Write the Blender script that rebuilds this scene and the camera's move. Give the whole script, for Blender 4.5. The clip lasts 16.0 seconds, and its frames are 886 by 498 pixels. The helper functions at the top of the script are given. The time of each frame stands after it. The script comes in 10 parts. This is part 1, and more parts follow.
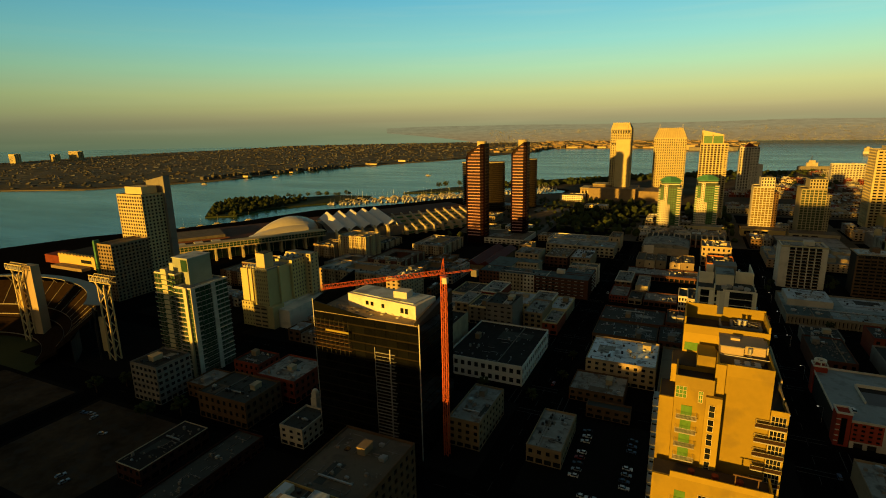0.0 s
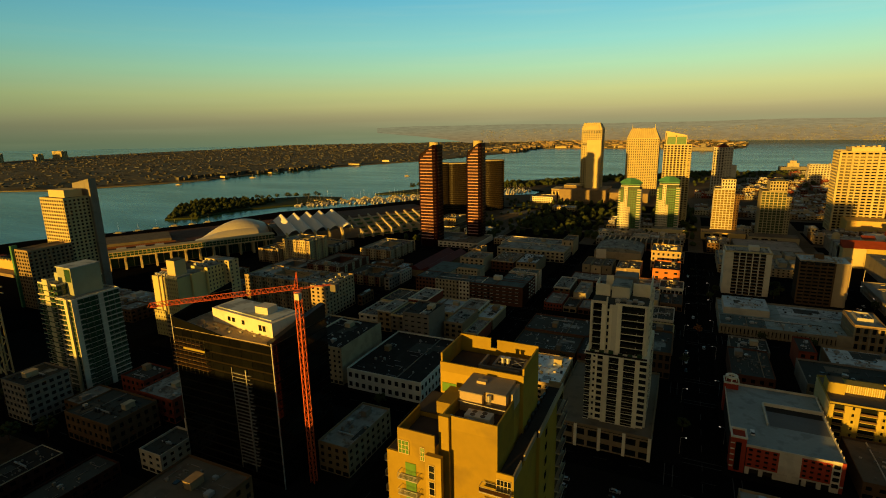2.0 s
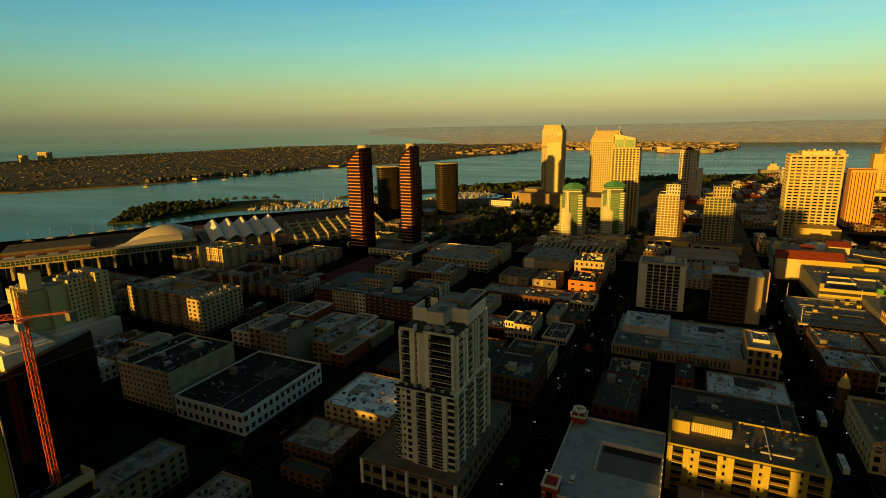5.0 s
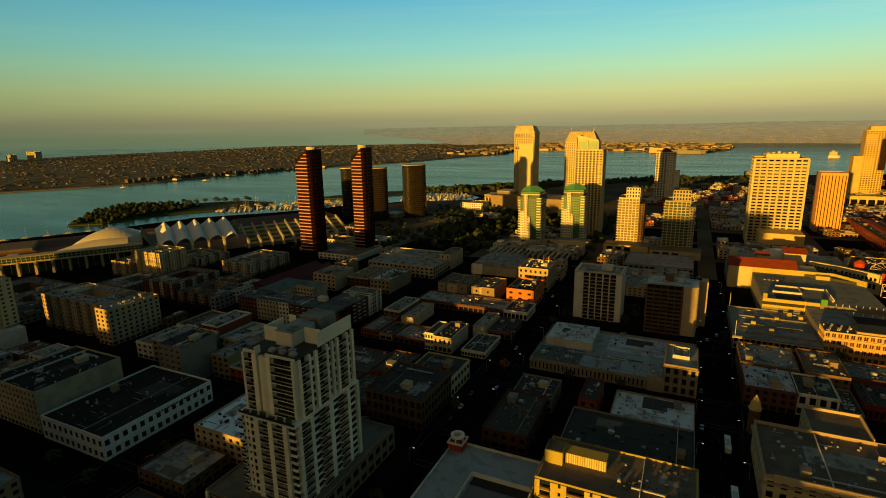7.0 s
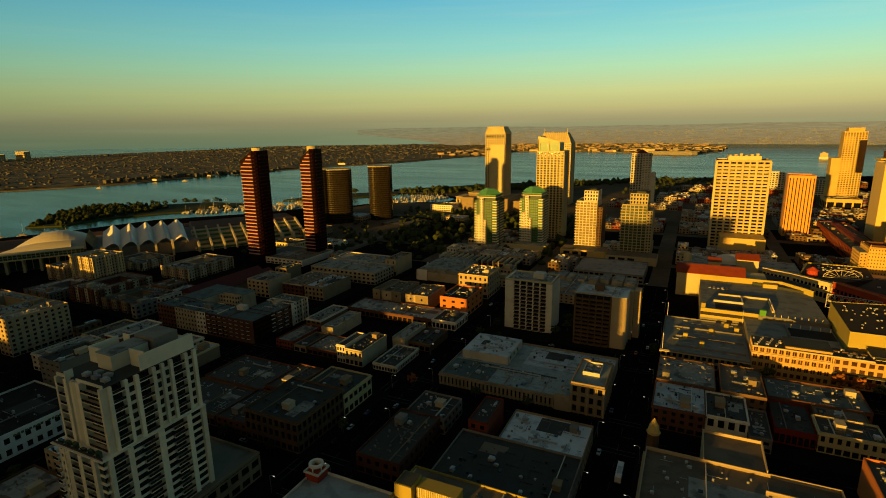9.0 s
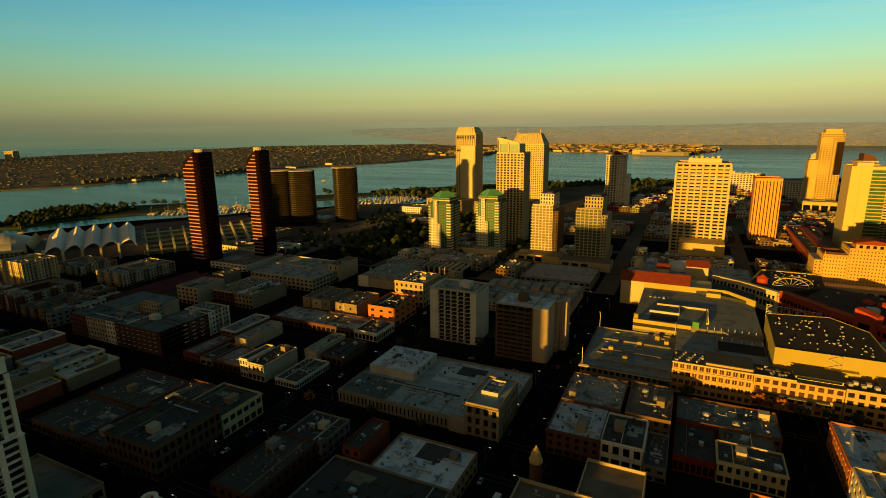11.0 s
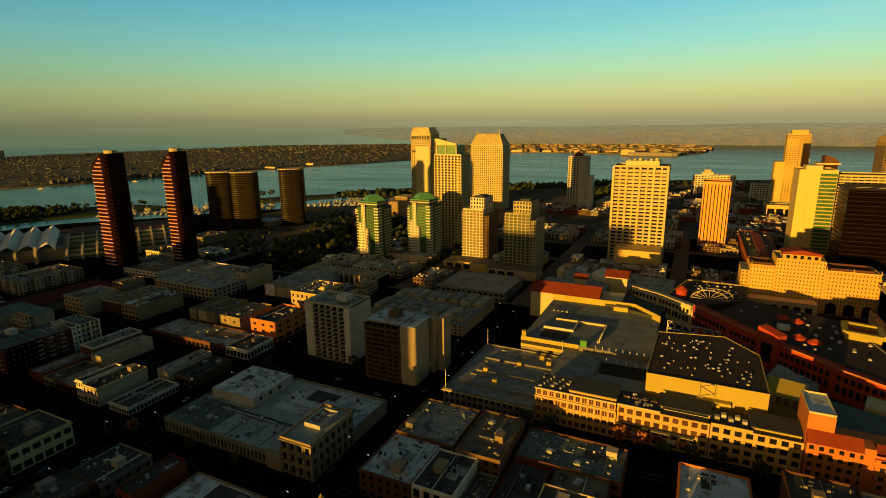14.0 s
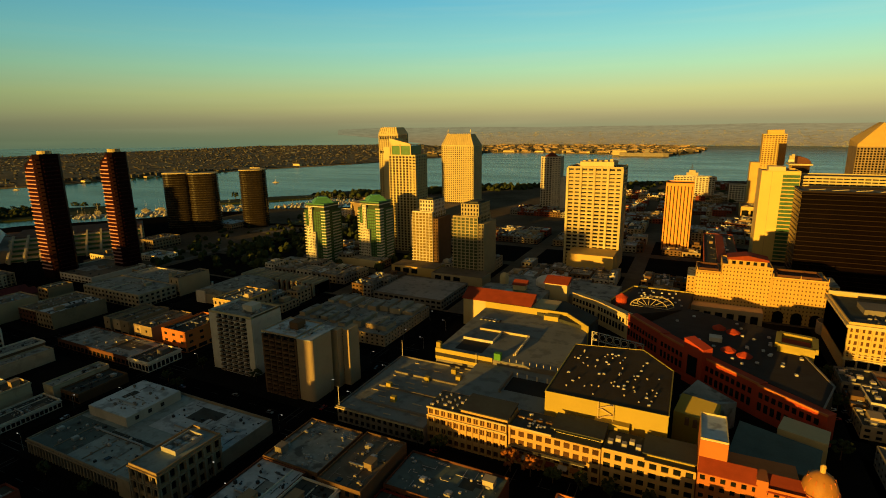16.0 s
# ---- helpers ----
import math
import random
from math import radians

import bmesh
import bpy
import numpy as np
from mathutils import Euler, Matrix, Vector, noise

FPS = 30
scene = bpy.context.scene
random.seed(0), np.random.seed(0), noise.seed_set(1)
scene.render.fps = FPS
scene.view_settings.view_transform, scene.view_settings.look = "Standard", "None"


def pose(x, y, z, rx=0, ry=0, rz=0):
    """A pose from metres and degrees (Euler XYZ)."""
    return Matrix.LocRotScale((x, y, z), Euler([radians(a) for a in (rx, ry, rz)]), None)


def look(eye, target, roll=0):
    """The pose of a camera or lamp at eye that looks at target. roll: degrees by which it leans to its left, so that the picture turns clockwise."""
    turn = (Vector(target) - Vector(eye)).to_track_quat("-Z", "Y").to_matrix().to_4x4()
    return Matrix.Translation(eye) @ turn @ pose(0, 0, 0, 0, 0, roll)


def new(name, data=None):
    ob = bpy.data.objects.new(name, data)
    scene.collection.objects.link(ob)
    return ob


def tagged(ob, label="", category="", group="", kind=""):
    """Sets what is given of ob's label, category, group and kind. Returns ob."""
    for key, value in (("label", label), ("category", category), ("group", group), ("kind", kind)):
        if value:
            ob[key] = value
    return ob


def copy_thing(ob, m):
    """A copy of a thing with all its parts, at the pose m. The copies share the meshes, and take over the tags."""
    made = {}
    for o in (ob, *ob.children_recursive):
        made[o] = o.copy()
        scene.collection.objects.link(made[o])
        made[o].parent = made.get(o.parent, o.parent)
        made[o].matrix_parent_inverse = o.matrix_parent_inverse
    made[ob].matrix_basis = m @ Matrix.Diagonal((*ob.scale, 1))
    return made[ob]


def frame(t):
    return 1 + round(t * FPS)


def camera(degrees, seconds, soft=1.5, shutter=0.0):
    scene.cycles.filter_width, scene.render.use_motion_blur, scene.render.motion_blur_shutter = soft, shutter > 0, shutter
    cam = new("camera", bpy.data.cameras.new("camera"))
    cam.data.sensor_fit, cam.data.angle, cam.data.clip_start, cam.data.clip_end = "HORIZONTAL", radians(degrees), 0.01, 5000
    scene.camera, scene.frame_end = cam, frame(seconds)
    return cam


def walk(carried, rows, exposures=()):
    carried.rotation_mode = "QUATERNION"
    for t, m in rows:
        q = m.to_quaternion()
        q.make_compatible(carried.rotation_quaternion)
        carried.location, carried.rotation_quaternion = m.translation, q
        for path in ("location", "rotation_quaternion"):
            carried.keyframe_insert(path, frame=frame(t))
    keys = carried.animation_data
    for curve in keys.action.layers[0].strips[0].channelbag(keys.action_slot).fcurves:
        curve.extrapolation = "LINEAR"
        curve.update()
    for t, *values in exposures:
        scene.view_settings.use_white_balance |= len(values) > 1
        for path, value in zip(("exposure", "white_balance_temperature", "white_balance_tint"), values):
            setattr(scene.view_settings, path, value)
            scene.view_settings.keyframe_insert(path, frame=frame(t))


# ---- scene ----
cam = camera(80.6, 16.0, soft=1.0)
METRES, EYE, TILT, LEAN, TURN = 483.9, 150.0, 0.0, 0.0, 25.4
ROWS = [
    (0.0, 0.0, 0.0, 0.0, -0.27, -13.16, 1.14),
    (0.5, 0.0287, 0.0091, 0.0001, -0.41, -13.2, 1.13),
    (1.0, 0.0579, 0.0184, -0.0002, -0.5, -13.2, 1.12),
    (1.5, 0.0877, 0.027, 0.0, -0.57, -13.22, 1.1),
    (2.0, 0.1181, 0.0362, 0.0004, -0.58, -13.22, 1.11),
    (2.5, 0.1485, 0.0459, 0.0003, -0.57, -13.21, 1.09),
    (3.0, 0.1791, 0.0557, -0.0002, -0.54, -13.17, 1.07),
    (3.5, 0.2099, 0.0649, -0.0003, -0.49, -13.15, 1.08),
    (4.0, 0.2408, 0.0745, -0.0004, -0.42, -13.12, 1.08),
    (6.5, 0.3927, 0.1236, -0.0001, -0.19, -13.06, 0.94),
    (7.0, 0.423, 0.1333, 0.0002, -0.16, -13.07, 0.92),
    (7.5, 0.4529, 0.1429, 0.0003, -0.14, -13.07, 0.89),
    (8.0, 0.4827, 0.1526, -0.0, -0.11, -13.06, 0.88),
    (8.5, 0.5124, 0.1626, -0.0001, -0.08, -13.06, 0.85),
    (9.0, 0.5422, 0.1724, -0.0003, -0.07, -13.04, 0.82),
    (11.5, 0.6893, 0.2216, 0.0006, 0.07, -13.05, 0.69),
    (12.0, 0.7183, 0.2313, 0.0007, 0.1, -13.05, 0.67),
    (12.5, 0.7474, 0.241, 0.0005, 0.14, -13.05, 0.64),
    (13.0, 0.7764, 0.2512, 0.0005, 0.2, -13.06, 0.61),
    (13.5, 0.8055, 0.261, 0.0005, 0.26, -13.07, 0.62),
    (14.0, 0.8344, 0.2711, 0.0005, 0.3, -13.08, 0.62),
    (14.5, 0.8632, 0.2817, 0.0004, 0.33, -13.09, 0.62),
    (15.0, 0.8922, 0.2919, -0.0002, 0.35, -13.06, 0.63),
    (15.5, 0.921, 0.3021, -0.0008, 0.37, -13.06, 0.64),
    (16.0, 0.9497, 0.3126, -0.0021, 0.39, -13.04, 0.64),
]
walk(cam, [(t, pose(0, 0, EYE, TILT, LEAN, TURN) @ pose(METRES * x, METRES * y, METRES * z, 90 + pitch, roll, yaw)) for t, x, y, z, yaw, pitch, roll in ROWS], exposures=((0.0, 0.5), (16.0, 0.5)))

# ---- sky, sun, exposure ----
SUN_EL, SUN_AZ = 4.3, 13.5      # height over the horizon; turn from -y (behind the camera) towards -x
to_sun = Vector((-math.sin(radians(SUN_AZ)) * math.cos(radians(SUN_EL)), -math.cos(radians(SUN_AZ)) * math.cos(radians(SUN_EL)), math.sin(radians(SUN_EL))))
sun_data = bpy.data.lights.new("sun", "SUN")
sun_data.energy, sun_data.angle, sun_data.color = 5.4, radians(0.55), (1.0, 0.51, 0.062)
sun = new("sun", sun_data)
sun.matrix_world = look((0, 0, 300), Vector((0, 0, 300)) - to_sun)

world = bpy.data.worlds.new("sky")
scene.world = world
world.use_nodes = True
wn, wl = world.node_tree.nodes, world.node_tree.links
wn.clear()
w_out = wn.new("ShaderNodeOutputWorld")
w_bg = wn.new("ShaderNodeBackground")
w_sky = wn.new("ShaderNodeTexSky")
w_sky.sky_type = "NISHITA"
w_sky.sun_disc = False
w_sky.sun_elevation = radians(SUN_EL)
w_sky.sun_rotation = math.atan2(to_sun.x, to_sun.y)
w_sky.air_density, w_sky.dust_density, w_sky.ozone_density = 1.0, 2.0, 2.5
w_co = wn.new("ShaderNodeTexCoord")
w_sep = wn.new("ShaderNodeSeparateXYZ")
w_ramp = wn.new("ShaderNodeValToRGB")
w_mix = wn.new("ShaderNodeMix")
w_mix.data_type, w_mix.blend_type = "RGBA", "MIX"
w_mix.inputs[0].default_value = 0.97
wl.new(w_co.outputs["Generated"], w_sep.inputs[0])
w_rng = wn.new("ShaderNodeMapRange")
w_rng.inputs["From Min"].default_value, w_rng.inputs["From Max"].default_value = -0.1, 1.0
wl.new(w_sep.outputs["Z"], w_rng.inputs[0])
wl.new(w_rng.outputs[0], w_ramp.inputs[0])
ramp = w_ramp.color_ramp
ramp.elements[0].position, ramp.elements[0].color = 0.0, (0.05, 0.075, 0.055, 1)
ramp.elements[1].position, ramp.elements[1].color = 1.0, (0.016, 0.042, 0.058, 1)
for z_, col in ((-0.035, (0.105, 0.148, 0.086)), (-0.012, (0.142, 0.160, 0.083)), (0.002, (0.185, 0.182, 0.094)), (0.012, (0.215, 0.195, 0.098)), (0.022, (0.26, 0.232, 0.11)), (0.035, (0.32, 0.30, 0.125)),
                (0.060, (0.36, 0.385, 0.16)), (0.10, (0.275, 0.45, 0.27)), (0.14, (0.19, 0.43, 0.37)), (0.215, (0.095, 0.33, 0.42)), (0.27, (0.055, 0.15, 0.18)), (0.36, (0.034, 0.084, 0.104)), (0.6, (0.021, 0.053, 0.071))):
    e = ramp.elements.new((z_ + 0.1) / 1.1)
    e.color = (*col, 1)
# thin veils of high cloud
w_map = wn.new("ShaderNodeMapping")
w_map.inputs["Scale"].default_value = (1.2, 1.2, 26.0)
w_noise = wn.new("ShaderNodeTexNoise")
w_noise.inputs["Scale"].default_value, w_noise.inputs["Detail"].default_value = 2.2, 5
wl.new(w_co.outputs["Generated"], w_map.inputs[0])
wl.new(w_map.outputs[0], w_noise.inputs[0])
w_cr = wn.new("ShaderNodeMapRange")
w_cr.inputs["From Min"].default_value, w_cr.inputs["From Max"].default_value = 0.50, 0.80
w_cr.inputs["To Min"].default_value, w_cr.inputs["To Max"].default_value = 0.0, 0.07
wl.new(w_noise.outputs[0], w_cr.inputs[0])
w_cloud = wn.new("ShaderNodeMix")
w_cloud.data_type = "RGBA"
w_cloud.inputs[7].default_value = (0.55, 0.50, 0.24, 1)
wl.new(w_cr.outputs[0], w_cloud.inputs[0])
w_s = wn.new("ShaderNodeMix")
w_s.data_type, w_s.blend_type = "RGBA", "MULTIPLY"
w_s.inputs[0].default_value = 1.0
w_s.inputs[7].default_value = (0.1, 0.1, 0.1, 1)
wl.new(w_sky.outputs[0], w_s.inputs[6])
wl.new(w_s.outputs[2], w_mix.inputs[6])
wl.new(w_ramp.outputs[0], w_mix.inputs[7])
wl.new(w_mix.outputs[2], w_cloud.inputs[6])
# the sky opposite the sun is the brighter half
w_dot, w_mad, w_sc = wn.new("ShaderNodeVectorMath"), wn.new("ShaderNodeVectorMath"), wn.new("ShaderNodeVectorMath")
w_dot.operation, w_mad.operation, w_sc.operation = "DOT_PRODUCT", "MULTIPLY_ADD", "MULTIPLY"
w_dot.inputs[1].default_value = (0.3, 0.95, 0)
w_mad.inputs[1].default_value, w_mad.inputs[2].default_value = (0.76, 0.60, 0.51), (0.54, 0.665, 0.71)
wl.new(w_co.outputs["Generated"], w_dot.inputs[0])
wl.new(w_dot.outputs["Value"], w_mad.inputs[0])
wl.new(w_cloud.outputs[2], w_sc.inputs[0])
wl.new(w_mad.outputs[0], w_sc.inputs[1])
# the warm glow round the rising sun
w_sd, w_mx, w_pw, w_gl, w_add = wn.new("ShaderNodeVectorMath"), wn.new("ShaderNodeMath"), wn.new("ShaderNodeMath"), wn.new("ShaderNodeVectorMath"), wn.new("ShaderNodeVectorMath")
w_sd.operation, w_mx.operation, w_pw.operation, w_gl.operation, w_add.operation = "DOT_PRODUCT", "MAXIMUM", "POWER", "SCALE", "ADD"
w_sd.inputs[1].default_value = to_sun
w_mx.inputs[1].default_value, w_pw.inputs[1].default_value = 0.0, 3.0
w_gl.inputs[0].default_value = (0.37, 0.215, 0.045)
wl.new(w_co.outputs["Generated"], w_sd.inputs[0])
wl.new(w_sd.outputs["Value"], w_mx.inputs[0])
wl.new(w_mx.outputs[0], w_pw.inputs[0])
wl.new(w_pw.outputs[0], w_gl.inputs["Scale"])
wl.new(w_sc.outputs[0], w_add.inputs[0])
wl.new(w_gl.outputs[0], w_add.inputs[1])
# and dims towards the north
w_nr, w_ns = wn.new("ShaderNodeMapRange"), wn.new("ShaderNodeVectorMath")
w_nr.interpolation_type, w_ns.operation = "SMOOTHSTEP", "SCALE"
w_nr.inputs["From Min"].default_value, w_nr.inputs["From Max"].default_value = 0.27, 0.95
w_nr.inputs["To Min"].default_value, w_nr.inputs["To Max"].default_value = 1.0, 0.5
wl.new(w_sep.outputs["X"], w_nr.inputs[0])
wl.new(w_nr.outputs[0], w_ns.inputs["Scale"])
wl.new(w_add.outputs[0], w_ns.inputs[0])
wl.new(w_ns.outputs[0], w_bg.inputs[0])
w_bg.inputs[1].default_value = 1.0
wl.new(w_bg.outputs[0], w_out.inputs[0])

# ---- materials ----
MATS = {}


def mat(name, col, rough=0.85, vary=0.22, scale=0.12, fine=1.6, metal=0.0, bump=0.3, stain=0.0, spec=None, glow=None, rand=0.16):
    """A procedural surface: colour broken up at two scales, a shift from thing to thing, stains and a fine relief."""
    if name in MATS:
        return MATS[name]
    m = bpy.data.materials.new(name)
    m.use_nodes = True
    n, l = m.node_tree.nodes, m.node_tree.links
    bsdf = n["Principled BSDF"]
    bsdf.inputs["Roughness"].default_value, bsdf.inputs["Metallic"].default_value = rough, metal
    bsdf.inputs["Specular IOR Level"].default_value = spec if spec is not None else (0.08 if rough > 0.75 else 0.3)
    co = n.new("ShaderNodeTexCoord")
    big, small, info = n.new("ShaderNodeTexNoise"), n.new("ShaderNodeTexNoise"), n.new("ShaderNodeObjectInfo")
    big.inputs["Scale"].default_value, big.inputs["Detail"].default_value = scale, 4
    small.inputs["Scale"].default_value, small.inputs["Detail"].default_value = fine, 3
    l.new(co.outputs["Object"], big.inputs[0])
    l.new(co.outputs["Object"], small.inputs[0])
    s1 = n.new("ShaderNodeMath")
    s1.operation = "MULTIPLY_ADD"
    s1.inputs[1].default_value, s1.inputs[2].default_value = 2.2 * vary, 1 - 1.1 * vary
    l.new(big.outputs[0], s1.inputs[0])
    s2 = n.new("ShaderNodeMath")
    s2.operation = "MULTIPLY_ADD"
    s2.inputs[1].default_value, s2.inputs[2].default_value = 0.9 * vary, -0.45 * vary
    l.new(small.outputs[0], s2.inputs[0])
    s3 = n.new("ShaderNodeMath")
    s3.operation = "MULTIPLY_ADD"
    s3.inputs[1].default_value, s3.inputs[2].default_value = 2 * rand, -rand
    l.new(info.outputs["Random"], s3.inputs[0])
    a1, a2 = n.new("ShaderNodeMath"), n.new("ShaderNodeMath")
    l.new(s1.outputs[0], a1.inputs[0]), l.new(s2.outputs[0], a1.inputs[1])
    l.new(a1.outputs[0], a2.inputs[0]), l.new(s3.outputs[0], a2.inputs[1])
    mul = n.new("ShaderNodeVectorMath")
    mul.operation = "SCALE"
    mul.inputs[0].default_value = col
    l.new(a2.outputs[0], mul.inputs["Scale"])
    last = mul.outputs[0]
    if stain:
        spot, edge, mx = n.new("ShaderNodeTexNoise"), n.new("ShaderNodeMapRange"), n.new("ShaderNodeMix")
        spot.inputs["Scale"].default_value, spot.inputs["Detail"].default_value = 0.16, 6
        edge.inputs["From Min"].default_value, edge.inputs["From Max"].default_value = 0.52, 0.62
        edge.inputs["To Max"].default_value = stain
        mx.data_type = "RGBA"
        mx.inputs[7].default_value = (0.05, 0.048, 0.042, 1)
        l.new(co.outputs["Object"], spot.inputs[0])
        l.new(spot.outputs[0], edge.inputs[0])
        l.new(edge.outputs[0], mx.inputs[0])
        l.new(last, mx.inputs[6])
        last = mx.outputs[2]
    l.new(last, bsdf.inputs["Base Color"])
    if bump:
        b = n.new("ShaderNodeBump")
        b.inputs["Strength"].default_value, b.inputs["Distance"].default_value = bump, 0.05
        l.new(small.outputs[0], b.inputs["Height"])
        l.new(b.outputs[0], bsdf.inputs["Normal"])
    if glow:
        bsdf.inputs["Emission Color"].default_value, bsdf.inputs["Emission Strength"].default_value = (*glow[0], 1), glow[1]
    MATS[name] = m
    return m


# asphalt and paving near black: the street shade is put into their colours
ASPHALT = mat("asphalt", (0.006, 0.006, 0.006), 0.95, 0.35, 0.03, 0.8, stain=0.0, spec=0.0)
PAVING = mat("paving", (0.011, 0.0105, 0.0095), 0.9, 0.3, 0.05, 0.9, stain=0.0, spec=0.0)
GRASS = mat("grass", (0.04, 0.05, 0.017), 0.95, 0.4, 0.02, 0.4)
# white paint darkened along with the shaded streets
PAINT_LINE = mat("road_paint", (0.06, 0.058, 0.052), 0.8, 0.3, 0.4, 3)
GLASS = mat("window_glass", (0.01, 0.013, 0.013), 0.12, 0.5, 0.4, 2, bump=0, spec=0.6, rand=0.5)
GLASS_GREEN = mat("green_glass", (0.06, 0.16, 0.06), 0.32, 0.5, 0.15, 1, bump=0, spec=0.25, rand=0.3)
GLASS_DARK = mat("dark_curtain_glass", (0.005, 0.0055, 0.005), 0.09, 0.5, 0.1, 1, bump=0.02, spec=0.14, rand=0.3)
GLASS_BROWN = mat("bronze_glass", (0.03, 0.017, 0.009), 0.14, 0.4, 0.1, 1, bump=0.02, spec=0.6, rand=0.3)
CREAM = mat("cream_plaster", (0.5, 0.425, 0.225), 0.85, 0.14, 0.1, 1.2)
# buff stone and sand stucco are lightened in place of haze over the mid-town
STONE = mat("weathered_buff_stone", (0.43, 0.375, 0.25), 0.88, 0.2, 0.1, 1.2, stain=0.2)
SAND = mat("sand_stucco", (0.40, 0.315, 0.19), 0.9, 0.15, 0.1, 1.2)
YELLOW = mat("yellow_plaster", (0.36, 0.29, 0.06), 0.8, 0.10, 0.08, 1.0)
WHITE = mat("white_plaster", (0.62, 0.58, 0.47), 0.85, 0.16, 0.1, 1.2, stain=0.15)
GREY = mat("grey_concrete", (0.205, 0.19, 0.16), 0.9, 0.2, 0.1, 1.2, stain=0.2)
TAN = mat("tan_stucco", (0.255, 0.195, 0.115), 0.9, 0.18, 0.1, 1.2, stain=0.15)
BRICK = mat("red_brick", (0.19, 0.046, 0.024), 0.9, 0.25, 0.15, 2.5)
BRICK_DARK = mat("dark_brick", (0.11, 0.05, 0.03), 0.9, 0.25, 0.15, 2.5)
BROWN = mat("brown_stone", (0.125, 0.076, 0.04), 0.9, 0.2, 0.12, 1.5)
ORANGE = mat("orange_stucco", (0.46, 0.16, 0.045), 0.85, 0.15, 0.1, 1.2)
RED_TILE = mat("red_roof_tile", (0.25, 0.048, 0.02), 0.85, 0.25, 0.2, 2.5)
RED_WALL = mat("red_stucco", (0.34, 0.05, 0.022), 0.85, 0.2, 0.1, 1.2)
ROOF_GREY = mat("grey_roofing", (0.26, 0.275, 0.245), 0.9, 0.5, 0.09, 0.7, stain=0.7)
ROOF_WHITE = mat("white_roof_coating", (0.46, 0.53, 0.545), 0.85, 0.35, 0.09, 0.7, stain=0.45)
ROOF_DARK = mat("tar_roofing", (0.058, 0.066, 0.058), 0.95, 0.3, 0.07, 0.7, stain=0.5)
BLACK_FELT = mat("black_felt", (0.022, 0.022, 0.02), 0.95, 0.3, 0.07, 0.7, stain=0.3)
ROOF_TAN = mat("tan_gravel_roof", (0.15, 0.128, 0.09), 0.95, 0.25, 0.06, 0.9, stain=0.35)
METAL = mat("galvanised_metal", (0.42, 0.42, 0.40), 0.5, 0.25, 0.5, 3, metal=0.6)
STEEL_DARK = mat("dark_steel", (0.04, 0.04, 0.04), 0.5, 0.3, 0.5, 3, metal=0.5)
CRANE = mat("crane_paint", (0.48, 0.09, 0.022), 0.55, 0.25, 0.3, 2)
COPPER = mat("green_copper", (0.07, 0.24, 0.11), 0.6, 0.3, 0.2, 1.5)
SAIL = mat("white_fabric", (0.85, 0.83, 0.74), 0.8, 0.1, 0.05, 0.5)
BARK = mat("bark", (0.09, 0.06, 0.035), 0.95, 0.3, 0.5, 4)
LEAF = mat("leaves", (0.034, 0.045, 0.014), 0.9, 0.5, 0.3, 1.5, rand=0.35)
LEAF_RUST = mat("autumn_leaves", (0.22, 0.08, 0.02), 0.9, 0.5, 0.3, 1.5, rand=0.3)
RUBBER = mat("tyre_rubber", (0.015, 0.015, 0.015), 0.9, 0.2, 1, 5)
# the low sun's gold is put into this stone colour
GOLD = mat("sunlight_gold_stone", (0.5, 0.36, 0.12), 0.85, 0.12, 0.08, 1.0)

# ---- mesh helpers ----


def arc_strip(g, cx, cy, squash, a0, a1, n, sect):
    """One continuous curved body: sect is its section as (radius, height) pairs."""
    i, m = len(g.v), len(sect)
    for k in range(n + 1):
        a = radians(a0 + (a1 - a0) * k / n)
        g.v += [(cx + r * math.cos(a), cy + r * math.sin(a) * squash, z) for r, z in sect]
    for k in range(n):
        g.f += [(i + k * m + j, i + k * m + (j + 1) % m, i + (k + 1) * m + (j + 1) % m, i + (k + 1) * m + j) for j in range(m)]
    g.f += [tuple(range(i, i + m)), tuple(range(i + (n + 1) * m - 1, i + n * m - 1, -1))]
    return g


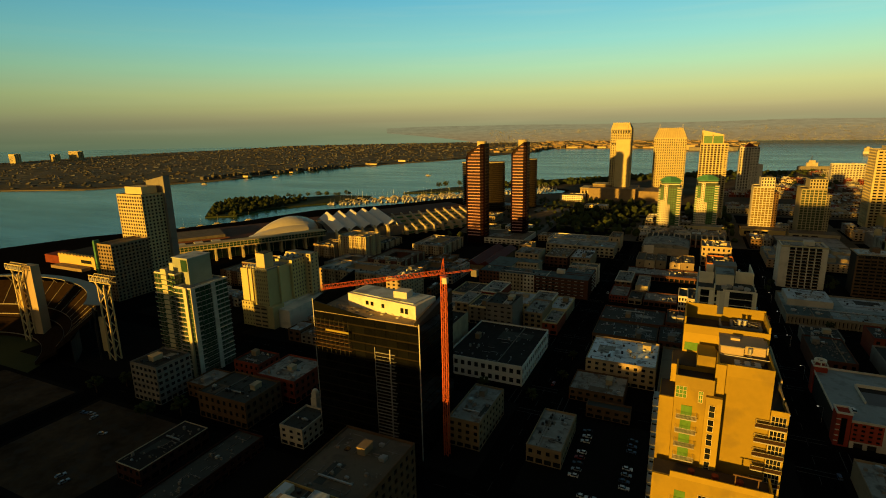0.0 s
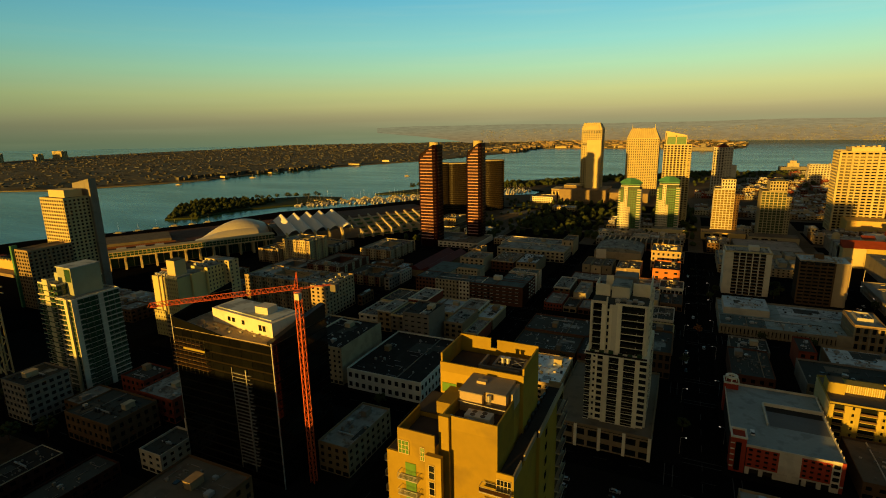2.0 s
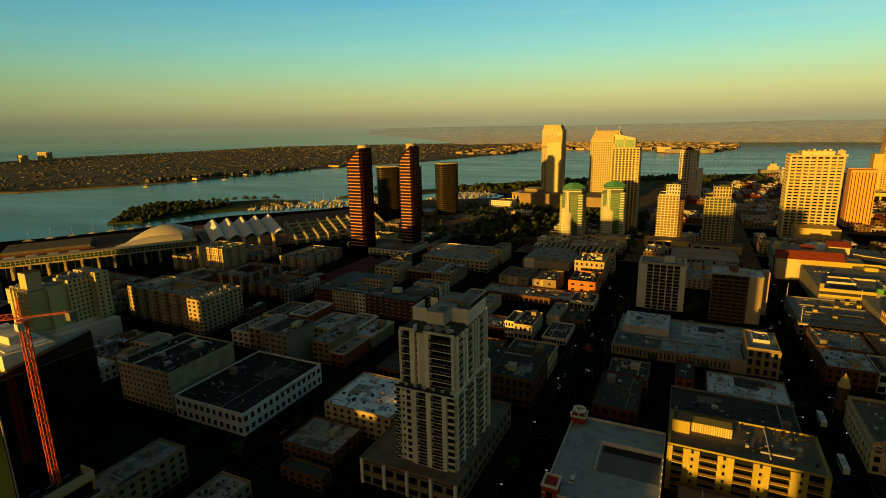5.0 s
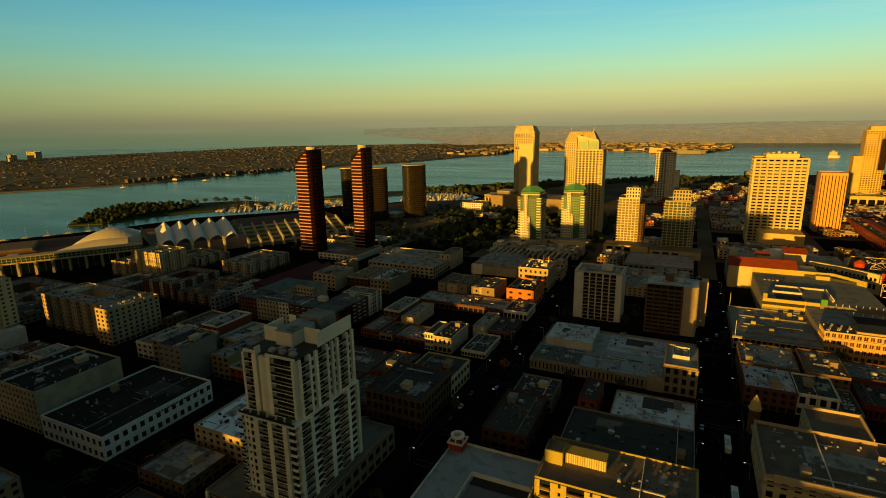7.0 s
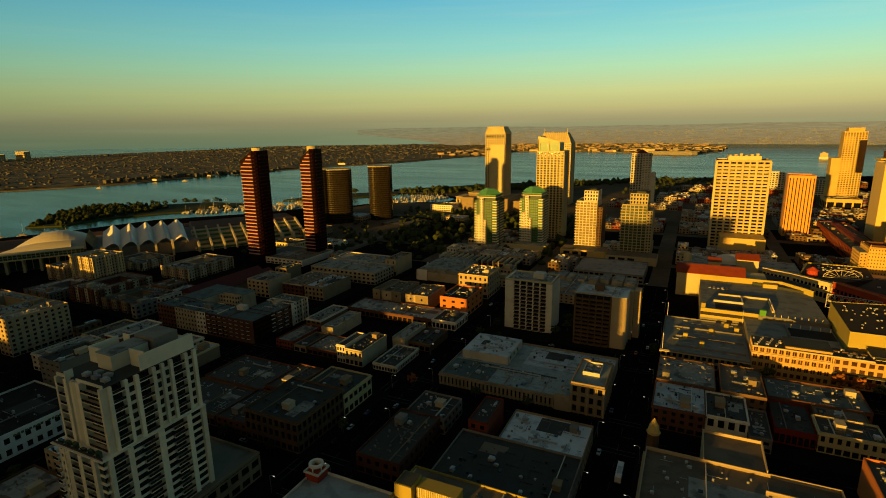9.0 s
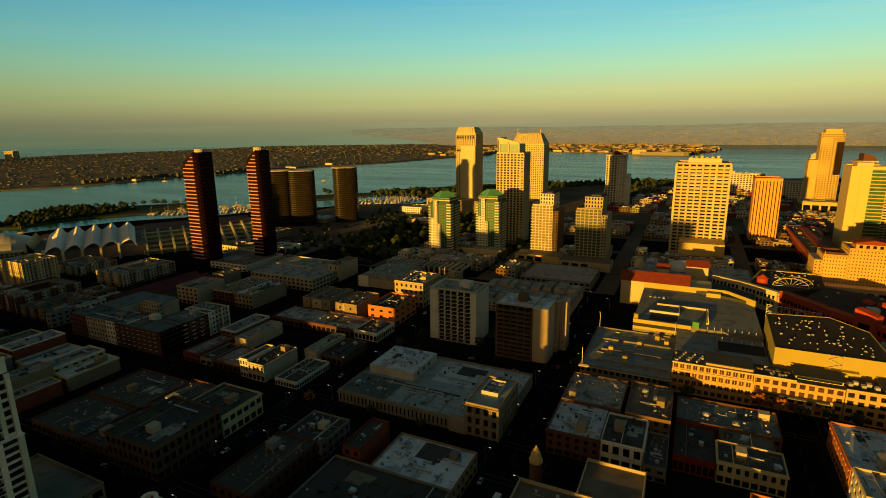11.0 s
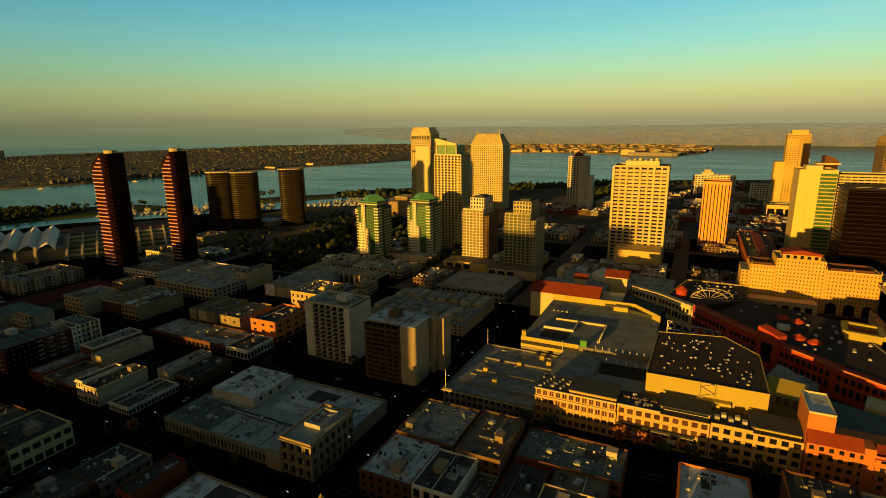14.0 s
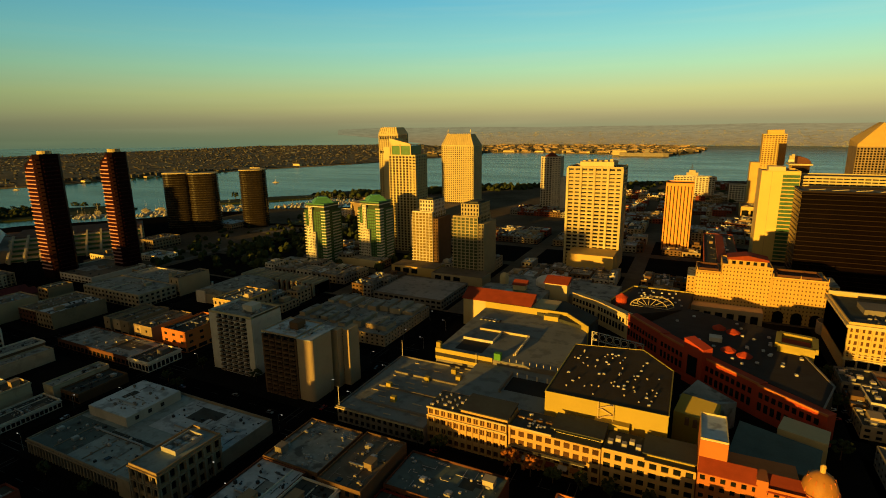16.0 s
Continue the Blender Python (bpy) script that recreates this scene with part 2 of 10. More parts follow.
class Geo:
    """Vertices and faces, in world metres."""

    def __init__(self):
        self.v, self.f = [], []

    def quad(self, a, b, c, d):
        i = len(self.v)
        self.v += [a, b, c, d]
        self.f.append((i, i + 1, i + 2, i + 3))
        return self

    def box(self, x0, x1, y0, y1, z0, z1):
        return self.prism(((x0, y0), (x1, y0), (x1, y1), (x0, y1)), z0, z1)

    def prism(self, poly, z0, z1, tops=None):
        i, n = len(self.v), len(poly)
        self.v += [(x, y, z0) for x, y in poly]
        self.v += [(x, y, z1 if tops is None else tops[k]) for k, (x, y) in enumerate(poly)]
        self.f += [(i + k, i + (k + 1) % n, i + n + (k + 1) % n, i + n + k) for k in range(n)]
        self.f += [tuple(range(i + n, i + 2 * n)), tuple(range(i + n - 1, i - 1, -1))]
        return self

    def cyl(self, x, y, r, z0, z1, n=12, r1=None):
        r1 = r if r1 is None else r1
        i = len(self.v)
        ring = [(math.cos(2 * math.pi * k / n), math.sin(2 * math.pi * k / n)) for k in range(n)]
        self.v += [(x + r * c, y + r * s, z0) for c, s in ring] + [(x + r1 * c, y + r1 * s, z1) for c, s in ring]
        self.f += [(i + k, i + (k + 1) % n, i + n + (k + 1) % n, i + n + k) for k in range(n)]
        self.f += [tuple(range(i + n, i + 2 * n)), tuple(range(i + n - 1, i - 1, -1))]
        return self

    def bar(self, a, b, w):
        """A square bar from a to b."""
        a, b = Vector(a), Vector(b)
        d = (b - a).normalized()
        s = d.cross(Vector((0, 0, 1)))
        s = (s if s.length > 0.01 else Vector((1, 0, 0))).normalized() * w / 2
        t = d.cross(s).normalized() * w / 2
        i = len(self.v)
        self.v += [tuple(p + q) for p in (a, b) for q in (s + t, s - t, -s - t, -s + t)]
        self.f += [(i + k, i + (k + 1) % 4, i + 4 + (k + 1) % 4, i + 4 + k) for k in range(4)] + [(i + 3, i + 2, i + 1, i), (i + 4, i + 5, i + 6, i + 7)]
        return self

    def dome(self, x, y, z, r, h, n=16, m=6):
        i = len(self.v)
        for j in range(m):
            a = math.pi / 2 * j / m
            self.v += [(x + r * math.cos(a) * math.cos(2 * math.pi * k / n), y + r * math.cos(a) * math.sin(2 * math.pi * k / n), z + h * math.sin(a)) for k in range(n)]
        self.v.append((x, y, z + h))
        for j in range(m - 1):
            self.f += [(i + j * n + k, i + j * n + (k + 1) % n, i + (j + 1) * n + (k + 1) % n, i + (j + 1) * n + k) for k in range(n)]
        self.f += [(i + (m - 1) * n + k, i + (m - 1) * n + (k + 1) % n, i + m * n) for k in range(n)]
        return self

    def turned(self, ox, oy, deg):
        """Turns all of it about (ox, oy)."""
        c, s = math.cos(radians(deg)), math.sin(radians(deg))
        self.v = [(ox + c * (x - ox) - s * (y - oy), oy + s * (x - ox) + c * (y - oy), z) for x, y, z in self.v]
        return self


BASE = {}


def thing(name, label, category, x, y, z=0.0, group="", kind=""):
    ob = new(name)
    ob.location = (x, y, z)
    ob.empty_display_size = 1
    BASE[ob.name] = Vector((x, y, z))
    return tagged(ob, label, category, group, kind)


def mesh_of(name, geo, material, origin=(0, 0, 0), smooth=False):
    me = bpy.data.meshes.new(name)
    ox, oy, oz = origin
    me.from_pydata([(x - ox, y - oy, z - oz) for x, y, z in geo.v], [], geo.f)
    me.materials.append(material)
    if smooth:
        me.shade_smooth()
    me.update()
    return me


def part(name, geo, material, parent, label="", kind="", smooth=False):
    """One mesh under a thing or a part; geo in world metres."""
    o = BASE[parent.name]
    ob = new(name, mesh_of(name, geo, material, o, smooth))
    ob.parent = parent
    BASE[ob.name] = o
    return tagged(ob, label, kind=kind)


def setting(name, geo, material, label, category, smooth=False):
    ob = new(name, mesh_of(name, geo, material, smooth=smooth))
    BASE[ob.name] = Vector((0, 0, 0))
    return tagged(ob, label, category, kind="structure")


UNIT = {}


def placed(name, key, make, material, parent, loc, scale=(1, 1, 1), turn=0.0):
    """A part that shares its mesh with its likes; loc in world metres."""
    k = (key, material.name)
    if k not in UNIT:
        g = Geo()
        make(g)
        UNIT[k] = mesh_of(key, g, material)
    ob = new(name, UNIT[k])
    ob.parent = parent
    ob.location = Vector(loc) - BASE[parent.name]
    ob.scale = scale
    ob.rotation_euler = (0, 0, radians(turn))
    return ob


def unit_pane_x(g):
    g.box(-0.5, 0.5, -0.04, 0.04, -0.5, 0.5)


def unit_pane_y(g):
    g.box(-0.04, 0.04, -0.5, 0.5, -0.5, 0.5)


def unit_block(g):
    g.box(-0.5, 0.5, -0.5, 0.5, 0, 1)


def unit_roof_unit(g):
    """A rooftop air handler: casing on feet, a hood and a fan ring."""
    for sx in (-0.4, 0.4):
        g.box(sx - 0.05, sx + 0.05, -0.45, 0.45, 0, 0.12)
    g.box(-0.5, 0.5, -0.5, 0.5, 0.12, 0.85)
    g.box(0.5, 0.72, -0.35, 0.35, 0.3, 0.7)
    g.cyl(-0.05, 0, 0.33, 0.85, 1.0, 10)


def unit_pipe(g):
    g.cyl(0, 0, 0.5, 0, 0.85, 8)
    g.cyl(0, 0, 0.75, 0.85, 1, 8)


def facade(geo, panes, p, u, width, z0, z1, out, cols, rows, ww=0.5, wh=0.5, deep=0.25, sill=0.5, shop=False):
    """A wall with real openings: p the start, u the way along, out the outward way; fills panes with (centre, width, height)."""
    ux, uy = u
    nx, ny = out

    def pt(s, z, d=0.0):
        return (p[0] + ux * s - nx * d, p[1] + uy * s - ny * d, z)

    ch, cw = (z1 - z0) / rows, width / cols
    for r in range(rows):
        zb = z0 + r * ch
        w, h, si = (cw * ww, ch * wh, sill) if not (shop and r == 0) else (cw * 0.78, ch * 0.62, 0.25)
        za = zb + (ch - h) * si
        zc = za + h
        geo.quad(pt(0, zb), pt(width, zb), pt(width, za), pt(0, za))
        geo.quad(pt(0, zc), pt(width, zc), pt(width, zb + ch), pt(0, zb + ch))
        s = 0.0
        for c in range(cols):
            a = c * cw + (cw - w) / 2
            b = a + w
            geo.quad(pt(s, za), pt(a, za), pt(a, zc), pt(s, zc))
            geo.quad(pt(a, za), pt(b, za), pt(b, za, deep), pt(a, za, deep))
            geo.quad(pt(a, zc, deep), pt(b, zc, deep), pt(b, zc), pt(a, zc))
            geo.quad(pt(a, za, deep), pt(a, za), pt(a, zc), pt(a, zc, deep))
            geo.quad(pt(b, za), pt(b, za, deep), pt(b, zc, deep), pt(b, zc))
            panes.append((pt((a + b) / 2, (za + zc) / 2, deep), w, h, r))
            s = b
        geo.quad(pt(s, za), pt(width, za), pt(width, zc), pt(s, zc))


SIDES = {"E": ((0, 0), (1, 0), (0, -1)), "N": ((1, 0), (0, 1), (1, 0)), "W": ((1, 1), (-1, 0), (0, 1)), "S": ((0, 1), (0, -1), (-1, 0))}
RECTS = []


def shell(root, x0, x1, y0, y1, z0, z1, wall, glass=None, sides="EN", bay=4.2, storey=3.6, ww=0.5, wh=0.5, deep=0.25, each=True, shop=False, name="wall", sill=0.5, sheet=False):
    """The walls of a block with openings on some sides, and the glass in them: pane by pane, or a row of panes for each storey."""
    geo = Geo()
    for s, (c, u, n) in SIDES.items():
        p = (x1 if c[0] else x0, y1 if c[1] else y0)
        width = (x1 - x0) if u[0] else (y1 - y0)
        if s not in sides:
            q = (p[0] + u[0] * width, p[1] + u[1] * width)
            geo.quad((*p, z0), (*q, z0), (*q, z1), (*p, z1))
            continue
        cols, rows = max(1, round(width / bay)), max(1, round((z1 - z0) / storey))
        panes = []
        facade(geo, panes, p, u, width, z0, z1, n, cols, rows, ww, wh, deep, sill, shop)
        if sheet:
            d = deep + 0.02
            q = (p[0] + u[0] * width - n[0] * d, p[1] + u[1] * width - n[1] * d)
            e = (p[0] - n[0] * d, p[1] - n[1] * d)
            part("glass_sheet", Geo().box(min(e[0], q[0]) - 0.02, max(e[0], q[0]) + 0.02, min(e[1], q[1]) - 0.02, max(e[1], q[1]) + 0.02, z0 + 0.2, z1 - 0.2), glass or GLASS, root)
        elif each:
            for loc, w, h, r in panes:
                if u[0]:
                    placed("window_pane", "pane_x", unit_pane_x, glass or GLASS, root, loc, (w, 1, h))
                else:
                    placed("window_pane", "pane_y", unit_pane_y, glass or GLASS, root, loc, (1, w, h))
        else:
            for k in range(rows):
                row = [q for q in panes if q[3] == k]
                (xa, ya, z), w, h, _ = row[0]
                xb, yb, _ = row[-1][0]
                dx, dy = (w / 2 + 0.1, 0.03) if u[0] else (0.03, w / 2 + 0.1)
                part("window_band", Geo().box(min(xa, xb) - dx, max(xa, xb) + dx, min(ya, yb) - dy, max(ya, yb) + dy, z - h / 2 - 0.1, z + h / 2 + 0.1), glass or GLASS, root)
    return part(name, geo, wall, root)


def ring(geo, x0, x1, y0, y1, z0, z1, t):
    geo.box(x0, x1, y0, y0 + t, z0, z1)
    geo.box(x0, x1, y1 - t, y1, z0, z1)
    geo.box(x0, x0 + t, y0 + t, y1 - t, z0, z1)
    geo.box(x1 - t, x1, y0 + t, y1 - t, z0, z1)
    return geo


def rooftop(root, rng, x0, x1, y0, y1, z, units, hut=True, house=None):
    """What stands on a flat roof: air handlers, pipes, ducts, a stair house."""
    W, D = x1 - x0, y1 - y0
    if W < 6 or D < 6:
        return
    if hut and W > 11 and D > 11:
        a, b, h = rng.uniform(3, 5), rng.uniform(3.5, 6.5), rng.uniform(2.3, 3.4)
        cx, cy = rng.uniform(x0 + a, x1 - a), rng.uniform(y0 + b, y1 - b)
        g = Geo().box(cx - a / 2, cx + a / 2, cy - b / 2, cy + b / 2, z, z + h)
        g.box(cx - a / 2 - 0.2, cx + a / 2 + 0.2, cy - b / 2 - 0.2, cy + b / 2 + 0.2, z + h, z + h + 0.2)
        part("stair_house", g, house or rng.choice((STONE, GREY, TAN)), root)
    for _ in range(max(1, units * 3 // 5)):
        s = rng.choice((0.8, 1.0, 1.3, 1.7, 2.4))
        placed("roof_unit", "roof_unit", unit_roof_unit, METAL, root, (rng.uniform(x0 + 2, x1 - 2), rng.uniform(y0 + 2, y1 - 2), z), (s, s * rng.uniform(0.7, 1.3), s * 0.75), rng.choice((0, 90, 180)))
    patch = Geo()
    a, b = rng.uniform(0.15, 0.5) * W, rng.uniform(0.15, 0.5) * D
    cx, cy = rng.uniform(x0 + a / 2, x1 - a / 2), rng.uniform(y0 + b / 2, y1 - b / 2)
    patch.prism(((cx - a / 2, cy - b / 2), (cx + a * 0.2, cy - b / 2), (cx + a * 0.2, cy - b * 0.1), (cx + a / 2, cy - b * 0.1), (cx + a / 2, cy + b / 2), (cx - a / 2, cy + b / 2)), z, z + 0.03)
    part("roof_patch", patch, rng.choice((ROOF_DARK, ROOF_DARK, ROOF_GREY, ROOF_GREY, ROOF_TAN)), root)
    if W > 13 and rng.random() < 0.7:
        placed("roof_curb", "roof_curb", unit_block, rng.choice((WHITE, TAN, GREY)), root, (rng.uniform(x0 + 3, x1 - 3), (y0 + y1) / 2, z), (0.3, D, rng.uniform(0.4, 1.1)))
    if D > 13 and rng.random() < 0.5:
        placed("duct", "duct", unit_block, METAL, root, ((x0 + x1) / 2, rng.uniform(y0 + 3, y1 - 3), z + 0.25), (W * rng.uniform(0.3, 0.7), 0.6, 0.6))
    for _ in range(units // 5):
        placed("skylight", "skylight", unit_block, GLASS, root, (rng.uniform(x0 + 2, x1 - 2), rng.uniform(y0 + 2, y1 - 2), z), (rng.uniform(1, 2.4), rng.uniform(1, 3), 0.35))
    small = Geo()
    for k in range(min(46, int(W * D / 14))):
        s, q = rng.choice((0.25, 0.35, 0.5, 0.7, 1.0)), rng.random()
        cx, cy = rng.uniform(x0 + 1, x1 - 1), rng.uniform(y0 + 1, y1 - 1)
        if q < 0.2:
            small.box(cx, min(cx + rng.uniform(2, 7), x1 - 0.5), cy, cy + 0.16, z + 0.12, z + 0.3)
        elif q < 0.35:
            small.box(cx, cx + 0.16, cy, min(cy + rng.uniform(2, 8), y1 - 0.5), z + 0.12, z + 0.3)
        else:
            small.box(cx - s * 0.6, cx + s * 0.6, cy - s * 0.5, cy + s * 0.5, z, z + s * rng.uniform(0.8, 1.6))
    part("roof_clutter", small, rng.choice((METAL, GREY, STEEL_DARK)), root, kind="stuff")


def building(label, x0, x1, y0, y1, z, wall=TAN, roof=ROOF_GREY, category="building", name="building", sides="EN", bay=4.4, storey=3.7, ww=0.45, wh=0.52, par=1.0, units=3, glass=None,
             shop=True, each=True, cornice=0.0, trim=None, rng=None, hut=True, group="", z0=0.0):
    """A flat-roofed town building."""
    rng = rng or random.Random(round(x0 * 7 + y0 * 13))
    RECTS.append((x0, x1, y0, y1))
    each = each and y0 < 320 and x0 > -100
    root = thing(name, label, category, (x0 + x1) / 2, (y0 + y1) / 2, z0 + 0.15, group)
    shell(root, x0, x1, y0, y1, z0 + 0.15, z, wall, glass, sides, bay, storey, ww, wh, each=each, shop=shop, sheet=not each)
    part("roof", Geo().box(x0 + 0.3, x1 - 0.3, y0 + 0.3, y1 - 0.3, z - 0.4, z), roof, root)
    part("parapet", ring(Geo(), x0, x1, y0, y1, z, z + par, 0.35), trim or wall, root)
    if cornice:
        part("cornice", ring(Geo(), x0 - cornice, x1 + cornice, y0 - cornice, y1 + cornice, z - 0.35, z + 0.2, cornice), trim or wall, root)
    rooftop(root, rng, x0 + 1, x1 - 1, y0 + 1, y1 - 1, z, units, hut)
    return root


def apartment_block(label, x0, x1, y0, y1, z, wall, accent, roof=ROOF_GREY, seg=7.0, storey=3.1, units=8, seed=1, name="apartment_block", group="apartment blocks"):
    """A mid-rise block whose fronts step in and out, bay by bay, in two colours, round a lower court roof."""
    rng = random.Random(seed)
    RECTS.append((x0, x1, y0, y1))
    root = thing(name, label, "apartment block", (x0 + x1) / 2, (y0 + y1) / 2, 0.15, group)
    fronts = (Geo(), Geo())
    rows = max(2, round(z / storey))
    for (px, py), (ux, uy), (nx, ny), width in (((x0, y0), (1, 0), (0, -1), x1 - x0), ((x1, y0), (0, 1), (1, 0), y1 - y0)):
        n = max(2, round(width / seg))
        w = width / n
        for k in range(n):
            d = 1.3 if k % 2 else 0.0
            g = fronts[k % 2]
            a = (px + ux * w * k - nx * d, py + uy * w * k - ny * d)
            b = (a[0] + ux * w, a[1] + uy * w)
            top = z + (1.4 if k % 2 == 0 else 0.6)
            panes = []
            facade(g, panes, a, (ux, uy), w, 0.15, z, (nx, ny), 2 if w < 7.5 else 3, rows, 0.46 if k % 2 else 0.34, 0.55, 0.3, 0.45, True)
            g.quad((*a, z), (*b, z), (*b, top), (*a, top))
            for p in (a, b):
                q = (p[0] - nx * (1.3 - d), p[1] - ny * (1.3 - d))
                if d == 0:
                    g.quad((*p, 0.15), (*q, 0.15), (*q, z), (*p, z)).quad((*p, z), (*q, z), (*q, top), (*p, top))
        e = 1.75
        s0, s1 = (px - nx * e, py - ny * e), (px + ux * width - nx * e, py + uy * width - ny * e)
        part("glass_sheet", Geo().box(min(s0[0], s1[0]) - 0.1, max(s0[0], s1[0]) + 0.1, min(s0[1], s1[1]) - 0.1, max(s0[1], s1[1]) + 0.1, 0.3, z - 0.1), GLASS, root)
    fronts[0].quad((x0, y0, 0.15), (x0, y1, 0.15), (x0, y1, z + 1), (x0, y0, z + 1)).quad((x0, y1, 0.15), (x1, y1, 0.15), (x1, y1, z + 1), (x0, y1, z + 1))
    n0, nf = len(fronts[0].v), len(fronts[0].f)
    fronts[0].v += fronts[1].v
    fronts[0].f += [tuple(q + n0 for q in f) for f in fronts[1].f]
    seen, remap, kept = {}, [], []
    for v in fronts[0].v:
        key = tuple(round(c, 3) for c in v)
        if key not in seen:
            seen[key] = len(kept)
            kept.append(v)
        remap.append(seen[key])
    fronts[0].v, fronts[0].f = kept, [tuple(remap[q] for q in f) for f in fronts[0].f]
    walls = part("wall", fronts[0], wall, root)
    walls.data.materials.append(accent)
    walls.data.polygons.foreach_set("material_index", [0] * nf + [1] * (len(fronts[0].f) - nf))
    cx0, cx1, cy0, cy1 = x0 + (x1 - x0) * 0.3, x1 - (x1 - x0) * 0.28, y0 + (y1 - y0) * 0.36, y1 - (y1 - y0) * 0.25
    part("roof", Geo().box(x0 + 0.1, x1 - 1.4, y0 + 1.4, cy0, z - 0.4, z).box(x0 + 0.1, x1 - 1.4, cy1, y1 - 0.1, z - 0.4, z).box(x0 + 0.1, cx0, cy0, cy1, z - 0.4, z).box(cx1, x1 - 1.4, cy0, cy1, z - 0.4, z), roof, root)
    part("court_wall", ring(Geo(), cx0 - 0.3, cx1 + 0.3, cy0 - 0.3, cy1 + 0.3, z - 8, z + 0.9, 0.3), wall, root)
    part("court_deck", Geo().box(cx0, cx1, cy0, cy1, z - 8.3, z - 8), ROOF_TAN, root)
    rooftop(root, rng, x0 + 1, x1 - 2, y0 + 2, cy0, z, units)
    rooftop(root, rng, cx1 + 1, x1 - 2, cy0, y1 - 1, z, units // 2, house=accent)
    rooftop(root, rng, x0 + 1, x1 - 2, cy1, y1 - 1, z, units // 2, hut=False)
    return root


LABELS = {
    "tan_stucco": "tan stucco", "white_plaster": "off-white plaster", "grey_concrete": "grey concrete", "red_brick": "red brick", "dark_brick": "dark brick",
    "brown_stone": "brown stone", "cream_plaster": "cream plaster", "orange_stucco": "orange stucco"}
ROOFS = {"grey_roofing": "grey felt roof", "white_roof_coating": "patchy white roof", "tar_roofing": "black tar roof", "tan_gravel_roof": "tan gravel roof"}


def fill_block(x0, x1, y0, y1, seed, lo=7.0, hi=15.0, walls=(TAN, WHITE, GREY, BRICK, BRICK_DARK, BROWN, CREAM), lots=(9, 27), each=True, sides="EN", units=2, rows=2):
    """Fills a city block with town buildings on lots, round those already standing."""
    rng = random.Random(seed)
    rows = rng.choice((2, 2, 3))
    for k in range(rows):
        a, b = y0 + (y1 - y0) * k / rows, y0 + (y1 - y0) * (k + 1) / rows
        x = x0
        while x < x1 - 5:
            w = min(rng.uniform(*lots), x1 - x)
            if x1 - x - w < 6:
                w = x1 - x
            r = (x + 0.2, x + w - 0.2, a + 0.2, b - (0.2 if k == rows - 1 else rng.uniform(0.2, 4)))
            z = rng.uniform(lo, hi)
            wall = rng.choice(walls)
            roof = rng.choice((ROOF_GREY, ROOF_GREY, ROOF_WHITE, ROOF_DARK, ROOF_TAN))
            x += w
            if any(r[0] < q[1] and q[0] < r[1] and r[2] < q[3] and q[2] < r[3] for q in RECTS):
                continue
            building(f"low {LABELS[wall.name]} town building with a {ROOFS[roof.name]}", *r, z, wall, roof, "building", "town_building", sides=rng.choice((sides[0], sides[0], sides)), bay=rng.uniform(4.2, 6), units=rng.randint(1, units + 1),
                     ww=rng.uniform(0.35, 0.6), cornice=rng.choice((0, 0.35)), trim=rng.choice((None, None, WHITE, CREAM)), each=each, rng=rng, group="town buildings", hut=rng.random() < 0.4)


FAR = {}


def far_block(x0, x1, y0, y1, seed, lo=5.0, hi=12.0, walls=(TAN, GREY, SAND, GREY, WHITE, TAN, BROWN), lots=(8, 22), rows=3, sides="EN"):
    """Distant town buildings, gathered by material."""
    rng = random.Random(seed)
    for k in range(rows):
        a, b = y0 + (y1 - y0) * k / rows, y0 + (y1 - y0) * (k + 1) / rows
        x = x0
        while x < x1 - 4:
            w = min(rng.uniform(*lots), x1 - x)
            r = (x + 0.3, x + w - 0.3, a + 0.3, b - rng.uniform(0.3, 4))
            x += w
            z, wall, roof = rng.uniform(lo, hi), rng.choice(walls), rng.choice((ROOF_GREY, ROOF_WHITE, ROOF_DARK, ROOF_TAN, ROOF_GREY))
            if any(r[0] < q[1] and q[0] < r[1] and r[2] < q[3] and q[2] < r[3] for q in RECTS):
                continue
            g = FAR.setdefault(wall.name, Geo())
            for s, (c, u, n) in SIDES.items():
                p = (r[1] if c[0] else r[0], r[3] if c[1] else r[2])
                width = (r[1] - r[0]) if u[0] else (r[3] - r[2])
                if s in sides:
                    panes = []
                    facade(g, panes, p, u, width, 0.1, z, n, max(1, round(width / 4.5)), max(1, round(z / 3.7)), 0.5, 0.5)
                    q = (p[0] + u[0] * width - n[0] * 0.26, p[1] + u[1] * width - n[1] * 0.26)
                    p = (p[0] - n[0] * 0.26, p[1] - n[1] * 0.26)
                    FAR.setdefault(GLASS.name, Geo()).quad((*p, 0.2), (*q, 0.2), (*q, z - 0.2), (*p, z - 0.2))
                else:
                    q = (p[0] + u[0] * width, p[1] + u[1] * width)
                    g.quad((*p, 0.1), (*q, 0.1), (*q, z), (*p, z))
            ring(g, *r, z, z + 0.9, 0.35)
            gr = FAR.setdefault(roof.name, Geo())
            gr.box(r[0] + 0.35, r[1] - 0.35, r[2] + 0.35, r[3] - 0.35, z - 0.3, z)
            gm = FAR.setdefault(METAL.name, Geo())
            for _ in range(rng.randint(4, 12)):
                cx, cy, s_ = rng.uniform(r[0] + 2, r[1] - 2), rng.uniform(r[2] + 2, r[3] - 2), rng.uniform(0.4, 1.5)
                gm.box(cx - s_, cx + s_, cy - s_, cy + s_, z, z + s_ * 1.3)
            if rng.random() < 0.4:
                cx, cy = (r[0] + r[1]) / 2, (r[2] + r[3]) / 2
                g.box(cx - 3, cx + 3, cy - 4, cy + 4, z, z + 3)


